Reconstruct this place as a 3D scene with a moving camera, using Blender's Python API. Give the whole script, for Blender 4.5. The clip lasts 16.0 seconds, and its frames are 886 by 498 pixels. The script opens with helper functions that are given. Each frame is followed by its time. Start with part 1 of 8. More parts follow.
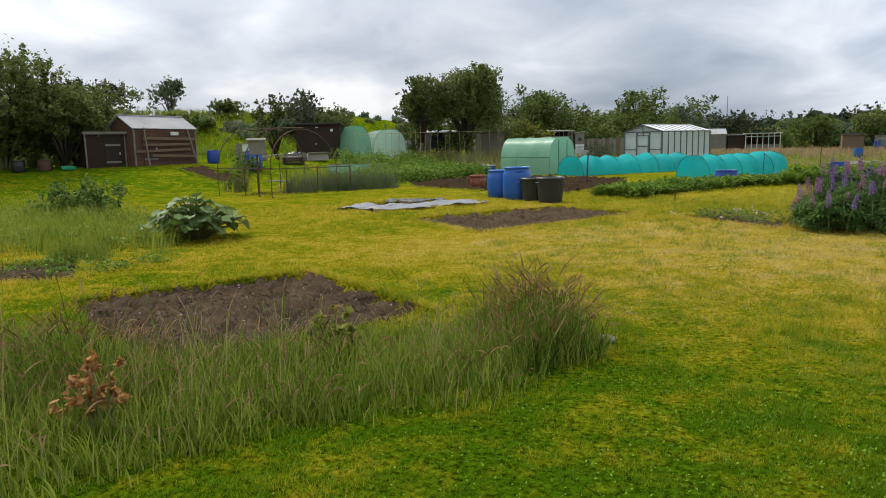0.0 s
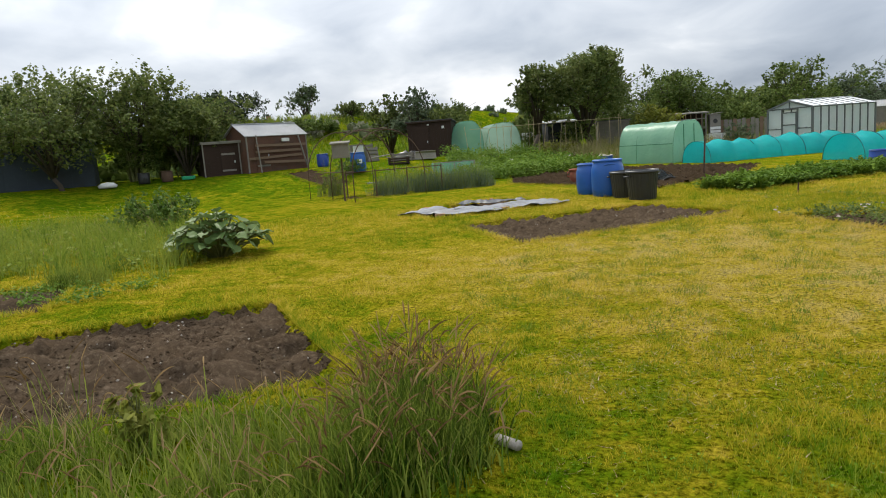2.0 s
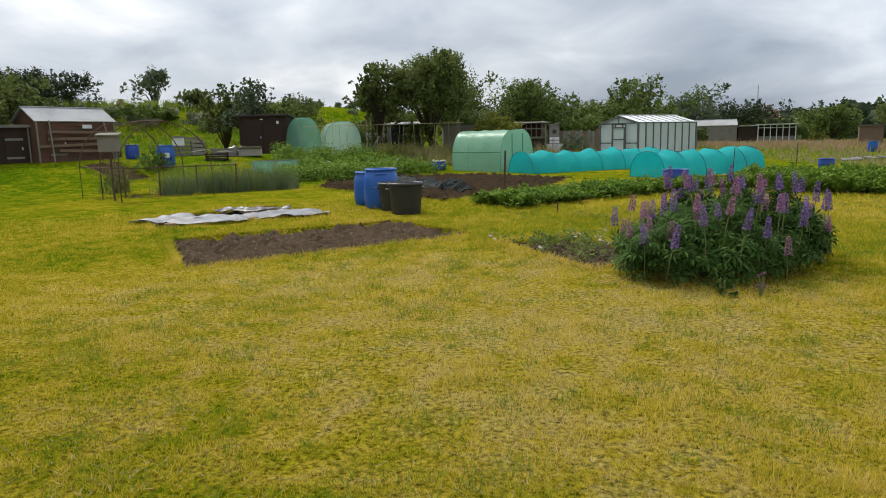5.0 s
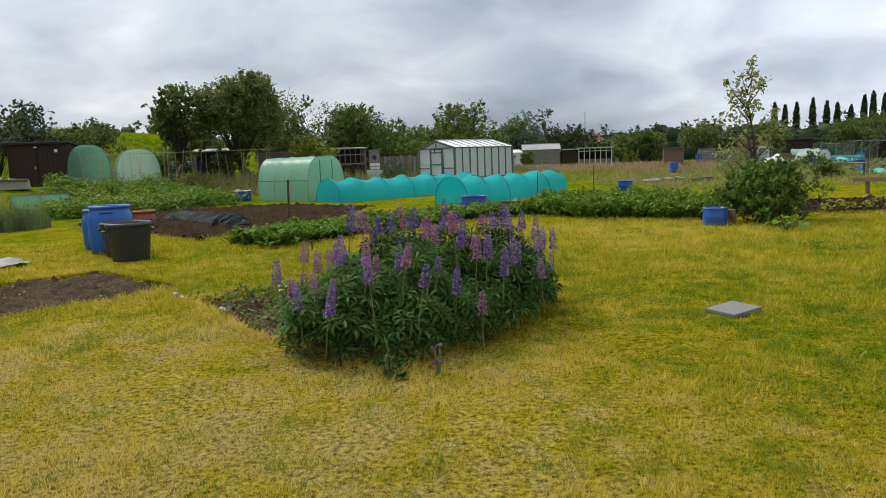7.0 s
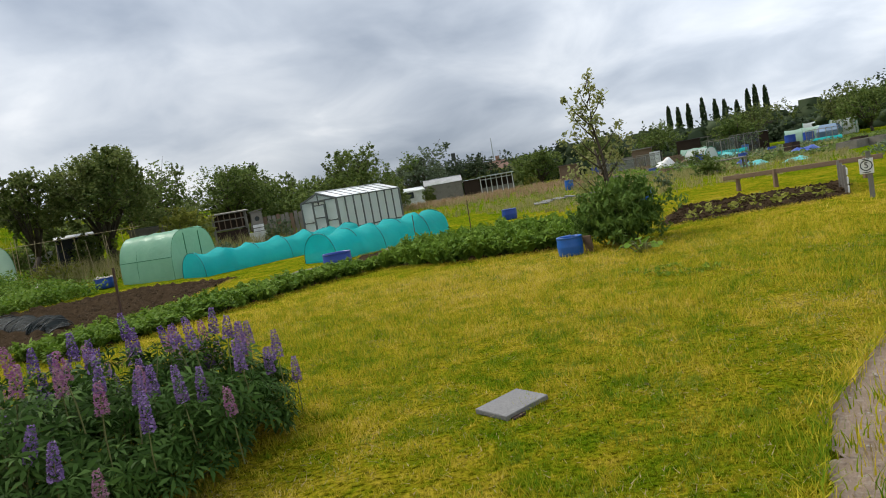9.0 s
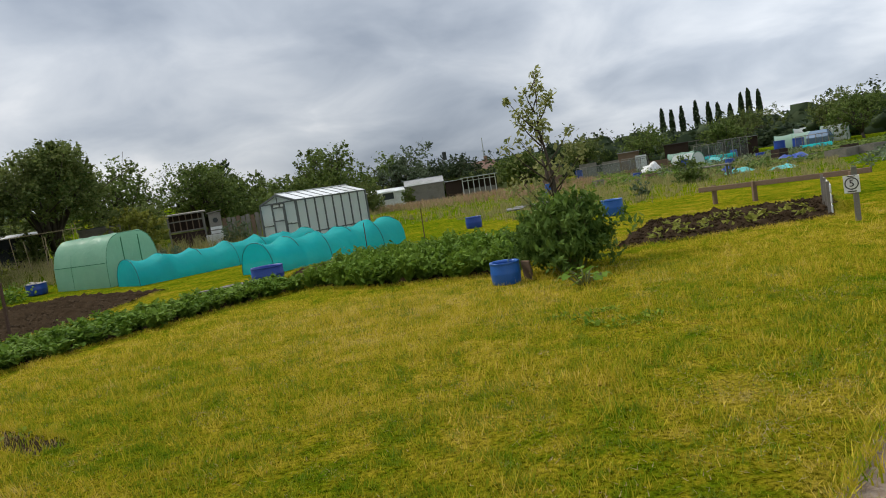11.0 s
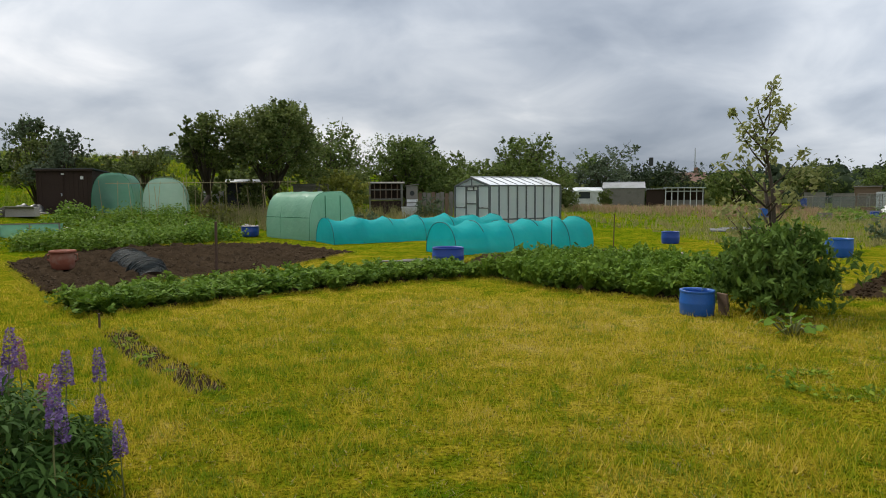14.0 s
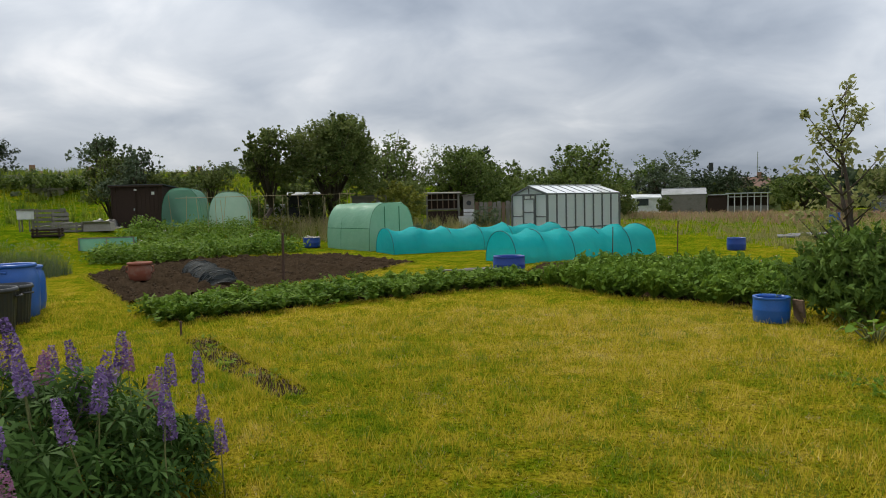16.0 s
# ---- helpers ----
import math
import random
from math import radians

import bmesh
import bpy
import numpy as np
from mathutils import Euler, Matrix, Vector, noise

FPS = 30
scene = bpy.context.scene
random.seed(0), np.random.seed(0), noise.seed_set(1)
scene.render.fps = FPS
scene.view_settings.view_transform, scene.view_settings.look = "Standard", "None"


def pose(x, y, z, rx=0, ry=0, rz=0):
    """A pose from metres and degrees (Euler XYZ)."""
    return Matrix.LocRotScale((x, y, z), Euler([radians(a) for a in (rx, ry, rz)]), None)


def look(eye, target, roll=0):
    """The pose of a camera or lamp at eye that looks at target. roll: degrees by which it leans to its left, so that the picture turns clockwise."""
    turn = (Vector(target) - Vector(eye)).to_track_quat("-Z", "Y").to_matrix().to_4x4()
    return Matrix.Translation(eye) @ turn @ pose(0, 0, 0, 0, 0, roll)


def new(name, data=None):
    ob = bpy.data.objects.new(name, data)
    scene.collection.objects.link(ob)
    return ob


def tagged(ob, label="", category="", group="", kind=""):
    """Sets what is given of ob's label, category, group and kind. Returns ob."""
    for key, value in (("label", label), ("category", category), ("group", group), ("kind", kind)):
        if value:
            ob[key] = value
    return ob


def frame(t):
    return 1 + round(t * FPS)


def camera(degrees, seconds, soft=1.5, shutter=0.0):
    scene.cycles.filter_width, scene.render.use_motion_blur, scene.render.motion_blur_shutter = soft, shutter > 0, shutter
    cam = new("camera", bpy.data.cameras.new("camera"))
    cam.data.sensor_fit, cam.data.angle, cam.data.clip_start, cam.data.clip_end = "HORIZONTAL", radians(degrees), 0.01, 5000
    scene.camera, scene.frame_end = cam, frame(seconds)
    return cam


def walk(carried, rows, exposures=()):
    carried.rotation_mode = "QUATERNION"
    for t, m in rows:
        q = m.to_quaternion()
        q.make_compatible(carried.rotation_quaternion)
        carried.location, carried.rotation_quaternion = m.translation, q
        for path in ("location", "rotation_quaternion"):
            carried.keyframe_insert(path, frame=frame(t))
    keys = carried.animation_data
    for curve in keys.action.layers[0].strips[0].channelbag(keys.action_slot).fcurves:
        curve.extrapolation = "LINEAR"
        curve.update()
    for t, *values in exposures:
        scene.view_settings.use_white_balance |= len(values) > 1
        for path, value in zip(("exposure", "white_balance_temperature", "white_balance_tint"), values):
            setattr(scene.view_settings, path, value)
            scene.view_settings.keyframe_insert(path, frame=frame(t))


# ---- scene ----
cam = camera(66.9, 16.0, 1.0)
PATH = [
    (0, (-8.02, -9.066, 1.469), (-8.489, -7.145, 1.171), -1.3),
    (0.5, (-7.8, -8.531, 1.433), (-8.544, -6.694, 1.166), 1.1),
    (1, (-7.502, -7.954, 1.441), (-8.386, -6.196, 1.083), -5.8),
    (1.5, (-7.139, -7.47, 1.454), (-7.854, -5.615, 1.235), -2.4),
    (2, (-6.838, -6.962, 1.488), (-7.714, -5.189, 1.189), -4.3),
    (2.5, (-6.458, -6.516, 1.426), (-7.27, -4.726, 1.059), -6.2),
    (3, (-6.171, -6.423, 1.525), (-6.938, -4.598, 1.243), 0.3),
    (5.5, (-4.308, -3.964, 1.511), (-4.711, -2.039, 1.147), -3.0),
    (6, (-3.955, -3.364, 1.439), (-3.966, -1.41, 1.013), 1.6),
    (6.5, (-3.689, -2.933, 1.474), (-3.758, -0.975, 1.072), -1.8),
    (7, (-3.206, -2.524, 1.519), (-3.346, -0.546, 1.257), -2.1),
    (7.5, (-2.639, -2.113, 1.525), (-2.622, -0.141, 1.192), -4.0),
    (8, (-2.182, -1.769, 1.573), (-2.09, 0.21, 1.301), -7.6),
    (10.5, (-0.276, 0.625, 1.646), (-0.216, 2.619, 1.501), -10.9),
    (11, (-0.011, 0.97, 1.679), (0.083, 2.96, 1.497), -9.0),
    (11.5, (-0.012, 1.334, 1.708), (-0.335, 3.297, 1.497), -2.9),
    (12, (0.095, 1.372, 1.707), (-0.476, 3.276, 1.489), -2.3),
    (12.5, (0.106, 1.403, 1.689), (-0.668, 3.236, 1.484), -1.0),
    (13, (0.091, 1.403, 1.71), (-0.525, 3.291, 1.479), 0.4),
    (13.5, (0.059, 1.406, 1.713), (-0.534, 3.308, 1.537), 1.4),
    (14, (0.046, 1.488, 1.731), (-0.407, 3.43, 1.57), -0.4),
    (14.5, (0.079, 1.459, 1.69), (-0.288, 3.421, 1.555), -1.1),
    (15, (0.048, 1.418, 1.739), (-0.35, 3.372, 1.585), -2.6),
    (15.5, (0.036, 1.35, 1.729), (-0.44, 3.29, 1.619), -1.3),
    (16, (-0.095, 1.344, 1.716), (-0.703, 3.245, 1.587), -1.3),
]
walk(cam, [(t, look(e, g, r)) for t, e, g, r in PATH],
     [(0, 0.12), (1.5, 0.22), (3, 0.14), (5.5, 0.06), (6.5, 0.08), (7, 0.02), (8, 0.08), (10.5, -0.12), (11.5, -0.2), (12.5, -0.1), (14.5, -0.16), (16, -0.2)])
W = bpy.data.worlds.new("overcast_sky")
scene.world = W
W.use_nodes = True
SUN_EL, SUN_AZ = radians(48), radians(-55)      # azimuth from north (+y) towards east


def build_sky(nt):
    N, L = nt.nodes, nt.links
    N.clear()
    out, bg = N.new("ShaderNodeOutputWorld"), N.new("ShaderNodeBackground")
    sky = N.new("ShaderNodeTexSky")
    sky.sky_type, sky.sun_disc = "NISHITA", False
    sky.sun_elevation, sky.sun_rotation = SUN_EL, SUN_AZ
    tc, sep = N.new("ShaderNodeTexCoord"), N.new("ShaderNodeSeparateXYZ")
    L.new(tc.outputs["Generated"], sep.inputs[0])

    def m(op, a, b=None, clamp=False):
        n = N.new("ShaderNodeMath")
        n.operation, n.use_clamp = op, clamp
        for i, v in enumerate((a, b)):
            if v is None:
                continue
            if isinstance(v, (int, float)):
                n.inputs[i].default_value = v
            else:
                L.new(v, n.inputs[i])
        return n.outputs[0]

    z = m("MAXIMUM", sep.outputs[2], 0.0)
    d = m("ADD", z, 0.33)
    comb = N.new("ShaderNodeCombineXYZ")
    L.new(m("DIVIDE", sep.outputs[0], d), comb.inputs[0])
    L.new(m("DIVIDE", sep.outputs[1], d), comb.inputs[1])

    def cloud(scale, detail, rough, lac=2.0, dist=0.0, off=(0, 0, 0), stretch=(1, 1, 1)):
        mp = N.new("ShaderNodeMapping")
        mp.inputs["Location"].default_value = off
        mp.inputs["Scale"].default_value = stretch
        L.new(comb.outputs[0], mp.inputs[0])
        n = N.new("ShaderNodeTexNoise")
        n.inputs["Scale"].default_value, n.inputs["Detail"].default_value = scale, detail
        n.inputs["Roughness"].default_value, n.inputs["Distortion"].default_value = rough, dist
        L.new(mp.outputs[0], n.inputs["Vector"])
        return n.outputs["Fac"]

    big = cloud(0.75, 2, 0.45, dist=0.2, off=(3.1, 1.7, 0))
    small = cloud(2.7, 5, 0.5, dist=0.35, off=(0.4, 5.2, 0))
    mixv = m("ADD", m("MULTIPLY", big, 0.62), m("MULTIPLY", small, 0.38))
    ramp = N.new("ShaderNodeValToRGB")
    e = ramp.color_ramp.elements
    e[0].position, e[0].color = 0.37, (0.32, 0.37, 0.45, 1)
    e[1].position, e[1].color = 0.63, (0.93, 0.94, 0.96, 1)
    mid = ramp.color_ramp.elements.new(0.47)
    mid.color = (0.485, 0.535, 0.61, 1)
    mid2 = ramp.color_ramp.elements.new(0.555)
    mid2.color = (0.67, 0.71, 0.765, 1)
    L.new(mixv, ramp.inputs[0])
    # an overcast sky grows brighter overhead, and towards the veiled sun
    gain = m("ADD", m("MULTIPLY", z, 1.3), 0.84)
    dot = N.new("ShaderNodeVectorMath")
    dot.operation = "DOT_PRODUCT"
    L.new(tc.outputs["Generated"], dot.inputs[0])
    dot.inputs[1].default_value = (math.sin(SUN_AZ) * math.cos(SUN_EL), math.cos(SUN_AZ) * math.cos(SUN_EL), math.sin(SUN_EL))
    glow = m("MULTIPLY", m("POWER", m("MAXIMUM", dot.outputs["Value"], 0.0), 5.0), 0.3)
    gain = m("ADD", gain, glow)
    # the cloud thins low in the north-east
    dot2 = N.new("ShaderNodeVectorMath")
    dot2.operation = "DOT_PRODUCT"
    L.new(tc.outputs["Generated"], dot2.inputs[0])
    dot2.inputs[1].default_value = (0.56, 0.82, 0.10)
    gain = m("ADD", gain, m("MULTIPLY", m("POWER", m("MAXIMUM", dot2.outputs["Value"], 0.0), 14.0), 0.5))
    veil = N.new("ShaderNodeMix")
    veil.data_type = "RGBA"
    veil.inputs[0].default_value = 0.06
    scale = N.new("ShaderNodeVectorMath")
    scale.operation = "SCALE"
    L.new(ramp.outputs[0], scale.inputs[0])
    L.new(m("MULTIPLY", gain, 10.0), scale.inputs["Scale"])
    L.new(scale.outputs[0], veil.inputs[6])
    L.new(sky.outputs[0], veil.inputs[7])
    L.new(veil.outputs[2], bg.inputs[0])
    bg.inputs[1].default_value = 0.10
    L.new(bg.outputs[0], out.inputs[0])


build_sky(W.node_tree)
sun = new("sun", bpy.data.lights.new("sun", "SUN"))
sun.data.energy, sun.data.angle, sun.data.color = 2.9, radians(9), (1.0, 0.94, 0.83)
sun.matrix_world = look((0, 0, 30), (-math.sin(SUN_AZ) * math.cos(SUN_EL) * 30, -math.cos(SUN_AZ) * math.cos(SUN_EL) * 30, 30 - math.sin(SUN_EL) * 30))

# ---- materials ----


class Nodes:
    """A small wrapper to write node materials briefly."""

    def __init__(self, name):
        self.mat = bpy.data.materials.new(name)
        self.mat.use_nodes = True
        self.nt = self.mat.node_tree
        self.bsdf = self.nt.nodes["Principled BSDF"]
        self.out = self.nt.nodes["Material Output"]
        self.pos = self.nt.nodes.new("ShaderNodeNewGeometry")

    def node(self, kind, **sets):
        n = self.nt.nodes.new(kind)
        for k, v in sets.items():
            n.inputs[k].default_value = v
        return n

    def link(self, a, b):
        self.nt.links.new(a, b)

    def noise(self, scale, detail=3, rough=0.55, stretch=None, local=False, dist=0.0):
        n = self.node("ShaderNodeTexNoise", Scale=scale, Detail=detail, Roughness=rough, Distortion=dist)
        src = self.pos.outputs["Position"]
        if local:
            src = self.node("ShaderNodeTexCoord").outputs["Object"]
        if stretch:
            mp = self.node("ShaderNodeMapping", Scale=stretch)
            self.link(src, mp.inputs[0])
            src = mp.outputs[0]
        self.link(src, n.inputs["Vector"])
        return n.outputs["Fac"]

    def ramp(self, fac, stops):
        r = self.node("ShaderNodeValToRGB")
        e = r.color_ramp.elements
        e[0].position, e[0].color = stops[0][0], (*stops[0][1], 1)
        e[1].position, e[1].color = stops[-1][0], (*stops[-1][1], 1)
        for p, c in stops[1:-1]:
            e.new(p).color = (*c, 1)
        self.link(fac, r.inputs[0])
        return r.outputs[0]

    def mix(self, fac, a, b, blend="MIX"):
        n = self.nt.nodes.new("ShaderNodeMix")
        n.data_type, n.blend_type = "RGBA", blend
        for i, v in ((0, fac), (6, a), (7, b)):
            if isinstance(v, (int, float)):
                n.inputs[i].default_value = v
            elif isinstance(v, tuple):
                n.inputs[i].default_value = (*v, 1)
            else:
                self.link(v, n.inputs[i])
        return n.outputs[2]

    def maths(self, op, a, b=0.0, clamp=False):
        n = self.nt.nodes.new("ShaderNodeMath")
        n.operation, n.use_clamp = op, clamp
        for i, v in ((0, a), (1, b)):
            if isinstance(v, (int, float)):
                n.inputs[i].default_value = v
            else:
                self.link(v, n.inputs[i])
        return n.outputs[0]

    def bump(self, height, strength=0.3, distance=0.02):
        b = self.node("ShaderNodeBump", Strength=strength, Distance=distance)
        self.link(height, b.inputs["Height"])
        self.link(b.outputs[0], self.bsdf.inputs["Normal"])

    def done(self, color, rough=0.7, metal=0.0, spec=0.3):
        if isinstance(color, tuple):
            self.bsdf.inputs["Base Color"].default_value = (*color, 1)
        else:
            self.link(color, self.bsdf.inputs["Base Color"])
        if isinstance(rough, (int, float)):
            self.bsdf.inputs["Roughness"].default_value = rough
        else:
            self.link(rough, self.bsdf.inputs["Roughness"])
        self.bsdf.inputs["Metallic"].default_value = metal
        self.bsdf.inputs["Specular IOR Level"].default_value = spec
        return self.mat


def worn(name, a, b, scale=6, rough=0.7, bump=0.25, spec=0.3, stretch=None, metal=0.0, fine=60, dirt=None):
    """A surface that varies between two colours in stains and in grain."""
    n = Nodes(name)
    big, small = n.noise(scale, 4, 0.6, stretch), n.noise(fine, 3, 0.6, stretch)
    col = n.mix(big, a, b)
    col = n.mix(0.35, col, n.ramp(small, [(0.3, tuple(0.55 * v for v in a)), (0.7, tuple(min(1, 1.2 * v) for v in b))]))
    if dirt:
        col = n.mix(n.ramp(n.noise(scale * 0.4, 5, 0.65), [(0.5, (0, 0, 0)), (0.7, (0.7, 0.7, 0.7))]), col, dirt)
    n.bump(small, bump, 0.01)
    return n.done(col, rough, metal, spec)


def leafy(name, a, b, c, trans=0.35, rough=0.7, scale=0.8, spec=0.12):
    """Leaves: three shades, by the leaf and by the branch, that let some light through."""
    n = Nodes(name)
    rnd = n.pos.outputs["Random Per Island"]
    col = n.ramp(rnd, [(0.0, a), (0.5, b), (1.0, c)])
    patch = n.noise(scale, 2)
    col = n.mix(n.ramp(patch, [(0.35, (0, 0, 0)), (0.7, (0.6, 0.6, 0.6))]), col, c)
    mat = n.done(col, rough, 0, spec)
    tr, ms = n.node("ShaderNodeBsdfTranslucent"), n.node("ShaderNodeMixShader", Fac=trans)
    n.link(col, tr.inputs[0])
    n.link(n.bsdf.outputs[0], ms.inputs[1])
    n.link(tr.outputs[0], ms.inputs[2])
    n.link(ms.outputs[0], n.out.inputs[0])
    return mat


def lawn_material(name, blades):
    n = Nodes(name)
    big = n.noise(0.22, 3, 0.6)
    mid = n.noise(1.5, 5, 0.75, dist=0.8)
    fine = n.noise(9, 5, 0.7)
    tuft = n.noise(4.2, 4, 0.65, dist=0.5)
    fac = n.maths("ADD", n.maths("MULTIPLY", big, 0.45), n.maths("MULTIPLY", n.maths("ADD", n.maths("MULTIPLY", mid, 1.5), -0.25), 0.55))
    fac = n.maths("ADD", fac, n.maths("MULTIPLY", n.maths("SUBTRACT", tuft, 0.5), 0.62))
    # the mown walk in the middle is drier than the start of the walk and the far plots
    sep = n.node("ShaderNodeSeparateXYZ")
    n.link(n.pos.outputs["Position"], sep.inputs[0])
    dx = n.maths("MULTIPLY", n.maths("ADD", sep.outputs[0], 5.8), 0.17)
    dy = n.maths("MULTIPLY", n.maths("ADD", sep.outputs[1], -0.2), 0.17)
    r2 = n.maths("ADD", n.maths("MULTIPLY", dx, dx), n.maths("MULTIPLY", dy, dy))
    dry = n.maths("MULTIPLY", n.maths("SUBTRACT", 1.0, r2, True), 0.22)
    # a pale dry strip along the crops
    px = n.maths("MULTIPLY", n.maths("ADD", sep.outputs[0], 0.2), 0.22)
    py = n.maths("MULTIPLY", n.maths("ADD", sep.outputs[1], -10.6), 0.36)
    p2 = n.maths("ADD", n.maths("MULTIPLY", px, px), n.maths("MULTIPLY", py, py))
    dry = n.maths("ADD", dry, n.maths("MULTIPLY", n.maths("SUBTRACT", 1.0, p2, True), 0.14))
    gx = n.maths("MULTIPLY", n.maths("ADD", sep.outputs[0], 9.2), 0.145)
    gy = n.maths("MULTIPLY", n.maths("ADD", sep.outputs[1], 5.6), 0.19)
    g2 = n.maths("ADD", n.maths("MULTIPLY", gx, gx), n.maths("MULTIPLY", gy, gy))
    lush = n.maths("MULTIPLY", n.maths("SUBTRACT", 1.0, g2, True), 0.22)
    tx = n.maths("MULTIPLY", n.maths("ADD", sep.outputs[0], 0.6), 0.30)
    ty = n.maths("MULTIPLY", n.maths("ADD", sep.outputs[1], -2.2), 0.27)
    t2 = n.maths("ADD", n.maths("MULTIPLY", tx, tx), n.maths("MULTIPLY", ty, ty))
    lush = n.maths("ADD", lush, n.maths("MULTIPLY", n.maths("SUBTRACT", 1.0, t2, True), 0.06))
    far = n.nt.nodes.new("ShaderNodeVectorMath")
    far.operation = "LENGTH"
    n.link(n.pos.outputs["Position"], far.inputs[0])
    away = n.maths("MULTIPLY", n.maths("MULTIPLY", n.maths("SUBTRACT", far.outputs["Value"], 16.0), 0.06, True), 0.17)
    fac = n.maths("SUBTRACT", n.maths("SUBTRACT", n.maths("ADD", fac, dry), lush), n.maths("ADD", away, 0.005))
    if blades:
        fac = n.maths("ADD", fac, n.maths("MULTIPLY", n.maths("SUBTRACT", n.pos.outputs["Random Per Island"], 0.5), 0.30))
    else:
        fac = n.maths("ADD", fac, n.maths("MULTIPLY", n.maths("SUBTRACT", fine, 0.5), 0.35))
    col = n.ramp(fac, [(0.24, (0.105, 0.205, 0.006)), (0.38, (0.245, 0.290, 0.010)), (0.51, (0.435, 0.370, 0.020)),
                       (0.64, (0.600, 0.455, 0.050)), (0.82, (0.640, 0.490, 0.150))])
    if not blades:
        # thatch grain, with the shade in gaps between blades multiplied into the colour
        thatch_shade = n.noise(26, 6, 0.75)
        col = n.mix(1.0, col, n.ramp(thatch_shade, [(0.37, (0.12, 0.13, 0.10)), (0.54, (0.62, 0.63, 0.58)), (0.71, (1.0, 1.0, 0.94))]), "MULTIPLY")
        n.bump(thatch_shade, 1.0, 0.05)
        return n.done(col, 1.0, 0, 0.0)
    mat = n.done(col, 0.75, 0, 0.1)
    tr, ms = n.node("ShaderNodeBsdfTranslucent"), n.node("ShaderNodeMixShader", Fac=0.28)
    n.link(col, tr.inputs[0])
    n.link(n.bsdf.outputs[0], ms.inputs[1])
    n.link(tr.outputs[0], ms.inputs[2])
    n.link(ms.outputs[0], n.out.inputs[0])
    return mat


def soil_material(name, a, b, pale):
    n = Nodes(name)
    big, fine = n.noise(1.3, 4, 0.6), n.noise(22, 6, 0.7)
    col = n.mix(big, a, b)
    col = n.mix(n.ramp(fine, [(0.50, (0, 0, 0)), (0.72, (0.75, 0.75, 0.75))]), col, pale)
    n.bump(n.noise(14, 6, 0.75), 0.9, 0.05)
    return n.done(col, 1.0, 0, 0.02)


def gauze(name, a, b, clear, rough=0.45, mesh=0.0):
    """Netting and film: partly see-through cloth."""
    n = Nodes(name)
    col = n.mix(n.noise(1.6, 4, 0.6), a, b)
    n.done(col, rough, 0, 0.4)
    n.bump(n.noise(3.2, 3, 0.5, dist=1.0), 0.55, 0.07)
    tr, tl = n.node("ShaderNodeBsdfTransparent"), n.node("ShaderNodeBsdfTranslucent")
    n.link(col, tl.inputs[0])
    m1, m2 = n.node("ShaderNodeMixShader", Fac=0.5), n.node("ShaderNodeMixShader", Fac=clear)
    n.link(n.bsdf.outputs[0], m1.inputs[1])
    n.link(tl.outputs[0], m1.inputs[2])
    n.link(m1.outputs[0], m2.inputs[1])
    n.link(tr.outputs[0], m2.inputs[2])
    n.link(m2.outputs[0], n.out.inputs[0])
    return n.mat


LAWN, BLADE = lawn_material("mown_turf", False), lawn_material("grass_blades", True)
SOIL = soil_material("dug_soil", (0.056, 0.038, 0.023), (0.096, 0.068, 0.044), (0.18, 0.138, 0.097))
DARKSOIL = soil_material("dark_soil", (0.027, 0.0175, 0.0095), (0.050, 0.033, 0.0185), (0.088, 0.062, 0.038))
GRAVEL = soil_material("track_grit", (0.21, 0.155, 0.115), (0.30, 0.23, 0.175), (0.38, 0.33, 0.27))
TALL = leafy("tall_grass_green", (0.016, 0.042, 0.004), (0.088, 0.160, 0.010), (0.29, 0.33, 0.055), 0.34)
TUFT = leafy("tuft_grass", (0.060, 0.130, 0.008), (0.130, 0.215, 0.012), (0.27, 0.32, 0.03), 0.3)
DOCK = leafy("rusty_dock", (0.20, 0.075, 0.022), (0.34, 0.15, 0.045), (0.45, 0.25, 0.09), 0.3)
STRAW = leafy("dry_grass", (0.22, 0.15, 0.07), (0.33, 0.25, 0.11), (0.42, 0.34, 0.17), 0.3)
HEADS = leafy("seed_heads", (0.085, 0.045, 0.018), (0.200, 0.112, 0.044), (0.40, 0.28, 0.13), 0.3)
MEADOW = leafy("meadow_grass", (0.16, 0.18, 0.045), (0.29, 0.27, 0.09), (0.40, 0.33, 0.16), 0.35, scale=0.3)
PINKGRASS = leafy("flowering_meadow_grass", (0.26, 0.19, 0.09), (0.36, 0.23, 0.14), (0.45, 0.30, 0.20), 0.3, scale=0.3)
LEAF_DARK = leafy("tree_leaves_dark", (0.052, 0.085, 0.022), (0.102, 0.145, 0.036), (0.20, 0.225, 0.068), 0.36)
LEAF_MID = leafy("tree_leaves", (0.040, 0.074, 0.016), (0.086, 0.135, 0.028), (0.18, 0.225, 0.055), 0.32)
LEAF_YELLOW = leafy("yellow_leaves", (0.11, 0.13, 0.018), (0.19, 0.21, 0.03), (0.26, 0.26, 0.05), 0.35)
LEAF_GREY = leafy("grey_green_leaves", (0.055, 0.085, 0.045), (0.10, 0.14, 0.075), (0.17, 0.205, 0.11), 0.28)
LEAF_WOOD = leafy("woodland_leaves", (0.018, 0.033, 0.014), (0.034, 0.054, 0.023), (0.058, 0.080, 0.036), 0.18, scale=0.08)
BRAMBLE = leafy("bramble_leaves", (0.060, 0.095, 0.030), (0.115, 0.155, 0.055), (0.30, 0.29, 0.20), 0.3)
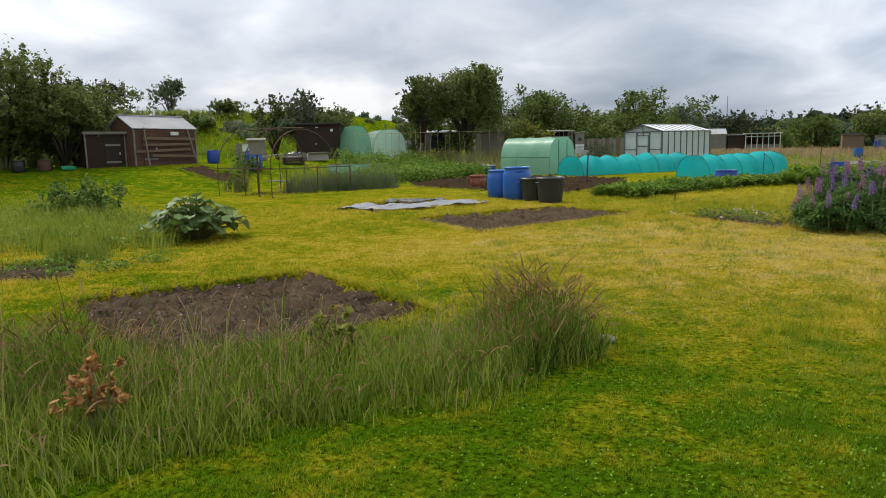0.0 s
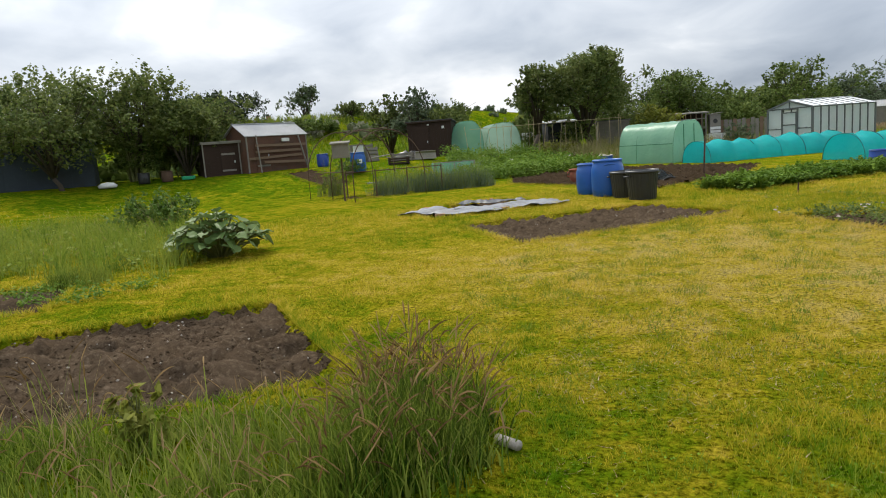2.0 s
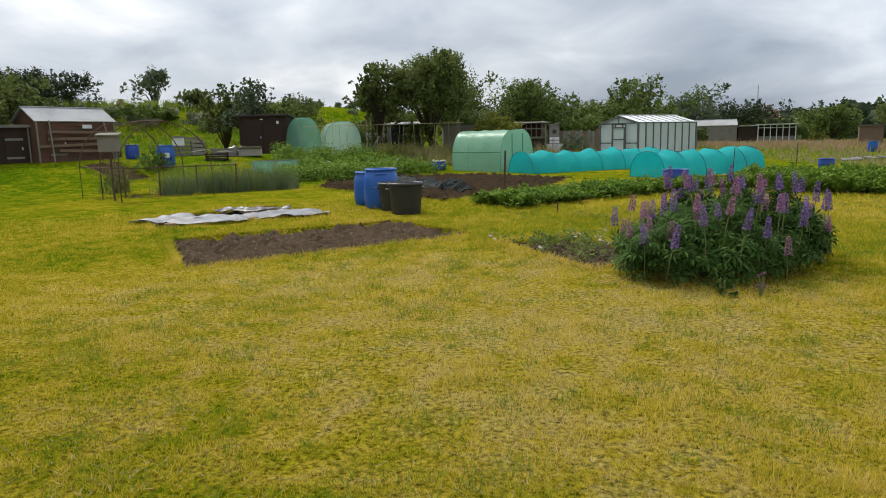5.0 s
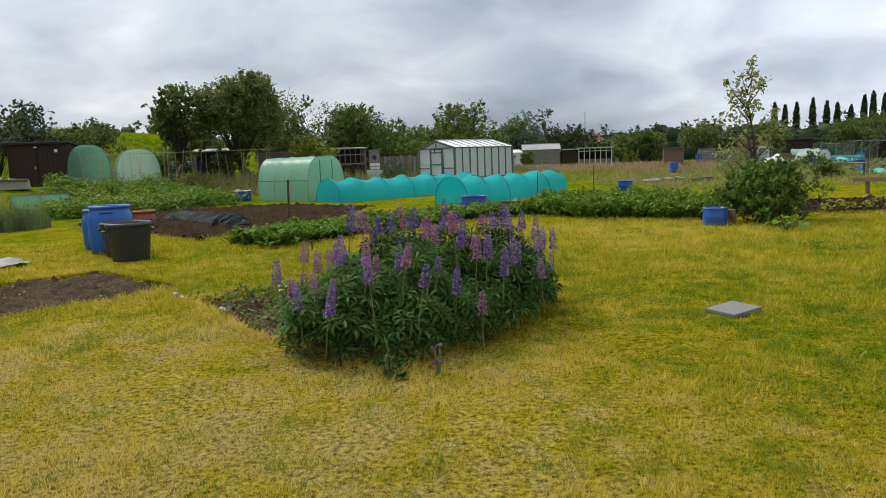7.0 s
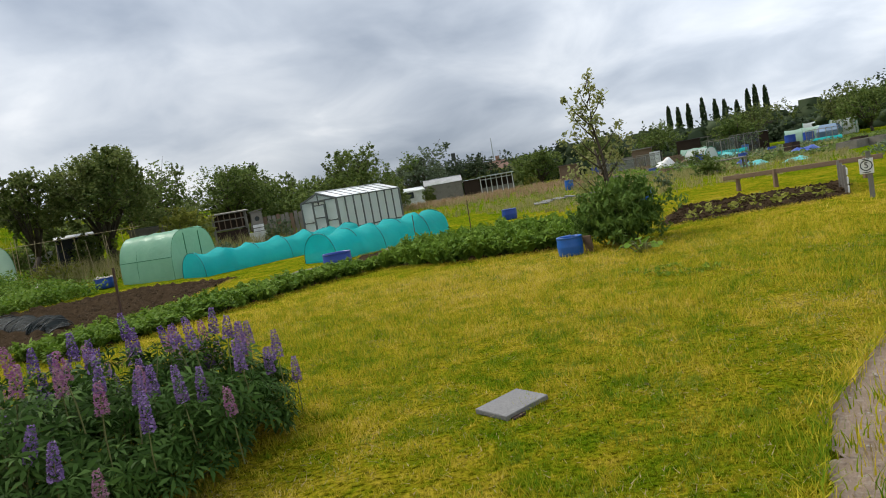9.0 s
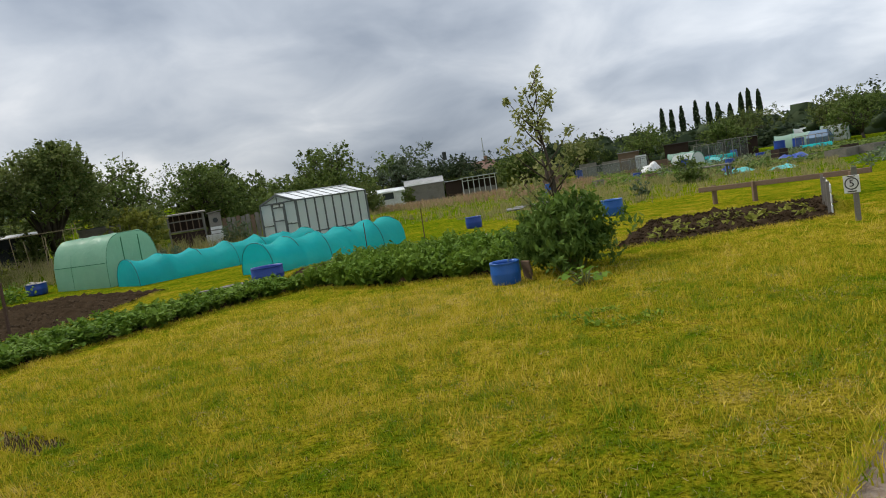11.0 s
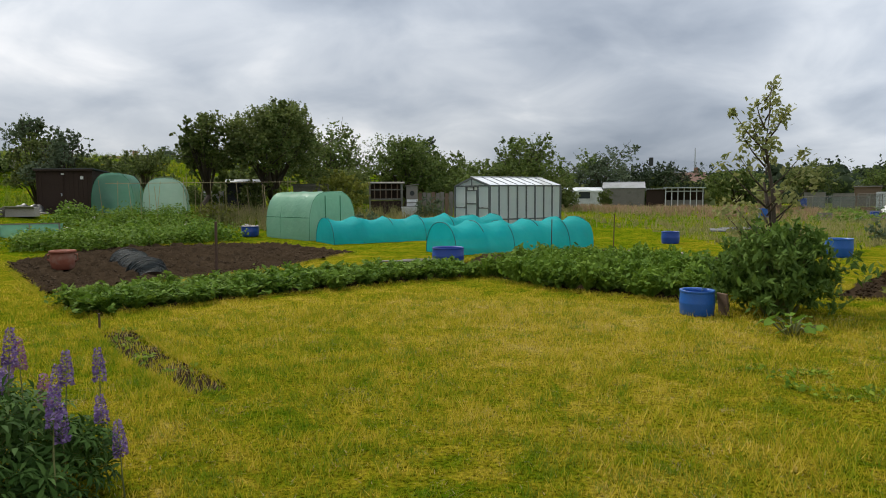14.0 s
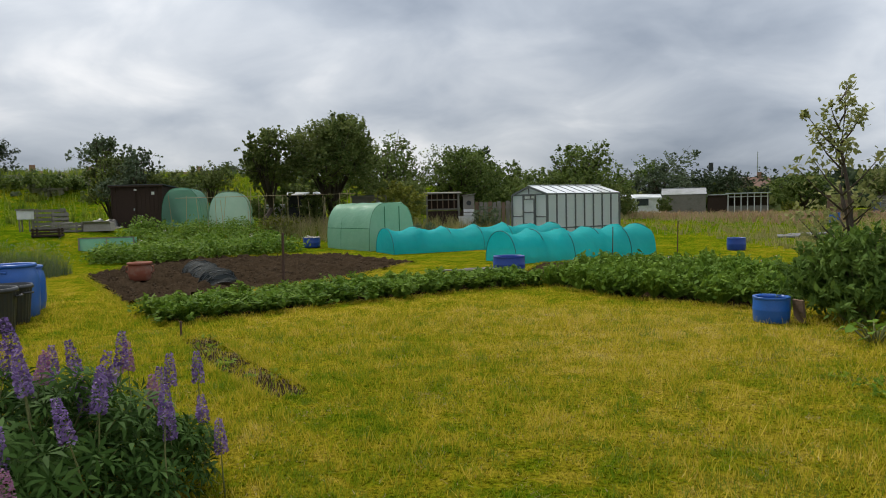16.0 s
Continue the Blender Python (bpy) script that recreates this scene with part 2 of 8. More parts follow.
ROUGH = leafy("rough_green_grass", (0.065, 0.125, 0.012), (0.145, 0.225, 0.022), (0.29, 0.32, 0.05), 0.38, scale=0.5)
CLOVER = leafy("clover_leaves", (0.075, 0.165, 0.010), (0.13, 0.25, 0.014), (0.21, 0.33, 0.03), 0.3)
LEAF_SAP = leafy("young_tree_leaves", (0.10, 0.135, 0.035), (0.20, 0.225, 0.070), (0.33, 0.33, 0.13), 0.38)
LEAF_BUSH = leafy("bush_leaves", (0.038, 0.082, 0.013), (0.078, 0.145, 0.024), (0.15, 0.225, 0.045), 0.3)
LEAF_POTATO = leafy("potato_leaves", (0.046, 0.104, 0.009), (0.100, 0.185, 0.017), (0.18, 0.265, 0.034), 0.3)
LEAF_LUPIN = leafy("lupin_leaves", (0.010, 0.032, 0.004), (0.028, 0.070, 0.009), (0.085, 0.150, 0.034), 0.20, rough=0.6, spec=0.06)
LEAF_RHUBARB = leafy("rhubarb_leaves", (0.026, 0.066, 0.012), (0.072, 0.135, 0.028), (0.24, 0.29, 0.12), 0.24, rough=0.5)
PETAL = leafy("lupin_petals", (0.050, 0.024, 0.125), (0.125, 0.062, 0.235), (0.33, 0.23, 0.42), 0.2)
PETAL_PINK = leafy("faded_lupin_petals", (0.22, 0.06, 0.19), (0.30, 0.12, 0.26), (0.36, 0.22, 0.25), 0.3)
LAVENDER = leafy("lavender_flowers", (0.20, 0.17, 0.34), (0.30, 0.27, 0.42), (0.36, 0.38, 0.36), 0.3)
BLOSSOM = leafy("pale_blossom", (0.42, 0.27, 0.36), (0.52, 0.40, 0.45), (0.60, 0.55, 0.50), 0.3)
BARK = worn("bark", (0.055, 0.042, 0.032), (0.11, 0.09, 0.07), 5, 0.9, 0.6, 0.1, (1, 1, 0.25))
STALK = worn("stalks", (0.10, 0.13, 0.04), (0.20, 0.19, 0.07), 8, 0.7)
BLUE = worn("blue_plastic", (0.007, 0.075, 0.32), (0.013, 0.115, 0.43), 2.5, 0.38, 0.05, 0.5, dirt=(0.05, 0.13, 0.36))
BLUE_DARK = worn("dark_blue_plastic", (0.010, 0.040, 0.25), (0.016, 0.065, 0.33), 3, 0.4, 0.05, 0.5)
BLACK = worn("black_plastic", (0.012, 0.013, 0.013), (0.028, 0.029, 0.028), 5, 0.42, 0.08, 0.5)
TERRACOTTA = worn("terracotta", (0.19, 0.052, 0.028), (0.27, 0.085, 0.046), 5, 0.75, 0.1, dirt=(0.30, 0.22, 0.16))
TEAL = gauze("teal_netting", (0.002, 0.40, 0.42), (0.008, 0.58, 0.59), 0.22, 0.7)
GREENFILM = gauze("green_polytunnel_film", (0.25, 0.50, 0.35), (0.40, 0.63, 0.47), 0.10, 0.35)
GREENNET = gauze("green_netting", (0.13, 0.36, 0.25), (0.28, 0.52, 0.40), 0.42)
PALEFILM = gauze("pale_polytunnel_film", (0.35, 0.55, 0.45), (0.55, 0.70, 0.60), 0.3, 0.25)
PANE = gauze("clouded_polycarbonate", (0.74, 0.80, 0.78), (0.82, 0.86, 0.84), 0.06, 0.25)
GREYWOOD = worn("weathered_wood", (0.15, 0.135, 0.115), (0.26, 0.235, 0.20), 3, 0.85, 0.4, 0.15, (1, 1, 1), dirt=(0.09, 0.10, 0.07))
FRAMEWOOD = worn("grey_painted_frame", (0.085, 0.092, 0.092), (0.14, 0.15, 0.148), 4, 0.75, 0.2, dirt=(0.12, 0.13, 0.11))
DARKWOOD = worn("dark_brown_boards", (0.028, 0.017, 0.012), (0.050, 0.030, 0.021), 3, 0.75, 0.35, 0.2, (3, 3, 0.4))
REDWOOD = worn("red_brown_boards", (0.085, 0.040, 0.026), (0.15, 0.080, 0.052), 3, 0.8, 0.35, 0.2, dirt=(0.07, 0.06, 0.05))
BROWNWOOD = worn("brown_boards", (0.13, 0.085, 0.055), (0.22, 0.15, 0.10), 3, 0.8, 0.35, 0.2)
BLUEGREY = worn("blue_grey_boards", (0.030, 0.040, 0.050), (0.058, 0.072, 0.085), 2, 0.8, 0.3, 0.2, dirt=(0.04, 0.045, 0.04))
BLACKWOOD = worn("black_stained_boards", (0.015, 0.017, 0.020), (0.035, 0.038, 0.042), 3, 0.75, 0.3)
FELT = worn("roof_felt", (0.27, 0.27, 0.27), (0.42, 0.42, 0.42), 2, 0.85, 0.3, dirt=(0.20, 0.22, 0.17))
DARKFELT = worn("dark_roof_felt", (0.05, 0.05, 0.05), (0.10, 0.10, 0.095), 2, 0.9, 0.3)
PALEROOF = worn("pale_sheet_roof", (0.62, 0.64, 0.65), (0.78, 0.80, 0.80), 1.5, 0.5, 0.15, dirt=(0.35, 0.36, 0.32))
WHITE = worn("white_paint", (0.60, 0.60, 0.58), (0.76, 0.76, 0.74), 3, 0.6, 0.12, dirt=(0.42, 0.41, 0.36))
SHEET = worn("silver_grey_sheet", (0.10, 0.105, 0.115), (0.30, 0.31, 0.33), 5, 0.5, 0.3, dirt=(0.16, 0.13, 0.11))
METAL = worn("galvanised_pipe", (0.30, 0.32, 0.33), (0.45, 0.47, 0.48), 6, 0.45, 0.1, 0.5, metal=0.6)
RUST = worn("rusty_iron", (0.060, 0.036, 0.025), (0.12, 0.070, 0.045), 6, 0.8, 0.3)
STONE = worn("paving_stone", (0.13, 0.127, 0.125), (0.21, 0.205, 0.20), 5, 0.85, 0.35)
PALESTONE = worn("pale_stone", (0.27, 0.24, 0.20), (0.42, 0.38, 0.33), 8, 0.8, 0.3)
TILE = worn("red_roof_tiles", (0.17, 0.10, 0.075), (0.23, 0.14, 0.105), 3, 0.85, 0.3)
BRICK = worn("brick_wall", (0.24, 0.125, 0.085), (0.32, 0.19, 0.13), 4, 0.85, 0.3)
GLASS = worn("dark_glass", (0.02, 0.025, 0.03), (0.05, 0.06, 0.07), 2, 0.08, 0.02, 0.6)
SIGNWHITE = worn("sign_white", (0.72, 0.72, 0.70), (0.80, 0.80, 0.78), 5, 0.4, 0.03)
SIGNBLACK = worn("sign_black", (0.012, 0.012, 0.012), (0.02, 0.02, 0.02), 5, 0.45, 0.03)
CARPAINT = worn("car_paint", (0.10, 0.16, 0.24), (0.12, 0.19, 0.28), 1, 0.25, 0.02, 0.6)
TYRE = worn("tyre_rubber", (0.012, 0.012, 0.012), (0.025, 0.025, 0.025), 6, 0.8, 0.1)

# ---- geometry helpers ----


class MB:
    """Collects vertices and faces of one mesh."""

    def __init__(self):
        self.v, self.f = [], []

    def add(self, verts, faces):
        k = len(self.v)
        self.v += [tuple(p) for p in verts]
        self.f += [tuple(i + k for i in f) for f in faces]
        return self

    def box(self, c, s, m=None, top=1.0):
        """A box by its middle and size; top: how far its upper face narrows."""
        x, y, z = (k / 2 for k in s)
        p = [Vector((a * x * (top if d > 0 else 1), b * y * (top if d > 0 else 1), d * z)) for d in (-1, 1) for a, b in ((-1, -1), (1, -1), (1, 1), (-1, 1))]
        if m is not None:
            p = [m @ q for q in p]
        p = [q + Vector(c) for q in p]
        return self.add(p, [(3, 2, 1, 0), (4, 5, 6, 7), (0, 1, 5, 4), (1, 2, 6, 5), (2, 3, 7, 6), (3, 0, 4, 7)])

    def beam(self, a, b, w, d=None):
        """A squared bar from a to b."""
        a, b = Vector(a), Vector(b)
        q = (b - a).to_track_quat("Z", "Y").to_matrix()
        return self.box((a + b) / 2, (w, d or w, (b - a).length), q)

    def tube(self, path, radii, sides=8, cap=True):
        """A round bar along a path."""
        path = [Vector(p) for p in path]
        if isinstance(radii, (int, float)):
            radii = [radii] * len(path)
        k, rings = len(self.v), len(path)
        for i, p in enumerate(path):
            d = path[min(i + 1, rings - 1)] - path[max(i - 1, 0)]
            q = d.to_track_quat("Z", "Y").to_matrix()
            for j in range(sides):
                a = 2 * math.pi * j / sides
                self.v.append(tuple(p + q @ Vector((radii[i] * math.cos(a), radii[i] * math.sin(a), 0))))
        for i in range(rings - 1):
            for j in range(sides):
                n = (j + 1) % sides
                self.f.append((k + i * sides + j, k + i * sides + n, k + (i + 1) * sides + n, k + (i + 1) * sides + j))
        if cap:
            self.f.append(tuple(k + j for j in reversed(range(sides))))
            self.f.append(tuple(k + (rings - 1) * sides + j for j in range(sides)))
        return self

    def lathe(self, profile, sides=24, wave=0.0, waves=0):
        """A turned body from (radius, height) pairs."""
        k = len(self.v)
        for r, z in profile:
            for j in range(sides):
                a = 2 * math.pi * j / sides
                rr = r * (1 + wave * math.cos(waves * a))
                self.v.append((rr * math.cos(a), rr * math.sin(a), z))
        for i in range(len(profile) - 1):
            for j in range(sides):
                n = (j + 1) % sides
                self.f.append((k + i * sides + j, k + i * sides + n, k + (i + 1) * sides + n, k + (i + 1) * sides + j))
        return self


def link_mesh(name, mb, material, smooth=False):
    me = bpy.data.meshes.new(name)
    me.from_pydata(mb.v, [], mb.f)
    me.materials.append(material)
    if smooth:
        me.polygons.foreach_set("use_smooth", [True] * len(me.polygons))
    me.update()
    return new(name, me)


def part(name, mb, material, parent, label="", smooth=False, bevel=0.0):
    ob = link_mesh(name, mb, material, smooth)
    ob.parent = parent
    if label:
        ob["label"] = label
    if bevel:
        b = ob.modifiers.new("edges", "BEVEL")
        b.width, b.segments, b.limit_method = bevel, 2, "ANGLE"
    return ob


def thing(name, label, category, m=None, group="", kind=""):
    ob = new(name)
    ob.empty_display_size = 0.2
    ob.matrix_world = m if m is not None else Matrix()
    return tagged(ob, label, category, group, kind)


def array_mesh(name, verts, faces, material):
    """A mesh from arrays: verts (n, 3), faces (m, k)."""
    verts, faces = np.asarray(verts, np.float32), np.asarray(faces, np.int32)
    me = bpy.data.meshes.new(name)
    me.vertices.add(len(verts))
    me.vertices.foreach_set("co", verts.ravel())
    k = faces.shape[1]
    me.loops.add(faces.size)
    me.loops.foreach_set("vertex_index", faces.ravel())
    me.polygons.add(len(faces))
    me.polygons.foreach_set("loop_start", np.arange(0, faces.size, k, dtype=np.int32))
    me.polygons.foreach_set("loop_total", np.full(len(faces), k, np.int32))
    me.materials.append(material)
    me.update(calc_edges=True)
    return new(name, me)


def array_part(name, verts, faces, material, parent, label=""):
    ob = array_mesh(name, verts, faces, material)
    ob.parent = parent
    if label:
        ob["label"] = label
    return ob


RNG = np.random.default_rng(7)


def leaf_quads(centres, size, aspect=0.55, droop=0.0, up=0.35, rng=RNG):
    """Pointed leaves, one four-sided face each, turned at random with a leaning to face upward."""
    n = len(centres)
    size = np.broadcast_to(size, (n,)) * rng.uniform(0.65, 1.3, n)
    nrm = rng.normal(size=(n, 3))
    nrm[:, 2] = np.abs(nrm[:, 2]) + up * 2
    nrm /= np.linalg.norm(nrm, axis=1)[:, None]
    a = rng.normal(size=(n, 3))
    a -= nrm * np.sum(a * nrm, axis=1)[:, None]
    a /= np.linalg.norm(a, axis=1)[:, None]
    a[:, 2] -= droop
    b = np.cross(nrm, a)
    L, B = a * (size / 2)[:, None], b * (size * aspect / 2)[:, None]
    v = np.stack([centres - L, centres + B - L * 0.1, centres + L, centres - B - L * 0.1], 1).reshape(-1, 3)
    return v, np.arange(4 * n).reshape(n, 4)


def blades(base, height, width, lean, rng=RNG, seg=1):
    """Grass blades from their feet: seg 1 gives one triangle each, seg 3 a bending blade."""
    n = len(base)
    ang = rng.uniform(0, 2 * math.pi, n)
    side = np.stack([np.cos(ang), np.sin(ang), np.zeros(n)], 1) * (width / 2)[:, None]
    la = rng.uniform(0, 2 * math.pi, n)
    out = np.stack([np.cos(la), np.sin(la), np.zeros(n)], 1) * (height * lean)[:, None]
    upv = np.zeros((n, 3))
    upv[:, 2] = height
    if seg == 1:
        v = np.stack([base - side, base + side, base + upv + out], 1).reshape(-1, 3)
        return v, np.arange(3 * n).reshape(n, 3)
    rows = []
    for s in range(seg + 1):
        f = s / seg
        mid = base + upv * (f - 0.25 * f * f * lean[:, None]) + out * f ** 2
        w = side * (1 - 0.85 * f)
        rows += [mid - w, mid + w]
    v = np.stack(rows, 1)
    k = v.shape[1]
    i = np.arange(n)[:, None] * k
    f = np.concatenate([np.concatenate([i + 2 * s, i + 2 * s + 1, i + 2 * s + 3, i + 2 * s + 2], 1)[:, None] for s in range(seg)], 1)
    return v.reshape(-1, 3), f.reshape(-1, 4)


def join(*pieces):
    vs, fs, k = [], [], 0
    for v, f in pieces:
        vs.append(v)
        fs.append(f + k)
        k += len(v)
    return np.concatenate(vs), np.concatenate(fs)


def smooth_step(a, b, x):
    t = np.clip((x - a) / (b - a), 0, 1)
    return t * t * (3 - 2 * t)


def ground(x, y):
    """The lie of the land: level plots, rising to the back and to a bank on the far side."""
    x, y = np.asarray(x, float), np.asarray(y, float)
    right = smooth_step(-10, 4, x)
    rise = 0.88 * smooth_step(36, 47, y - 0.75 * x) * (1 - 0.5 * right)
    rise = np.maximum(rise, 0.95 * smooth_step(27, 36, -x) * smooth_step(-4, 8, y))
    rise = np.maximum(rise, 0.97 * smooth_step(30, 42, y - 0.75 * x) * smooth_step(-18.5, -23, x))
    bank = 3.9 * smooth_step(60, 88, y - x) * (1 - smooth_step(-34, -20, x))
    hill = 6.5 * smooth_step(100, 260, np.hypot(x, y)) * smooth_step(-60, 40, x)
    return rise + bank + hill


def gz(x, y):
    return float(ground(x, y))


def inside(x, y, poly):
    x, y = np.asarray(x, float), np.asarray(y, float)
    hit = np.zeros(x.shape, bool)
    for (ax, ay), (bx, by) in zip(poly, poly[1:] + poly[:1]):
        cross = (ay > y) != (by > y)
        hit ^= cross & (x < (bx - ax) * (y - ay) / ((by - ay) or 1e-9) + ax)
    return hit


def edge_distance(x, y, poly):
    best = np.full(np.shape(x), 1e9)
    for (ax, ay), (bx, by) in zip(poly, poly[1:] + poly[:1]):
        dx, dy = bx - ax, by - ay
        t = np.clip(((x - ax) * dx + (y - ay) * dy) / (dx * dx + dy * dy), 0, 1)
        best = np.minimum(best, np.hypot(x - ax - t * dx, y - ay - t * dy))
    return best


def scatter(poly, n, rng=RNG):
    """n places at random within a polygon."""
    p = np.array(poly)
    lo, hi = p.min(0), p.max(0)
    got = np.zeros((0, 2))
    while len(got) < n:
        q = rng.uniform(lo, hi, (n * 2, 2))
        got = np.concatenate([got, q[inside(q[:, 0], q[:, 1], poly)]])
    return got[:n]


def on_ground(xy, dz=0.0):
    return np.column_stack([xy, ground(xy[:, 0], xy[:, 1]) + dz])


# ---- the plan: beds, plots and the track ----
BED_START = [(-13.4, -3.4), (-11.6, -1.5), (-9.45, -3.3), (-11.2, -5.2)]
BED_SIDE = [(-16.6, -3.2), (-16.9, -1.8), (-15.4, -1.0), (-14.2, -2.4)]
BED_MIDDLE = [(-10.15, 2.35), (-12.15, 4.6), (-9.3, 7.5), (-7.1, 5.85)]
BED_SHEET = [(-14.8, 7.0), (-13.2, 5.65), (-11.1, 8.4), (-13.6, 10.1)]
PLOT_POLE = [(-15.2, 16.0), (-9.4, 11.3), (-7.4, 16.2), (-7.2, 20.6), (-11.9, 24.0), (-17.2, 21.4)]
POTATO_ROW = [(-8.3, 10.4), (-7.2, 9.7), (-5.6, 11.9), (-4.0, 13.8), (-2.4, 15.4), (-3.4, 16.6), (-5.4, 14.9), (-7.2, 13.0)]
POTATO_PATCH = [(-2.4, 15.4), (-0.8, 13.7), (1.5, 12.7), (2.7, 14.4), (1.9, 17.4), (-1.4, 18.4)]
POTATO_BACK = [(-18.4, 18.9), (-16.4, 19.3), (-13.6, 25.2), (-17.0, 28.2), (-23.0, 26.8)]
STRIP = [(-3.4, 17.2), (3.2, 17.6), (3.6, 20.6), (-0.2, 23.0), (-3.2, 20.4)]
BED_LUPIN = [(-6.7, 5.0), (-5.2, 3.2), (-4.2, 4.3), (-5.8, 5.8)]
BED_RIGHT = [(3.7, 13.4), (7.9, 13.0), (10.4, 16.8), (6.2, 17.9)]
BED_LAVENDER = [(-20.2, 11.4), (-17.8, 12.8), (-18.4, 14.2), (-20.6, 13.4)]
BED_FAR = [(-27.5, 18.5), (-23.6, 16.2), (-22.8, 17.2), (-27.0, 20.0)]
FURROW = [(-6.2, 8.75), (-4.85, 7.55), (-3.4, 6.6), (-3.15, 6.85), (-4.6, 7.92), (-5.9, 9.0)]
BEDS = [FURROW, POTATO_ROW, POTATO_PATCH, BED_START, BED_SIDE, BED_MIDDLE, BED_SHEET, PLOT_POLE, STRIP, BED_LUPIN, BED_RIGHT, BED_LAVENDER, BED_FAR]
TRACK = [(-15, -15), (-6.2, -6.6), (-2.3, -1.9), (-0.75, 0.55), (0.8, 2.85), (2.4, 4.4), (9.5, 11.0), (34, 33), (37, 30.5), (12.2, 8.2), (2.2, -1.3), (-12, -18)]


def bed_depth(x, y):
    d = np.zeros(np.shape(x))
    for b in BEDS:
        k = inside(x, y, b)
        d = np.where(k, -0.19, d)
    return np.where(inside(x, y, TRACK), -0.14, d)


def ground_sheet():
    fine_x, fine_y = np.arange(-22, 11.01, 0.17), np.arange(-11, 25.01, 0.17)
    reach = [40, 60, 90, 140, 220, 400, 800, 1800]
    xs = np.concatenate([[-r + 0.0 for r in reversed(reach)], np.arange(-38, -22, 1.0), fine_x, np.arange(12, 40, 1.5), reach])
    ys = np.concatenate([[-r + 0.0 for r in reversed(reach)], np.arange(-38, -11, 1.5), fine_y, np.arange(26, 40, 1.0), np.arange(42, 90, 2.0), reach[2:]])
    X, Y = np.meshgrid(np.unique(xs), np.unique(ys))
    roughness = 0.006 * np.sin(X * 1.7 + 0.6 * Y) * np.sin(Y * 1.3 - 0.4 * X) + 0.004 * np.sin(X * 4.1) * np.sin(Y * 3.7)
    Z = ground(X, Y) + roughness * smooth_step(60, 30, np.hypot(X, Y)) + bed_depth(X, Y)
    h, w = X.shape
    i = np.arange(h * w).reshape(h, w)
    f = np.stack([i[:-1, :-1], i[:-1, 1:], i[1:, 1:], i[1:, :-1]], -1).reshape(-1, 4)
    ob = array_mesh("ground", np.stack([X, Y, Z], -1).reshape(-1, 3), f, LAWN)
    ob.data.polygons.foreach_set("use_smooth", np.ones(len(f), bool))
    tagged(ob, "mown yellow-green allotment grass with worn dry patches", "grass", kind="structure")


ground_sheet()


def soil_bed(name, poly, material, label, level=-0.075, lumps=0.046, ridges=0.0, ridge_dir=0.0, step=0.06, category="soil bed"):
    """Dug earth that fills a bed, a little below the turf around it."""
    p = np.array(poly)
    lo, hi = p.min(0) - 0.1, p.max(0) + 0.1
    X, Y = np.meshgrid(np.arange(lo[0], hi[0], step), np.arange(lo[1], hi[1], step))
    rng = np.random.default_rng(len(name) + int(abs(lo[0]) * 10))
    n = rng.normal(size=X.shape)
    n2 = (n + np.roll(n, 1, 0) + np.roll(n, 1, 1) + np.roll(np.roll(n, 1, 0), 1, 1)) / 2
    coarse = np.sin(X * 3.1 + 2 * np.sin(Y * 1.9)) * np.sin(Y * 2.7 + 1.5 * np.sin(X * 2.3))
    Z = ground(X, Y) + level + lumps * (0.55 * n2 + 0.5 * coarse)
    if ridges:
        Z += ridges * np.sin((X * math.cos(ridge_dir) + Y * math.sin(ridge_dir)) * 2 * math.pi / 0.7)
    keep = inside(X, Y, poly) | (edge_distance(X, Y, poly) < step)
    h, w = X.shape
    i = np.arange(h * w).reshape(h, w)
    ok = keep[:-1, :-1] & keep[:-1, 1:] & keep[1:, 1:] & keep[1:, :-1]
    f = np.stack([i[:-1, :-1], i[:-1, 1:], i[1:, 1:], i[1:, :-1]], -1)[ok]
    used = np.unique(f)
    remap = np.zeros(h * w, np.int32)
    remap[used] = np.arange(len(used))
    v = np.stack([X, Y, Z], -1).reshape(-1, 3)[used]
    ob = array_mesh(name, v, remap[f], material)
    return tagged(ob, label, category, kind="structure")


soil_bed("soil_bed_1", BED_START, SOIL, "bare brown stony soil bed cut into the grass", -0.075, 0.075)
soil_bed("soil_bed_2", BED_SIDE, SOIL, "narrow bare soil bed with weeds at its edge")
soil_bed("soil_bed_3", BED_MIDDLE, SOIL, "raked brown soil bed cut into the lawn", -0.075, 0.065, ridges=0.02, ridge_dir=0.75)
soil_bed("soil_bed_4", BED_SHEET, SOIL, "soil bed partly covered by grey sheeting")
soil_bed("soil_plot_1", PLOT_POLE, DARKSOIL, "dug dark soil plot with faint rows", -0.02, 0.075, 0.045, 0.9, 0.09)
soil_bed("soil_plot_2", STRIP, DARKSOIL, "strip of dark soil beside the netting tunnels", -0.02, 0.05, 0, 0, 0.15)
soil_bed("soil_bed_5", BED_LUPIN, SOIL, "small flower bed of brown soil by the lupins")
soil_bed("soil_plot_3", BED_RIGHT, DARKSOIL, "dark clumpy soil plot with young plants", -0.02, 0.065, 0, 0, 0.10)
soil_bed("soil_row", POTATO_ROW, DARKSOIL, "dark earthed-up soil under the potato row", -0.01, 0.05, 0, 0, 0.09)
soil_bed("soil_patch", POTATO_PATCH, DARKSOIL, "dark soil under the potato patch", -0.01, 0.05, 0, 0, 0.11)
soil_bed("soil_bed_6", BED_LAVENDER, DARKSOIL, "soil strip in front of the lavender", step=0.12)
soil_bed("soil_bed_7", BED_FAR, DARKSOIL, "soil strip cut into the far grass", step=0.15)
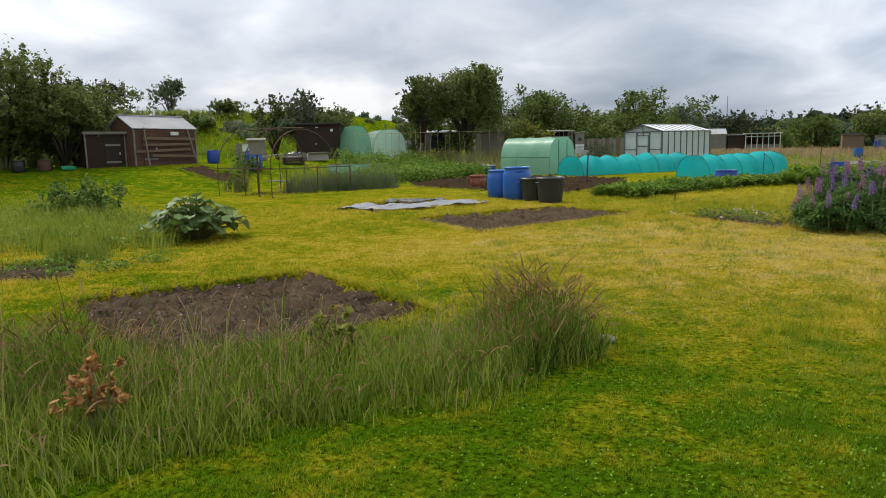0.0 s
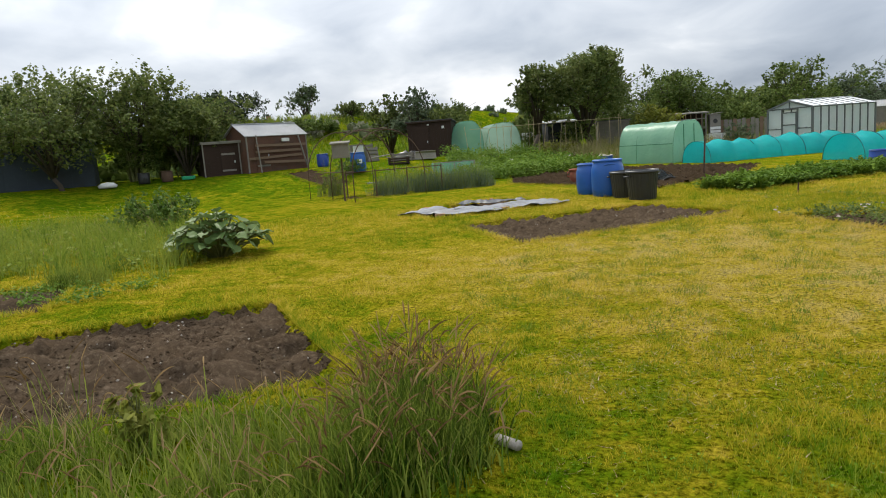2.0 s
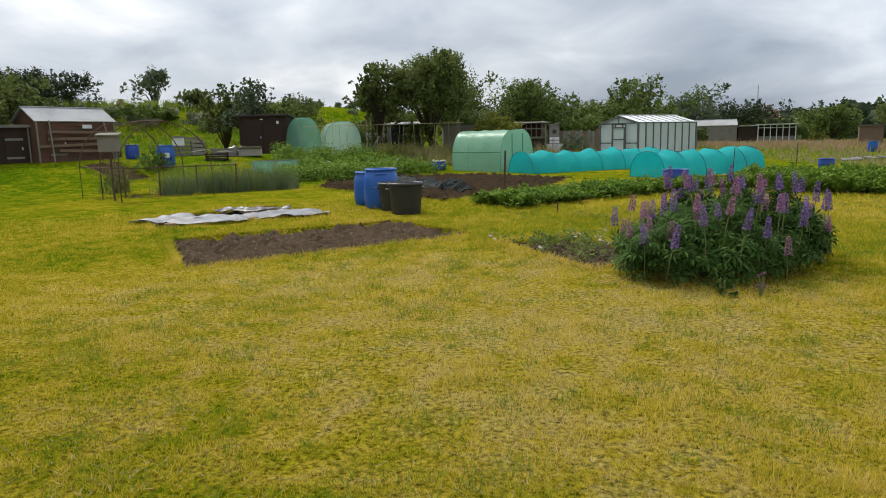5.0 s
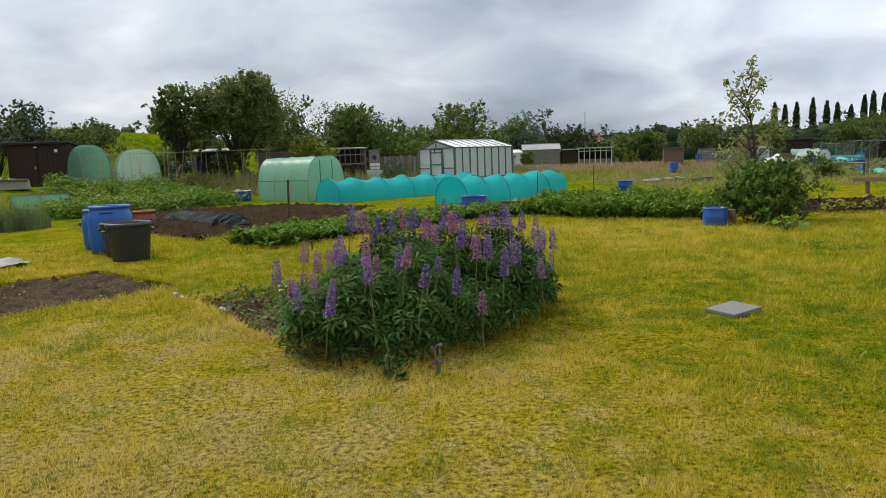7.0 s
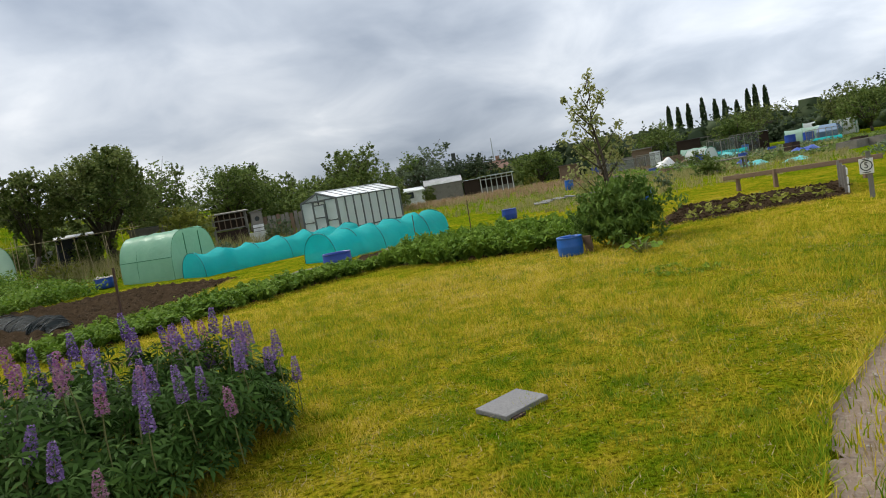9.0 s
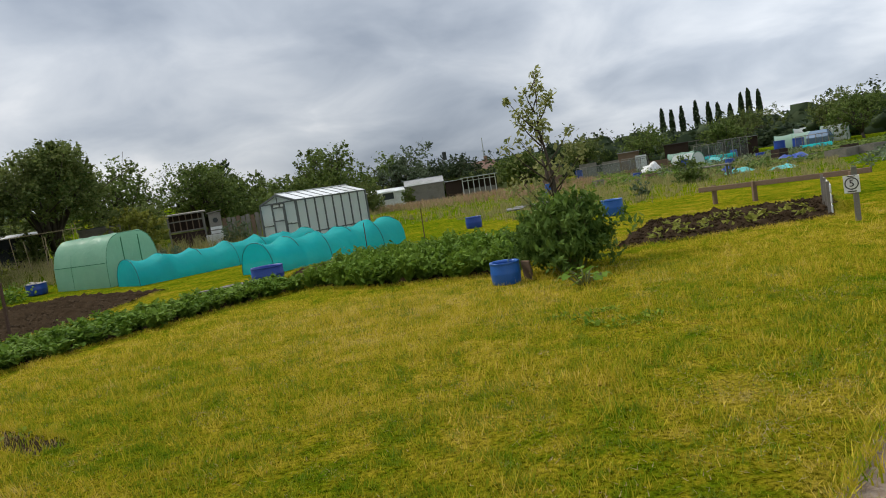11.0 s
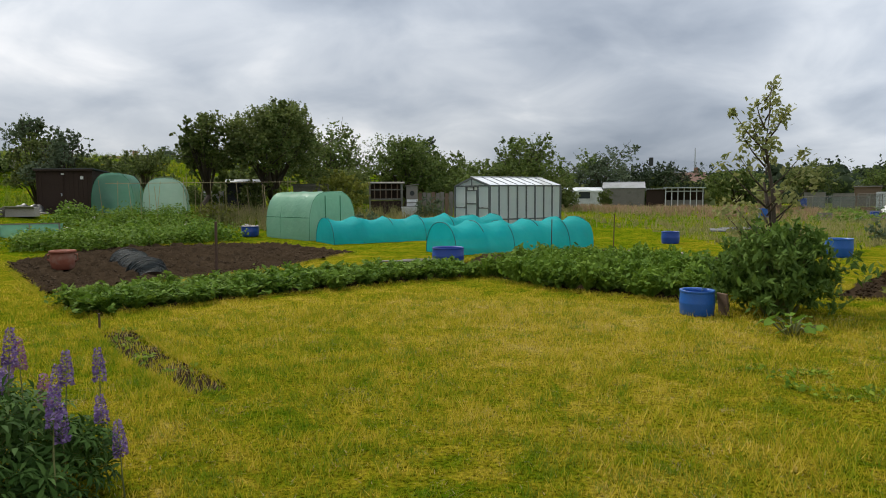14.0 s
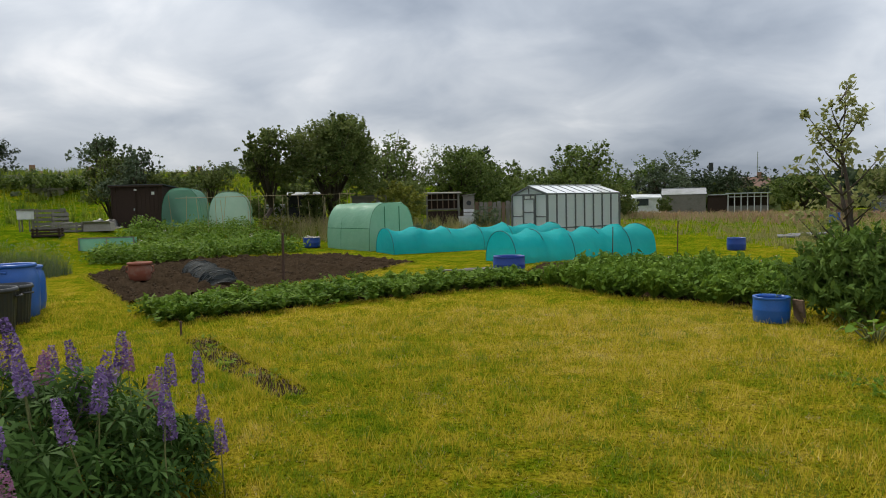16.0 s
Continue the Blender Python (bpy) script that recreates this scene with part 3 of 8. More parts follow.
soil_bed("soil_furrow", FURROW, DARKSOIL, "shallow overgrown soil furrow in the grass", -0.05, 0.03)
soil_bed("track", TRACK, GRAVEL, "compacted pale brown grit track", -0.03, 0.008, 0, 0, 0.3, "track")


# ---- grass ----
def lawn_blades():
    rng = np.random.default_rng(3)
    walk_line = np.array([(-8.2, -9.0), (-6.5, -6.5), (-4.4, -3.6), (-2.0, -1.2), (0.2, 1.3)])
    n = 1100000
    k = rng.integers(0, len(walk_line) - 1, n)
    f = rng.uniform(0, 1, n)[:, None]
    base = walk_line[k] * (1 - f) + walk_line[k + 1] * f
    r, a = 0.5 + 16 * rng.uniform(0, 1, n) ** 1.7, rng.uniform(-0.6, math.pi + 0.7, n)
    xy = base + np.stack([r * np.cos(a), r * np.sin(a)], 1)
    ok = ~inside(xy[:, 0], xy[:, 1], TRACK)
    for b in BEDS:
        ok &= ~inside(xy[:, 0], xy[:, 1], b)
    xy, r = xy[ok], r[ok]
    clump = 0.5 + 0.5 * np.sin(xy[:, 0] * 2.3 + 1.9 * np.sin(xy[:, 1] * 1.1)) * np.sin(xy[:, 1] * 2.6 + 1.4 * np.sin(xy[:, 0] * 1.7))
    # the plots past the lupins are mown less often
    h = rng.uniform(0.018, 0.045, len(xy)) * (0.7 + 1.0 * clump ** 2) * (1 + 1.1 * smooth_step(2.5, 6.0, xy[:, 1]))
    # small tufts stand above their neighbours, and worn spots lie low
    tuft = np.sin(xy[:, 0] * 9.1 + 2.3 * np.sin(xy[:, 1] * 5.3)) * np.sin(xy[:, 1] * 8.3 + 2.1 * np.sin(xy[:, 0] * 4.7))
    worn_spot = np.sin(xy[:, 0] * 5.7 + 1.7 * np.sin(xy[:, 1] * 3.1)) * np.sin(xy[:, 1] * 6.1 + 2.4 * np.sin(xy[:, 0] * 2.9))
    h *= 0.75 + 0.65 * np.clip(tuft, -0.6, 1)
    keep = rng.uniform(0, 1, len(xy)) < 1 - 0.55 * smooth_step(0.15, 0.6, -tuft) * smooth_step(-0.3, 0.3, worn_spot)
    xy, r, h = xy[keep], r[keep], h[keep]
    v, fc = blades(on_ground(xy, -0.005), h, 0.0030 + 0.0007 * r, rng.uniform(0.15, 0.95, len(xy)), rng)
    tagged(array_mesh("lawn_grass", v, fc, BLADE), "short mown grass blades, green and straw yellow", "grass", kind="stuff")


def edge_grass():
    """Longer grass left along the cut edges of the beds."""
    rng = np.random.default_rng(5)
    pts = []
    for b in BEDS + [TRACK]:
        for (ax, ay), (bx, by) in zip(b, b[1:] + b[:1]):
            ln = math.hypot(bx - ax, by - ay)
            m = int(ln * 420)
            if m > 12000:
                continue
            t = rng.uniform(0, 1, m)
            off = np.abs(rng.normal(0, 0.07, m))
            cx, cy = np.mean([p[0] for p in b]), np.mean([p[1] for p in b])
            nx, ny = (by - ay) / ln, -(bx - ax) / ln
            if (cx - ax) * nx + (cy - ay) * ny > 0:
                nx, ny = -nx, -ny
            pts.append(np.stack([ax + (bx - ax) * t + nx * off, ay + (by - ay) * t + ny * off], 1))
    xy = np.concatenate(pts)
    n = len(xy)
    v, f = blades(on_ground(xy, -0.01), rng.uniform(0.03, 0.10, n), rng.uniform(0.006, 0.013, n), rng.uniform(0.3, 1.4, n), rng)
    tagged(array_mesh("edge_grass", v, f, BLADE), "longer tufts of grass along the bed edges", "grass", kind="stuff")


def tall_grass(name, poly, n, hmin, hmax, mat, label, heads=0, head_mat=None, wide=0.009, seed=1, head_len=0.11):
    rng = np.random.default_rng(seed)
    xy = scatter(poly, n, rng)
    tuft = xy[rng.integers(0, max(1, n // 25), n)]
    xy = np.where(rng.uniform(0, 1, (n, 1)) < 0.6, tuft + rng.normal(0, 0.07, (n, 2)), xy)
    taper = np.clip(edge_distance(xy[:, 0], xy[:, 1], poly) * 2.2 + 0.45, 0, 1)
    taper = np.where(inside(xy[:, 0], xy[:, 1], poly), taper, 0.5)
    h = rng.uniform(hmin, hmax, n) * taper
    v, f = blades(on_ground(xy, -0.01), h, np.full(n, wide) * rng.uniform(0.6, 1.3, n), rng.uniform(0.1, 0.65, n), rng, 3)
    top = tagged(array_mesh(name, v, f, mat), label, "grass", kind="stuff")
    if heads:
        k = rng.integers(0, n, heads)
        base, hh = on_ground(xy[k]), h[k] * rng.uniform(1.0, 1.28, heads)
        la = rng.uniform(0, 2 * math.pi, heads)
        out = np.stack([np.cos(la), np.sin(la), np.zeros(heads)], 1)
        tip = base + np.array([0, 0, 1]) * hh[:, None] + out * (hh * 0.30)[:, None]
        pieces, w = [], np.stack([-np.sin(la), np.cos(la), np.zeros(heads)], 1) * 0.0022
        pieces.append((np.stack([base - w, base + w, tip + w, tip - w], 1).reshape(-1, 3), np.arange(4 * heads).reshape(-1, 4)))
        stems = array_mesh(name + "_stems", *pieces[0], TALL)
        tagged(stems, "thin grass flower stems", "grass", kind="stuff")
        # each head is a drooping tapered plume: two crossed ribbons along an arc
        arc, side = [], np.stack([-np.sin(la), np.cos(la), np.zeros(heads)], 1)
        length = head_len * rng.uniform(0.7, 1.2, heads)[:, None]
        droop = rng.uniform(-0.1, 0.75, heads)[:, None]
        for g in (0.0, 0.25, 0.5, 0.75, 1.0):
            arc.append(tip + out * (g * length * 0.7) + np.array([0, 0, 1]) * (length * (0.85 * g - droop * g * g)))
        vs, fs, k = [], [], 0
        for axis in (side, np.array([0, 0, 1]) + 0.5 * side):
            rib = []
            for c, w in zip(arc, (0.15, 1.0, 0.9, 0.6, 0.08)):
                half = axis * (0.030 * head_len * w)
                rib += [c - half, c + half]
            vs.append(np.stack(rib, 1).reshape(-1, 3))
            b = 10 * np.arange(heads)[:, None]
            for q in range(4):
                fs.append(np.hstack([b + 2 * q, b + 2 * q + 1, b + 2 * q + 3, b + 2 * q + 2]) + k)
            k += 10 * heads
        v, f = np.concatenate(vs), np.concatenate(fs)
        tagged(array_mesh(name + "_seed_heads", v, f, head_mat), "drooping reddish-brown grass seed heads", "grass", kind="stuff")
    return top
lawn_blades()
edge_grass()
TALL_A = [(-13.6, -5.3), (-12.4, -4.5), (-11.2, -5.0), (-9.9, -4.3), (-8.9, -3.6), (-8.1, -4.2), (-8.5, -5.3), (-9.6, -6.0), (-10.4, -6.9), (-12.5, -7.5), (-15, -7)]
tall_grass("tall_grass", TALL_A, 15000, 0.08, 0.28, TALL, "tall uncut green grass at the edge of the bed", 800, HEADS, 0.011, 11, 0.15)
tall_grass("tall_grass_tuft", [(-9.1, -3.7), (-8.3, -3.5), (-8.0, -4.4), (-8.6, -5.0)], 2600, 0.24, 0.44, TALL, "dense tuft of tall grass with red-brown heads", 380, HEADS, 0.013, 12, 0.17)
tall_grass("seeding_grass", [(-11.73, -5.99), (-10.78, -6.04), (-10.73, -5.39), (-11.63, -5.34)], 900, 0.30, 0.52, TALL, "seeding tuft with red-brown heads", 150, HEADS, 0.010, 30, 0.16)
tall_grass("dry_stalks", TALL_A, 480, 0.30, 0.58, STRAW, "thin dry stalks among the tall grass", 160, HEADS, 0.006, 31, 0.14)
tall_grass("rough_grass", [(-14.2, -0.6), (-15.2, 1.6), (-21.5, 6.5), (-26, 6), (-24, -3), (-18, -3.2), (-17.2, -0.8)], 13000, 0.06, 0.56, ROUGH, "rough uncut pale green grass", 500, STRAW, 0.014, 13)
tall_grass("rough_grass_patch", [(-18, -4), (-26, -4), (-30, 4), (-24, 3.5), (-19, -1)], 8000, 0.30, 0.6, ROUGH, "tall pale grass at the neighbouring plot", 900, HEADS, 0.016, 14)
tall_grass("far_meadow", [(-2, 37), (14, 34), (30, 44), (28, 58), (-6, 62), (-6, 44)], 13000, 0.2, 0.45, MEADOW, "uncut meadow grass on the far plot", 700, PINKGRASS, 0.035, 15, 0.22)
tall_grass("flowering_meadow", [(-4.5, 47), (6, 45), (16, 46), (15, 58), (-4, 58)], 4500, 0.35, 0.55, PINKGRASS, "flowering pinkish grass in front of the sheds", 0, None, 0.05, 25)
tall_grass("plot_grass", [(4, 24), (16, 24), (26, 40), (2, 36)], 7000, 0.12, 0.32, MEADOW, "rough yellow grass between the plots", 0, None, 0.03, 16)
tall_grass("shed_grass", [(-12, 28), (-5, 31), (-9, 37), (-20, 33), (-18, 29)], 6000, 0.3, 0.75, MEADOW, "tall grass behind the polytunnel", 400, STRAW, 0.03, 17)
tall_grass("bank_grass", [(-42, 21), (-33, 29), (-27, 36), (-22, 45), (-36, 52), (-54, 36)], 11000, 0.3, 0.65, ROUGH, "long pale grass on the bank", 500, STRAW, 0.05, 18)
tall_grass("lawn_tufts", [(-5, 5), (5, 6), (6, 11), (-2, 12), (-5.5, 9.5)], 9000, 0.06, 0.16, BLADE, "longer tufts in the mown grass", 0, None, 0.008, 19)
tall_grass("corner_tuft", [(-16.0, -0.9), (-15.2, -0.5), (-14.8, -1.2), (-15.5, -1.5)], 900, 0.25, 0.42, TALL, "green grass tuft beside the soil bed", 0, None, 0.01, 20)


# ---- trees, shrubs and crops ----
def crown_points(rng, n, lobes, sprig=13):
    """Places in a set of leafy lobes (x, y, z, radius, flatness): leaves sit in sprigs that point outward and up."""
    w = np.array([l[3] ** 2 for l in lobes])
    k = max(n // sprig, 1)
    pick = rng.choice(len(lobes), k, p=w / w.sum())
    L = np.array(lobes)[pick]
    d = rng.normal(size=(k, 3))
    d /= np.linalg.norm(d, axis=1)[:, None]
    rad = L[:, 3] * (1 - 0.55 * rng.uniform(0, 1, k) ** 2.0) * (1 + 0.10 * rng.normal(size=k))
    c = L[:, :3] + d * rad[:, None] * np.stack([np.ones(k), np.ones(k), L[:, 4]], 1)
    way = d + np.array([0, 0, 0.55]) + rng.normal(0, 0.35, (k, 3))
    way /= np.linalg.norm(way, axis=1)[:, None]
    own = rng.integers(0, k, n)
    r = L[own, 3]
    out = rng.uniform(-0.25, 0.42, n) * r
    return c[own] + way[own] * out[:, None] + rng.normal(0, 1, (n, 3)) * (0.085 * r)[:, None]


def tree(name, x, y, top, spread, mat, label, leaves=5000, leaf=0.16, seed=0, stem=None, crown_low=0.28, spiky=0.0, group="", gaps=0.25, lift=0.0, category="tree"):
    """A broad tree: a tapered trunk that forks into limbs, and leafy lobes round the limb ends."""
    rng = np.random.default_rng(seed + 100)
    z0 = gz(x, y) + lift
    h = top - z0
    ob = thing(name, label, category, pose(x, y, z0), group)
    low = h * crown_low
    mb, lobes = MB(), []
    r0 = stem or 0.045 * h
    bend = rng.normal(0, 0.05 * h, 2)
    fork = (bend[0], bend[1], low * 0.9)
    mb.tube([(0, 0, -0.15), (bend[0] * 0.3, bend[1] * 0.3, low * 0.4), fork], [r0 * 1.25, r0, r0 * 0.85], 9)
    limbs = 9
    for i in range(limbs):
        a = 2 * math.pi * (i + rng.uniform(-0.3, 0.3)) / limbs
        out = spread * rng.uniform(0.35, 0.8) * (0.25 if i == 0 else 1)
        up = low + (h - low) * (rng.uniform(0.35, 0.72) if i else 0.8)
        tip = Vector((fork[0] + out * math.cos(a), fork[1] + out * math.sin(a), up))
        mid = Vector(fork).lerp(tip, 0.5) + Vector((0, 0, 0.08 * h))
        mb.tube([fork, mid, tip], [r0 * 0.55, r0 * 0.35, r0 * 0.12], 6)
        rr = spread * rng.uniform(0.24, 0.40)
        lobes.append((tip.x, tip.y, min(tip.z, h - rr * 0.9), rr, 0.85))
        for _ in range(5):
            q = Vector((rng.normal(), rng.normal(), rng.normal() * 0.7)) * spread * 0.29
            sub = tip + q
            mb.tube([tip.lerp(Vector(fork), 0.3), sub], [r0 * 0.16, r0 * 0.05], 5)
            r2 = spread * rng.uniform(0.11, 0.25)
            lobes.append((sub.x, sub.y, min(max(sub.z, low * 0.8), h - r2 * 0.8), r2, 0.9))
    if spiky:
        for _ in range(16):
            a, o = rng.uniform(0, 2 * math.pi), spread * rng.uniform(0.1, 0.75)
            foot = Vector((o * math.cos(a), o * math.sin(a), h * rng.uniform(0.6, 0.8)))
            head = foot + Vector((0.12 * o * math.cos(a) + rng.normal(0, 0.1), 0.12 * o * math.sin(a) + rng.normal(0, 0.1), h * spiky * rng.uniform(0.5, 1.0)))
            mb.tube([fork, foot, head], [r0 * 0.2, r0 * 0.12, r0 * 0.03], 4)
            for g in (0.25, 0.5, 0.75, 0.95):
                p = foot.lerp(head, g)
                lobes.append((p.x, p.y, p.z, 0.045 * h * (1.2 - 0.6 * g), 1.5))
    part("trunk", mb, BARK, ob, smooth=True)
    leaves = int(leaves * 1.35)
    leaf *= 0.80
    pts = crown_points(rng, leaves, lobes)
    pts[:, 2] *= min(1.0, h / np.quantile(pts[:, 2], 0.996))
    holes = pts[rng.integers(0, leaves, 14)]
    for c in holes:
        pts = pts[np.linalg.norm(pts - c, axis=1) > gaps * spread * rng.uniform(0.2, 0.55)]
    v, f = leaf_quads(pts, leaf, 0.62, 0.1, 0.25, rng)
    array_part("crown", v, f, mat, ob)
    return ob


def shrub(name, x, y, h, rx, ry, mat, label, leaves, leaf, seed=0, category="shrub", stems=14, aspect=0.5, up=0.3, turn=0.0, lift=0.0, droop=0.1):
    """A bush: many stems from the ground, and leaves over a lumpy dome."""
    rng = np.random.default_rng(seed + 500)
    ob = thing(name, label, category, pose(x, y, gz(x, y) + lift, 0, 0, turn))
    lobes = []
    for i in range(stems):
        a, o = rng.uniform(0, 2 * math.pi), rng.uniform(0.1, 0.75)
        tip = Vector((rx * o * math.cos(a), ry * o * math.sin(a), h * (0.92 - 0.5 * o * o) * rng.uniform(0.75, 1.0)))
        part("stem", MB().tube([(tip.x * 0.25, tip.y * 0.25, -0.05), tip * 0.6, tip], [0.014 * h + 0.006, 0.01 * h + 0.004, 0.003], 5), STALK, ob)
        r = 0.33 * min(rx, ry, h) * rng.uniform(0.8, 1.35)
        lobes.append((tip.x, tip.y, max(tip.z - r * 0.6, r * 0.6), r, 0.9))
        lobes.append((tip.x * 1.12, tip.y * 1.12, max(tip.z * 0.45, r * 0.6), r, 0.9))
    pts = crown_points(rng, leaves, lobes)
    pts = pts[pts[:, 2] > 0.02]
    v, f = leaf_quads(pts, leaf, aspect, droop, up, rng)
    array_part("foliage", v, f, mat, ob)
    return ob


def crop(name, poly, plants, h, mat, label, leaf=0.075, per=55, seed=0, spread=0.26, flowers=0):
    rng = np.random.default_rng(seed + 900)
    xy = scatter(poly, plants, rng)
    base = on_ground(xy)
    size = rng.uniform(0.7, 1.15, plants)
    c = np.repeat(base, per, 0)
    s = np.repeat(size, per)
    d = rng.normal(size=(len(c), 3))
    d /= np.linalg.norm(d, axis=1)[:, None]
    d[:, 2] = np.abs(d[:, 2])
    k = rng.uniform(0.45, 1.0, len(c)) ** 0.6
    pts = c + d * np.stack([spread * s * k, spread * s * k, h * s * k], 1)
    pts[:, 2] += 0.02
    v, f = leaf_quads(pts, leaf, 0.6, 0.15, 0.5, rng)
    ob = tagged(array_mesh(name, v, f, mat), label, "crop plants", kind="stuff")
    if flowers:
        i = rng.integers(0, plants, flowers)
        p = base[i] + np.column_stack([rng.normal(0, 0.12, (flowers, 2)), h * size[i] * 1.05])
        p = np.repeat(p, 6, 0) + rng.normal(0, 0.03, (flowers * 6, 3))
        v, f = leaf_quads(p, 0.05, 0.8, 0, 0.6, rng)
        tagged(array_mesh(name + "_flowers", v, f, BLOSSOM), "small white potato flowers", "flowers", kind="stuff")
    return ob


# the far hedge and garden trees
tree("apple_tree", -16.6, 34.6, 6.7, 2.8, LEAF_DARK, "large dark green apple tree behind the polytunnel", 27000, 0.19, 1, 0.24, 0.13, 0.05)
tree("plum_tree", -19.3, 31.3, 5.9, 1.7, LEAF_DARK, "slender leaning dark fruit tree beside the shed", 12000, 0.18, 2, 0.13, 0.2, 0.14)
tree("hedge_tree", -18.6, 45.5, 6.3, 4.0, LEAF_MID, "grey-green willowy tree in the hedge", 10404, 0.24, 3, 0.2, 0.1, 0.16, "hedge trees")
tree("hedge_tree", -13.2, 46.8, 5.7, 3.6, LEAF_MID, "grey-green willowy tree in the hedge", 10404, 0.24, 4, 0.2, 0.1, 0.16, "hedge trees")
tree("dark_tree", -15.6, 60, 7.4, 2.1, LEAF_WOOD, "dark rounded tree above the hedge", 6000, 0.22, 5, 0.2, 0.1)
tree("hedge_tree", -10.0, 49.0, 4.3, 2.8, LEAF_MID, "low green tree in the hedge", 7514, 0.25, 6, 0.16, 0.08, 0.08, "hedge trees")
tree("hedge_tree", -5.0, 51.2, 5.9, 3.4, LEAF_MID, "green tree behind the greenhouse", 9826, 0.25, 7, 0.2, 0.08, 0.1, "hedge trees")
tree("hedge_tree", -0.4, 72.5, 6.5, 3.5, LEAF_GREY, "pale green rounded tree behind the sheds", 8670, 0.28, 8, 0.2, 0.08, 0.04, "hedge trees")
tree("hedge_tree", -22.4, 41.5, 3.6, 2.2, LEAF_DARK, "dark green tree in the hedge", 7514, 0.25, 9, 0.16, 0.06, 0.06, "hedge trees")
tree("hedge_tree", -7.6, 58.0, 4.6, 3.4, LEAF_DARK, "dark green hedge tree", 7514, 0.28, 10, 0.16, 0.05, 0.06, "hedge trees")
tree("hedge_tree", 6.5, 76, 4.9, 4.0, LEAF_WOOD, "dark far tree behind the sheds", 5780, 0.33, 21, 0.16, 0.05, 0.06, "hedge trees")
tree("hedge_tree", 11.2, 60.5, 3.6, 2.4, LEAF_MID, "low green tree between the sheds", 5780, 0.25, 22, 0.12, 0.12, 0.06, "hedge trees")
tree("far_tree", -26.6, 30.8, 5.4, 1.5, LEAF_GREY, "pale pointed tree behind the brown shed", 6500, 0.17, 11, 0.12, 0.1, 0.22)
tree("far_tree", -28.7, 31.2, 5.3, 1.4, LEAF_DARK, "dark upright bush behind the brown shed", 5500, 0.18, 12, 0.12, 0.05, 0.24)
tree("far_tree", -28.0, 38.4, 5.0, 1.7, LEAF_DARK, "small dark tree on the bank", 4000, 0.18, 13, 0.1, 0.25, 0.06)
tree("far_tree", -39.0, 42.6, 5.9, 1.6, LEAF_DARK, "small round tree on the bank", 3500, 0.2, 14, 0.1, 0.3)
tree("far_tree", -24.9, 31.6, 4.0, 1.3, LEAF_DARK, "dark rounded fruit tree behind the brown shed", 6000, 0.17, 15, 0.16, 0.1, 0.05)
tree("ornamental_tree", -54.2, 56.6, 10.2, 2.1, LEAF_GREY, "tall narrow grey-green tree on the skyline", 4500, 0.26, 16, 0.15, 0.1, 0.12)
# the thicket by the first sheds
tree("thorn_tree", -39.5, 14.0, 6.5, 3.9, LEAF_DARK, "spreading dark thorn tree over a shed", 13872, 0.22, 31, 0.16, 0.12, 0.12, "thicket trees")
tree("thorn_tree", -34.9, 16.6, 6.2, 3.5, LEAF_DARK, "spreading dark thorn tree with reddish tips", 12716, 0.22, 32, 0.15, 0.14, 0.12, "thicket trees")
tree("thorn_tree", -33.2, 19.0, 5.0, 2.5, LEAF_DARK, "bushy dark thorn tree by the shed", 10404, 0.21, 33, 0.13, 0.12, 0.12, "thicket trees")
tree("thorn_tree", -43.5, 9.5, 6.4, 4.1, LEAF_MID, "dense green thorn tree at the plot edge", 10404, 0.24, 34, 0.16, 0.15, 0.1, "thicket trees")
tree("thorn_tree", -48.0, 6.0, 6.2, 3.9, LEAF_MID, "dense green thorn tree at the plot edge", 8092, 0.25, 35, 0.16, 0.15, 0.1, "thicket trees")
tree("thorn_tree", -36.5, 25.5, 3.6, 1.8, LEAF_MID, "low green tree behind the shed", 6936, 0.23, 36, 0.13, 0.1, 0.08, "thicket trees")
tree("thorn_tree", -49.2, 36.4, 7.3, 3.9, LEAF_WOOD, "wide dark thorn tree on the bank", 12000, 0.24, 38, 0.16, 0.05, 0.03, "thicket trees")
tree("thorn_tree", -31.9, 17.3, 4.7, 1.7, LEAF_DARK, "dense dark thorn bush-tree beside the old shed", 10000, 0.19, 39, 0.1, 0.02, 0.1, "thicket trees")
tree("thorn_tree", -34.2, 12.0, 5.7, 2.7, LEAF_DARK, "spreading thorn tree leaning over the shed front", 8000, 0.2, 37, 0.1, 0.12, 0.12, "thicket trees")
shrub("thorn_bush", -34.4, 15.9, 2.9, 1.5, 1.2, LEAF_MID, "green thorn bush beside the shed", 3200, 0.17, 88, stems=18)
shrub("bramble_bank", -40, 36.5, 1.1, 4.4, 2.8, LEAF_MID, "pale overgrown brambles on the bank", 7000, 0.2, 1, stems=20)
shrub("bramble_bank", -33, 41, 1.0, 3.8, 2.4, LEAF_GREY, "pale overgrown brambles on the bank", 6000, 0.2, 2, stems=20)
shrub("bramble_bank", -46, 33.5, 1.1, 3.6, 2.4, LEAF_MID, "green overgrown brambles on the bank", 6000, 0.2, 3, stems=20)
shrub("thorn_bush", -33.4, 17.9, 3.0, 1.9, 1.5, LEAF_DARK, "dark thorn bush under the thicket trees", 4200, 0.17, 86, stems=18)
shrub("thorn_bush", -35.4, 18.6, 3.2, 1.9, 1.5, LEAF_DARK, "dark thorn bush under the thicket trees", 3600, 0.18, 87, stems=18)
shrub("yellow_bush", -12.8, 33.6, 2.7, 1.5, 1.2, LEAF_YELLOW, "yellow-green elder bush behind the polytunnel", 4200, 0.17, 4)
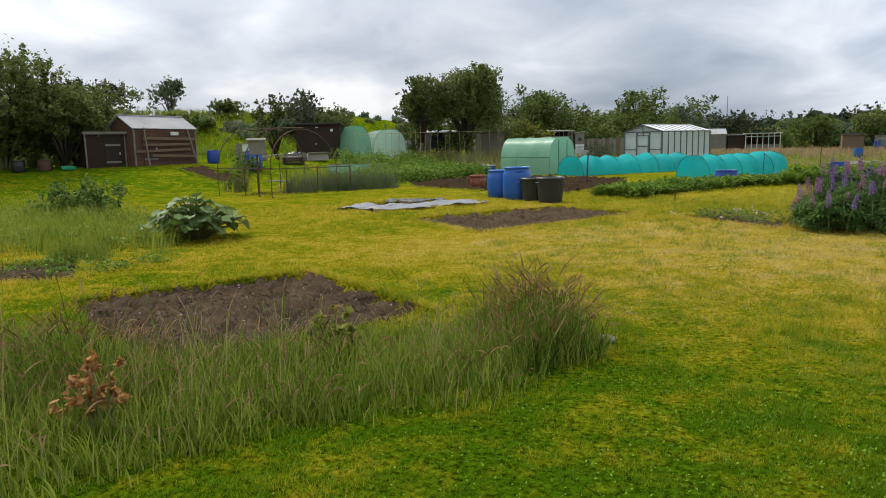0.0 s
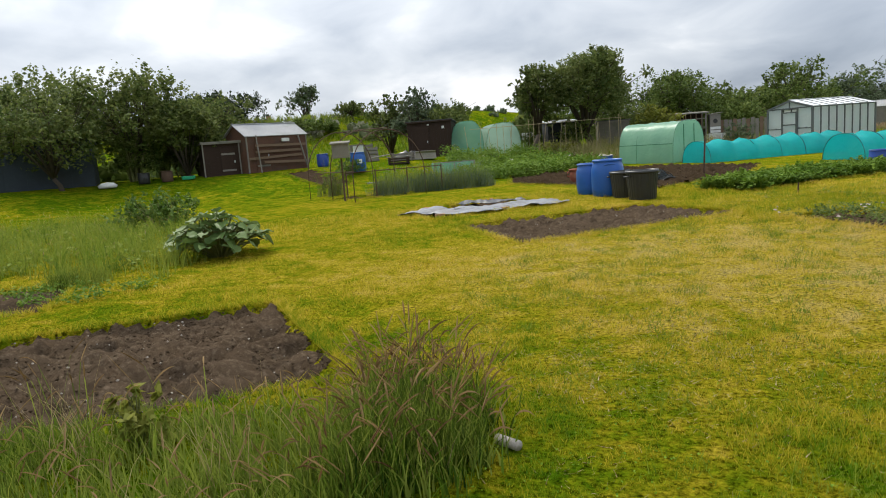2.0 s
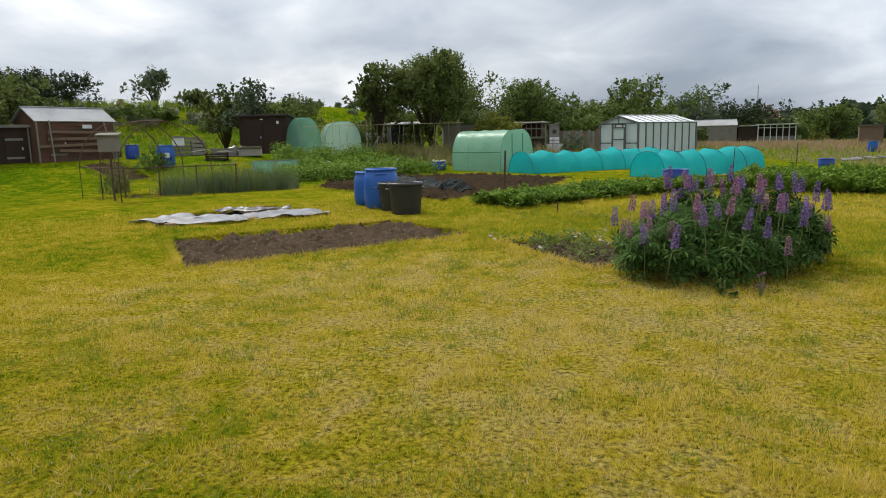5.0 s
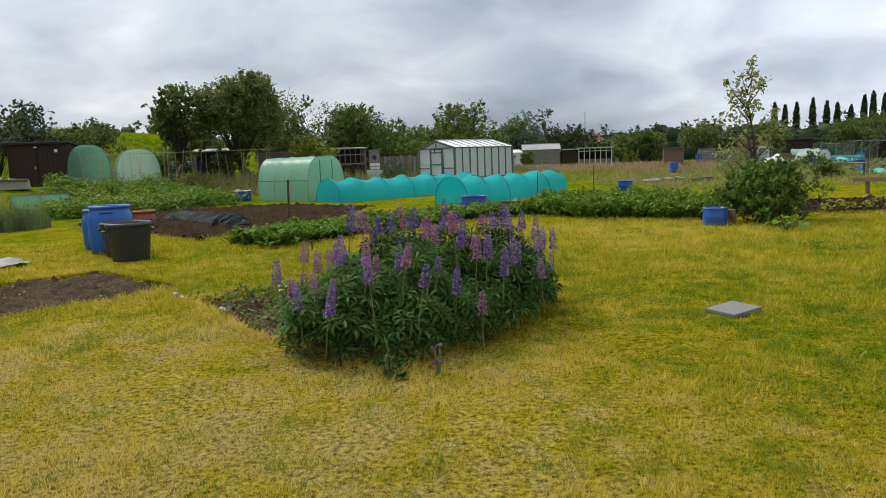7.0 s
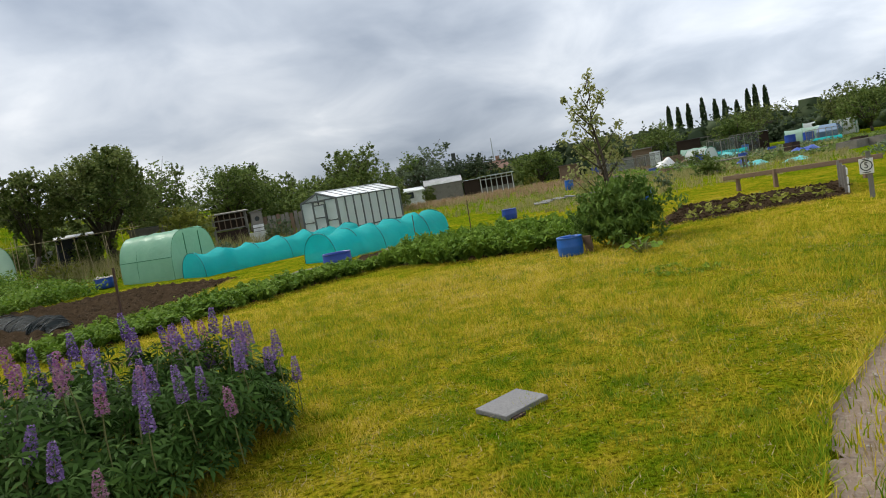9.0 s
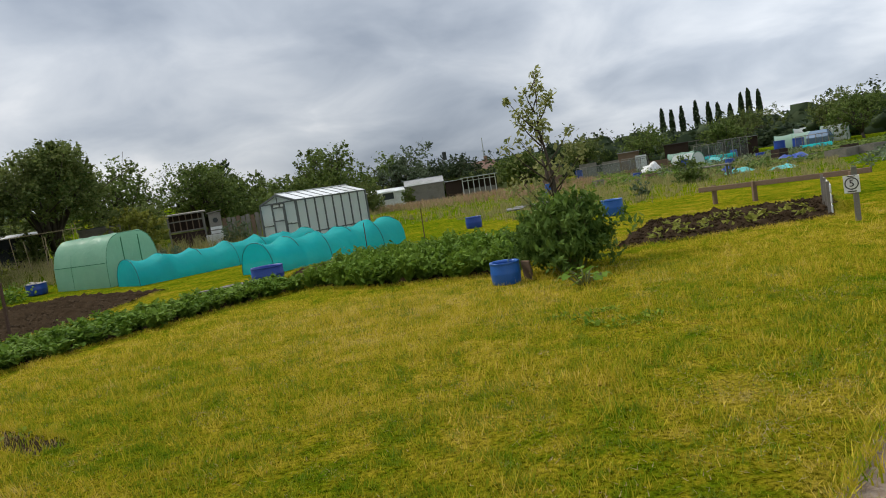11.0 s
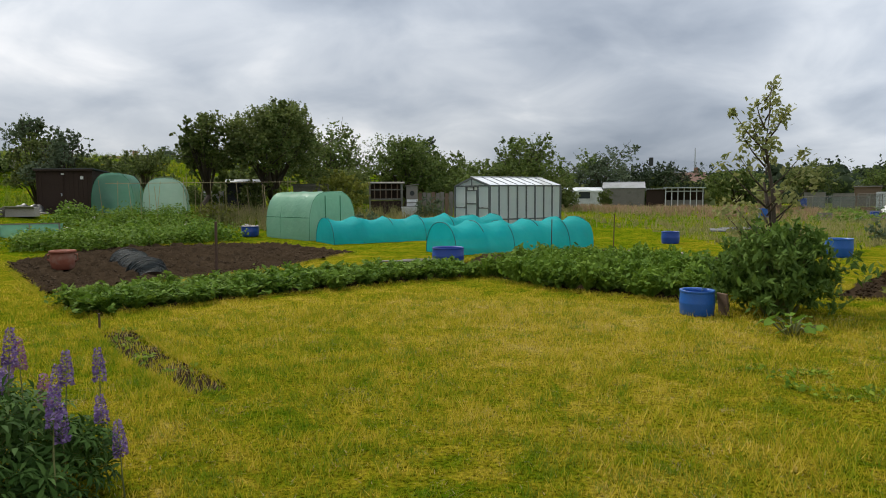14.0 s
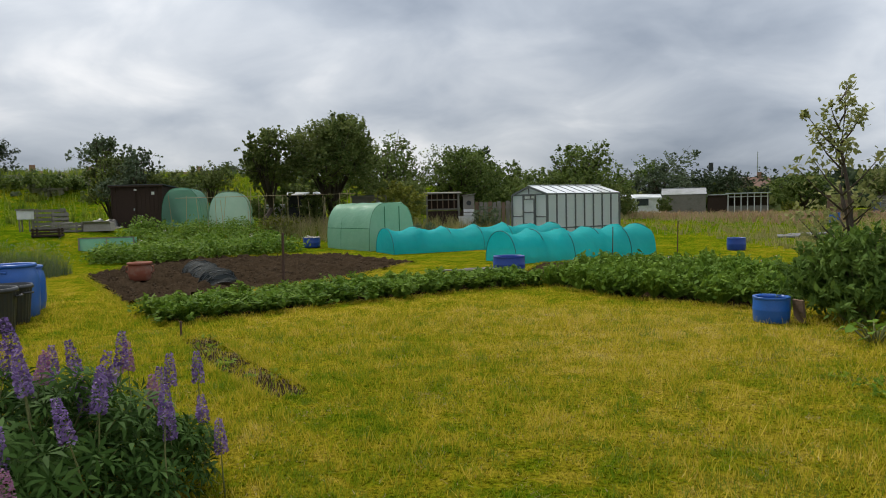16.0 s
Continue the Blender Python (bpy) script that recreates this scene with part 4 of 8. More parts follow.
shrub("hedge_bush", -8.6, 44, 2.4, 3.2, 1.5, LEAF_MID, "low green hedge behind the greenhouse", 5000, 0.19, 5)
shrub("hedge_bush", -15.5, 41, 3.0, 3.0, 1.6, LEAF_DARK, "dark hedge between trees", 5000, 0.19, 6)
shrub("hedge_bush", -22.5, 36.5, 1.7, 2.2, 1.4, LEAF_DARK, "dark hedge beyond the tank", 4000, 0.19, 7)
shrub("hedge_bush", -3.2, 46.5, 2.2, 2.6, 1.4, LEAF_DARK, "dark hedge behind the greenhouse", 4000, 0.19, 8)
shrub("hedge_bush", -17.4, 33.4, 2.1, 1.5, 0.9, LEAF_DARK, "dark bush under the apple tree", 2600, 0.15, 10)
shrub("hedge_bush", -20.6, 33.6, 2.0, 1.4, 0.9, LEAF_MID, "green bush under the fruit tree", 2200, 0.15, 11)
shrub("currant_bush", -10.4, 30.5, 1.1, 1.1, 0.8, LEAF_GREY, "grey-green bush behind the tunnels", 1600, 0.12, 9)


def dry_clippings():
    """Dead mown grass that lies on the lawn."""
    rng = np.random.default_rng(77)
    area = [(-8, -3.5), (-4.5, -4.5), (1.5, 2.5), (5, 7), (4, 12.3), (-2, 12), (-7, 8.5), (-9, 1)]
    xy = scatter(area, 42000, rng)
    patch = np.sin(xy[:, 0] * 1.3 + 2 * np.sin(xy[:, 1] * 0.8)) * np.sin(xy[:, 1] * 1.5 + 1.2 * np.sin(xy[:, 0]))
    keep = rng.uniform(0, 1, len(xy)) < (0.25 + 0.75 * np.clip(patch + 0.2, 0, 1)) * (1 - 0.75 * smooth_step(3.0, 6.0, xy[:, 1]))
    for b in BEDS + [TRACK]:
        keep &= ~inside(xy[:, 0], xy[:, 1], b)
    xy = xy[keep]
    n = len(xy)
    h = rng.uniform(0.008, 0.02, n)
    v, f = blades(on_ground(xy, 0.015), h, rng.uniform(0.004, 0.009, n), rng.uniform(1.5, 3.5, n), rng)
    tagged(array_mesh("dry_clippings", v, f, STRAW), "dead straw-coloured grass clippings on the lawn", "grass", kind="stuff")


dry_clippings()


def clover():
    """Lush low leaves among the green turf at the start of the walk."""
    rng = np.random.default_rng(78)
    xy = np.array([-6.7, -6.2]) + rng.normal(0, 1, (7000, 2)) * np.array([1.3, 1.2])
    ok = ~inside(xy[:, 0], xy[:, 1], TRACK) & ~inside(xy[:, 0], xy[:, 1], BED_START)
    p = on_ground(xy[ok], 0.0)
    p[:, 2] += rng.uniform(0.01, 0.05, len(p))
    v, f = leaf_quads(p, 0.014, 0.8, 0, 0.3, rng)
    tagged(array_mesh("clover", v, f, CLOVER), "low bright green clover leaves in the turf", "grass", kind="stuff")
    area = [(-9.5, -3), (-5.5, -5.5), (-2.6, -1.6), (1.5, 3.0), (5, 7), (4, 12), (-3, 12.5), (-8, 8.5), (-10, 0)]
    for name, mat, count, per, hi, spread, label in (("green_tufts", TUFT, 1500, 46, 0.085, 0.075, "deeper green tufts scattered over the lawn"), ("straw_mats", STRAW, 520, 60, 0.03, 0.11, "flattened mats of dead grass on the lawn")):
        xy = scatter(area, count, rng)
        size = np.repeat(rng.uniform(0.4, 1.7, count), per)
        c = np.repeat(xy, per, 0) + rng.normal(0, spread, (count * per, 2)) * size[:, None]
        ok = ~inside(c[:, 0], c[:, 1], TRACK)
        for b in BEDS:
            ok &= ~inside(c[:, 0], c[:, 1], b)
        c, size = c[ok], size[ok]
        n = len(c)
        lean = rng.uniform(0.2, 0.8, n) if hi > 0.05 else rng.uniform(1.2, 3.5, n)
        v, f = blades(on_ground(c, -0.003), rng.uniform(0.35, 1.0, n) * hi * (0.5 + 0.4 * size), rng.uniform(0.003, 0.007, n), lean, rng)
        tagged(array_mesh(name, v, f, mat), label, "grass", kind="stuff")


clover()
TRACK_EDGE = [(-2.3, -1.75), (0.8, 3.0), (2.4, 4.55), (7.0, 8.85), (7.3, 8.4), (2.7, 4.1), (1.1, 2.5), (-2.0, -2.3)]
tall_grass("track_edge_grass", TRACK_EDGE, 4200, 0.05, 0.13, BLADE, "ragged grass spilling over the track edge", 0, None, 0.010, 28)
tall_grass("track_edge_straw", TRACK_EDGE, 1500, 0.03, 0.08, STRAW, "dead grass along the track edge", 0, None, 0.009, 29)
tall_grass("tall_grass_pale", TALL_A, 3000, 0.10, 0.30, ROUGH, "paler bent blades in the tall grass", 0, None, 0.014, 24)


# ---- crops and garden plants ----
def potato_meshes():
    """Six leafy plants, one metre high and wide, to be set out along the rows."""
    made = []
    for k in range(6):
        rng = np.random.default_rng(300 + k)
        pts = []
        for _ in range(12):
            a, o = rng.uniform(0, 2 * math.pi), rng.uniform(0.15, 1.0)
            tip = np.array([0.72 * o * math.cos(a), 0.72 * o * math.sin(a), 1.0 - 0.55 * o * o + rng.normal(0, 0.08)])
            for g in (0.5, 0.72, 0.9, 1.0):
                pts.append(tip * g + rng.normal(0, 0.10, (4, 3)))
        p = np.concatenate(pts)
        p[:, 2] = np.maximum(p[:, 2], 0.08)
        v, f = leaf_quads(p, 0.25, 0.52, 0.25, 0.3, rng)
        # a thin stem from the foot to each leaf holds the plant together
        foot = np.array([[-0.02, 0, 0], [0.02, 0, 0]])
        st = np.concatenate([np.stack([foot[0], foot[1], q + (0.012, 0, 0), q - (0.012, 0, 0)]) for q in p])
        v, f = join((v, f), (st, np.arange(len(st)).reshape(-1, 4)))
        ob = array_mesh("potato_plant", v, f, LEAF_POTATO)
        made.append(ob.data)
        bpy.data.objects.remove(ob)
    return made


POTATO = potato_meshes()


def potato_plants(poly, n, h, label, group, seed):
    rng = np.random.default_rng(seed)
    got = []
    for x, y in scatter(poly, n * 30, rng):
        if all((x - a) ** 2 + (y - b) ** 2 > 0.085 for a, b in got):
            got.append((x, y))
        if len(got) == n:
            break
    for i, (x, y) in enumerate(got):
        ob = new("potato_plant", POTATO[i % 6])
        k = h * rng.uniform(0.75, 1.2)
        ob.matrix_world = pose(x, y, gz(x, y), 0, 0, rng.uniform(0, 360)) @ Matrix.Diagonal((0.36 + 0.2 * k, 0.36 + 0.2 * k, k, 1))
        tagged(ob, label, "potato plant", group)


potato_plants(POTATO_ROW, 112, 0.28, "leafy green potato plant in a row", "potato row", 1)
potato_plants(POTATO_PATCH, 128, 0.42, "tall leafy potato plant in a dense patch", "potato patch", 2)
crop("potato_plot", POTATO_BACK, 420, 0.66, LEAF_POTATO, "large plot of leafy potato plants", 0.13, 48, 3, 0.36, 8)
crop("bean_plot", [(-20.5, 26.8), (-17.6, 28.2), (-18.5, 30.2), (-22.5, 29.0)], 70, 0.7, LEAF_POTATO, "low pale green bean plants by the canes", 0.11, 45, 4, 0.4)
crop("strip_weeds", [(-3.2, 19.8), (0, 22.6), (3.4, 20.3), (3.0, 19.2)], 50, 0.14, LEAF_POTATO, "low weeds along the soil strip", 0.07, 16, 5, 0.2, 12)
crop("bed_weeds", [(-16.6, -2.6), (-15.2, -1.2), (-13.8, -0.9), (-14.0, -2.0)], 60, 0.12, LEAF_POTATO, "small weeds along the soil bed", 0.05, 18, 6, 0.14)
crop("lawn_weeds", [(1.3, 8.6), (1.9, 7.5), (2.6, 7.5), (2.2, 8.4)], 16, 0.03, TUFT, "small broad-leaved weeds in the grass", 0.06, 14, 7, 0.12)
tall_grass("furrow_grass", FURROW, 420, 0.05, 0.12, BLADE, "grass hanging over an old furrow", 0, None, 0.010, 26)
tall_grass("furrow_straw", FURROW, 420, 0.03, 0.09, STRAW, "dead grass lying in an old furrow", 0, None, 0.010, 27)
crop("row_end_weeds", FURROW, 9, 0.05, TUFT, "weeds in an old furrow", 0.06, 14, 8, 0.14)
crop("right_seedlings", [(4.6, 13.8), (8.0, 13.6), (9.4, 16.0), (6, 16.6)], 34, 0.14, LEAF_YELLOW, "young pale squash plants in dark soil", 0.13, 9, 9, 0.16)
crop("far_crops", [(16, 42), (30, 46), (34, 58), (20, 58)], 160, 0.5, LEAF_GREY, "mixed green crops on the far plots", 0.22, 26, 10, 0.7)
crop("far_plot_leaves", [(14, 34), (26, 36), (40, 50), (36, 58), (20, 46)], 240, 0.35, LEAF_MID, "low dark green crops on the far plots", 0.24, 24, 13, 0.8)
crop("far_track_plants", [(16, 24), (24, 27), (40, 42), (44, 50), (26, 36)], 150, 0.3, LEAF_GREY, "low grey-green plants beside the far track", 0.2, 22, 14, 0.7)
crop("far_rows", [(12, 44), (18, 40), (24, 50), (16, 56)], 90, 0.45, LEAF_POTATO, "green crops on the far plots", 0.2, 26, 11, 0.6)
crop("flower_bed_plants", BED_LUPIN, 46, 0.15, LEAF_MID, "low green plants with pale pink flowers", 0.05, 30, 12, 0.16, 6)
shrub("laurel_bush", 2.56, 11.85, 1.40, 0.98, 0.85, LEAF_BUSH, "dense dark green leafy bush by the blue tub", 11000, 0.115, 20, "bush", 60, 0.36, 0.2, droop=0.5)
shrub("dahlia_clump", -20.3, 4.9, 0.95, 1.6, 1.0, LEAF_BUSH, "green leafy clump in rough grass", 2400, 0.12, 21, stems=16)
shrub("green_shrub", -24.0, 18.6, 0.85, 0.9, 0.8, LEAF_BUSH, "small green shrub in the far grass", 1100, 0.12, 22)
shrub("small_weed_bush", 9.4, 27.5, 0.75, 0.6, 0.5, LEAF_GREY, "small grey-green weed bush on the plot", 600, 0.11, 23)
shrub("plot_bush", 14.0, 33.0, 0.9, 1.4, 0.9, LEAF_MID, "low green bush on the far plot", 1400, 0.15, 24)
shrub("plot_bush", 19.0, 46.0, 1.2, 1.8, 1.1, LEAF_MID, "low green bush on the far plot", 1600, 0.18, 25)


def big_leaf_plant(name, x, y, n, size, h, mat, label, seed):
    """A rhubarb-like clump: broad ruffled leaves, each on its own stalk."""
    rng = np.random.default_rng(seed)
    ob = thing(name, label, "plant", pose(x, y, gz(x, y)))
    for i in range(n):
        a, o = 2 * math.pi * i * 0.618, math.sqrt((i + 0.5) / n)
        r, z = size * (4.7 if n > 50 else 3.7) * o * rng.uniform(0.85, 1.1), h * (1.05 - 0.62 * o * o) * rng.uniform(0.65, 1.12)
        tip = Vector((r * math.cos(a), r * math.sin(a), z))
        mb = MB()
        s = size * rng.uniform(0.75, 1.2)
        g = a + rng.normal(0, 0.7)
        out = Vector((math.cos(g), math.sin(g), rng.normal(0.15, 0.4) - 0.4 * o)).normalized()
        side = Vector((-math.sin(g), math.cos(g), rng.normal(0, 0.3)))
        rows = [(-0.35, 0.30), (-0.1, 0.62), (0.25, 0.66), (0.6, 0.44), (0.95, 0.08)]
        for k, w in rows:
            mid = tip + out * (k * s) - Vector((0, 0, 0.22 * s * k * k))
            e = 0.10 * s * math.sin(7 * k + i)
            mb.v += [tuple(mid - side * (w * s) + Vector((0, 0, 0.12 * s + e))), tuple(mid), tuple(mid + side * (w * s) + Vector((0, 0, 0.12 * s - e)))]
        for k in range(len(rows) - 1):
            b = 3 * k
            mb.f += [(b, b + 1, b + 4, b + 3), (b + 1, b + 2, b + 5, b + 4)]
        lf = part("leaf", mb, mat, ob, smooth=True)
        st = MB().tube([(tip.x * 0.15, tip.y * 0.15, -0.02), tip * 0.6 + Vector((0, 0, 0.05)), tip], [0.016, 0.013, 0.008], 5)
        part("stalk", st, STALK, lf)
    return ob


big_leaf_plant("rhubarb", -14.9, 1.15, 120, 0.165, 0.66, LEAF_RHUBARB, "large rhubarb clump with broad pale green leaves", 1)
crop("rough_weeds", [(-14.6, 0.2), (-16.2, 3.4), (-21.5, 6.5), (-24, 3), (-20, -1.5), (-17.2, -0.4)], 110, 0.30, ROUGH, "broad-leaved weeds in the rough grass", 0.085, 34, 15, 0.24)
big_leaf_plant("squash_plant", 2.35, 10.3, 15, 0.105, 0.24, LEAF_POTATO, "small broad-leaved plant in dry grass", 2)


def sapling():
    """A thin young fruit tree: a leaning stem, and tufts of leaves at the ends of open twigs."""
    rng = np.random.default_rng(44)
    ob = thing("young_fruit_tree", "thin young fruit tree with sparse pale leaves", "tree", pose(2.62, 13.0, 0, 0, 0, -14))
    mb, pts = MB(), []
    stem = [(0.17, 0, -0.1), (0.14, 0, 0.9), (0.08, 0, 1.75), (-0.04, 0, 2.45), (0.0, 0, 2.9), (0.02, 0, 3.45)]
    mb.tube(stem, [0.048, 0.038, 0.028, 0.019, 0.011, 0.004], 8)
    mb.tube([(0.14, 0.02, 0.9), (0.05, 0.05, 1.4), (-0.05, 0.04, 1.9)], [0.034, 0.026, 0.018], 7)
    # tufts: sideways place, height, radius
    tufts = [(0.04, 3.44, 0.12), (-0.19, 3.12, 0.13), (0.06, 3.15, 0.09), (0.22, 2.92, 0.17), (0.08, 2.88, 0.19), (-0.25, 2.84, 0.21), (-0.38, 2.65, 0.17), (-0.50, 2.98, 0.07),
             (-0.14, 2.55, 0.18), (0.06, 2.48, 0.15), (-0.64, 2.20, 0.14), (-0.38, 2.25, 0.15), (-0.04, 2.30, 0.20), (0.48, 2.32, 0.11), (0.45, 2.05, 0.16), (0.65, 1.90, 0.17),
             (-0.05, 1.80, 0.20), (0.26, 1.80, 0.15), (-0.14, 1.60, 0.22), (-0.44, 1.50, 0.20), (-0.62, 1.42, 0.14), (-0.22, 1.35, 0.18), (-0.40, 1.15, 0.15), (0.36, 1.60, 0.14)]
    for x, z, r in tufts:
        y = float(rng.normal(0, 0.22))
        foot = Vector((0.1 - 0.05 * z, 0, max(z - 0.25 - 0.7 * abs(x), 0.7)))
        tip = Vector((x, y, z))
        mb.tube([foot, foot.lerp(tip, 0.55) + Vector((0, 0, -0.04)), tip], [0.016, 0.011, 0.004], 5)
        n = int(24 + 620 * r * r)
        pts.append(np.array(tip) + rng.normal(0, 0.5, (n, 3)) * r)
        pts.append(np.array(foot.lerp(tip, 0.7)) + rng.normal(0, 0.07, (12, 3)))
    part("trunk", mb, BARK, ob, smooth=True)
    v, f = leaf_quads(np.concatenate(pts), 0.095, 0.55, 0.25, 0.2, rng)
    array_part("leaves", v, f, LEAF_SAP, ob)


sapling()


def lupin():
    """The big lupin clump: fingered leaves and upright flower spikes."""
    rng = np.random.default_rng(21)
    cx, cy = -3.76, 3.63
    ob = thing("lupin_clump", "large lupin clump with dark fingered leaves and purple flower spikes", "flower plant", pose(cx, cy, 0, 0, 0, 54))
    n = 2500
    a, o = rng.uniform(0, 2 * math.pi, n), np.sqrt(rng.uniform(0, 1, n))
    rx, ry = 1.58, 0.94
    dome = (0.69 + 0.12 * np.sin(3 * a + 5 * o) + 0.10 * np.sin(7 * a - 4 * o + 1)) * (1 - 0.5 * o ** 3) + rng.normal(0, 0.04, n)
    z = dome * (1 - 0.75 * rng.uniform(0, 1, n) ** 2)
    c = np.stack([rx * o * np.cos(a), ry * o * np.sin(a), np.maximum(z, 0.06)], 1)
    vs, fs = [], []
    stems = MB()
    for i in range(n):
        nrm = Vector((math.cos(a[i]) * o[i] * 0.8, math.sin(a[i]) * o[i] * 0.8, 1)) + Vector(rng.normal(0, 0.5, 3))
        q = nrm.to_track_quat("Z", "Y").to_matrix()
        size = rng.uniform(0.065, 0.14)
        fingers = 8
        for k in range(fingers):
            g = 2 * math.pi * k / fingers + rng.uniform(-0.1, 0.1)
            d, s = Vector((math.cos(g), math.sin(g), 0)), Vector((-math.sin(g), math.cos(g), 0))
            b = len(vs)
            for p in (d * 0.1 * size, d * 0.62 * size + s * 0.11 * size + Vector((0, 0, 0.06 * size)), d * size - Vector((0, 0, 0.18 * size)), d * 0.62 * size - s * 0.11 * size + Vector((0, 0, 0.06 * size))):
                w = q @ p
                vs.append((c[i][0] + w.x, c[i][1] + w.y, c[i][2] + w.z))
            fs.append((b, b + 1, b + 2, b + 3))
        if i % 12 == 0:
            stems.tube([(c[i][0] * 0.55, c[i][1] * 0.55, -0.03), (c[i][0] * 0.85, c[i][1] * 0.85, c[i][2] * 0.6), tuple(c[i])], [0.007, 0.006, 0.003], 4, False)
    array_part("foliage", np.array(vs), np.array(fs), LEAF_LUPIN, ob)
    part("stalk", stems, STALK, ob)

    def spike(h, mat, seed):
        r = np.random.default_rng(seed)
        pts, sz = [], []
        whorls = int(h / 0.014)
        for w in range(whorls):
            g = w / whorls
            rad = 0.034 * (1 - 0.62 * g ** 2.2)
            for k in range(13):
                t = 2 * math.pi * (k + 0.5 * (w % 2)) / 13 + r.uniform(-0.2, 0.2)
                pts.append((rad * math.cos(t), rad * math.sin(t), g * h + r.normal(0, 0.003)))
                sz.append(0.027 * (1 - 0.45 * g))
        v, f = leaf_quads(np.array(pts), np.array(sz), 0.75, 0, 0.2, r)
        ob2 = array_mesh("flower_spike", v, f, mat)
        me = ob2.data
        bpy.data.objects.remove(ob2)
        return me

    kinds = [spike(0.21, PETAL, 1), spike(0.17, PETAL, 2), spike(0.19, PETAL_PINK, 3), spike(0.24, PETAL, 4), spike(0.12, PETAL, 5)]
    stem = MB().tube([(0, 0, -0.34), (0.008, 0, -0.15), (0, 0, 0.10)], [0.005, 0.005, 0.002], 5)
    sm = bpy.data.meshes.new("flower_stem")
    sm.from_pydata(stem.v, [], stem.f)
    sm.materials.append(STALK)
    for i in range(84):
        t, q = i * 2.39996, math.sqrt((i + 0.4) / 84) * 1.06
        x, y = rx * q * math.cos(t), ry * q * math.sin(t)
        zz = 0.90 - 0.34 * q ** 3 + rng.uniform(-0.24, 0.10)
        k = int(rng.choice(5, p=[0.3, 0.22, 0.16, 0.17, 0.15]))
        if x < -0.2 and rng.uniform() < 0.35:
            k = 2
        sp = new("flower_spike", kinds[k])
        sp.parent = ob
        sp.matrix_basis = pose(x, y, zz, rng.normal(0, 6) - 6 * q * math.sin(t), rng.normal(0, 6) + 6 * q * math.cos(t), rng.uniform(0, 360))
        sp["label"] = "faded pink-mauve flower spike" if k == 2 else "purple flower spike"
        st = new("flower_stem", sm)
        st.parent = sp


lupin()
shrub("lupin_seedling", -3.95, 2.05, 0.2, 0.17, 0.17, LEAF_LUPIN, "small fingered lupin seedling in the grass", 150, 0.085, 60, "plant", 8, 0.22)
shrub("lupin_spike", -3.60, 2.12, 0.30, 0.045, 0.045, PETAL_PINK, "single faded pink lupin spike in the grass", 160, 0.026, 66, "flower plant", 4)
shrub("lavender_row", -17.6, 14.9, 0.72, 2.0, 0.9, LEAF_GREY, "bushy grey-green lavender row in soil", 2600, 0.10, 61, "lavender", 40, 0.15, 0.0, 38, droop=-0.8)
tall_grass("lavender_spikes", [(-19.6, 13.2), (-18.6, 12.8), (-15.6, 15.4), (-16.2, 16.6), (-18.4, 15.6)], 3200, 0.55, 0.85, LEAF_GREY, "thin grey-green lavender shoots", 1100, LAVENDER, 0.012, 62, 0.07)
shrub("purple_lupin", -21.6, 13.9, 0.75, 0.45, 0.45, LEAF_DARK, "dark lupin clump in the far bed", 700, 0.1, 63)
tall_grass("faded_flower_stalks", [(-22.1, 13.5), (-21.2, 13.3), (-21.0, 14.3), (-22.0, 14.5)], 160, 0.8, 1.1, STALK, "faded mauve flower stalks", 90, PETAL_PINK, 0.012, 64, 0.12)


# ---- blue drums, bins and pots ----
def drum(name, m, r, h, mat, label, lid=True, group="", cut=False):
    ob = thing(name, label, "barrel", m, group)
    prof = [(0.0, 0.0), (r * 0.88, 0.0), (r * 0.93, 0.02), (r, h * 0.22), (r * 1.0, h * 0.5), (r * 0.99, h * 0.72), (r * 0.93, h * 0.84), (r * 0.87, h * 0.90), (r * 0.87, h * 0.94)]
    if cut:
        prof = [(0.0, 0.0), (r * 0.90, 0.0), (r * 0.95, 0.02), (r * 0.99, h * 0.3), (r, h * 0.46), (r * 1.015, h * 0.50), (r, h * 0.54), (r * 0.98, h * 0.9)]
    part("body", MB().lathe(prof, 32), mat, ob, smooth=True)
    q = prof[-1][0]
    top, lip = (h, 0.006) if cut else (h, 0.02)
    part("rim", MB().lathe([(q, prof[-1][1] - 0.002), (q + lip, prof[-1][1] + 0.005), (q + lip, top - 0.01), (q + 0.005, top), (q - 0.03, top - 0.005), (q - 0.035, top - 0.04)], 32), mat, ob, smooth=True)
    if lid:
        part("top", MB().lathe([(q - 0.033, top - 0.035), (q * 0.5, top - 0.045), (0.0, top - 0.045)], 32), mat, ob, smooth=True)
        for k in (-1, 1):
            part("bung", MB().tube([(k * q * 0.55, 0, top - 0.05), (k * q * 0.55, 0, top - 0.015)], 0.035, 10), mat, ob)
            part("grip", MB().tube([(0.12, k * (q + 0.0), h * 0.86), (0, k * (q + 0.035), h * 0.88), (-0.12, k * (q + 0.0), h * 0.86)], 0.02, 6), mat, ob)
    else:
        part("inside", MB().lathe([(q - 0.035, top - 0.03), (r * 0.9, h * 0.5), (r * 0.82, 0.03), (0, 0.03)], 32), mat, ob, smooth=True)
    return ob


drum("blue_barrel", pose(-10.45, 9.85, 0, 0, 0, 20), 0.40, 0.90, BLUE, "bright blue plastic barrel standing on the grass", group="water barrels")
drum("blue_barrel", pose(-11.05, 10.55, 0, 0, 0, 70), 0.36, 0.80, BLUE, "bright blue plastic barrel with open top beside another", False, "water barrels")


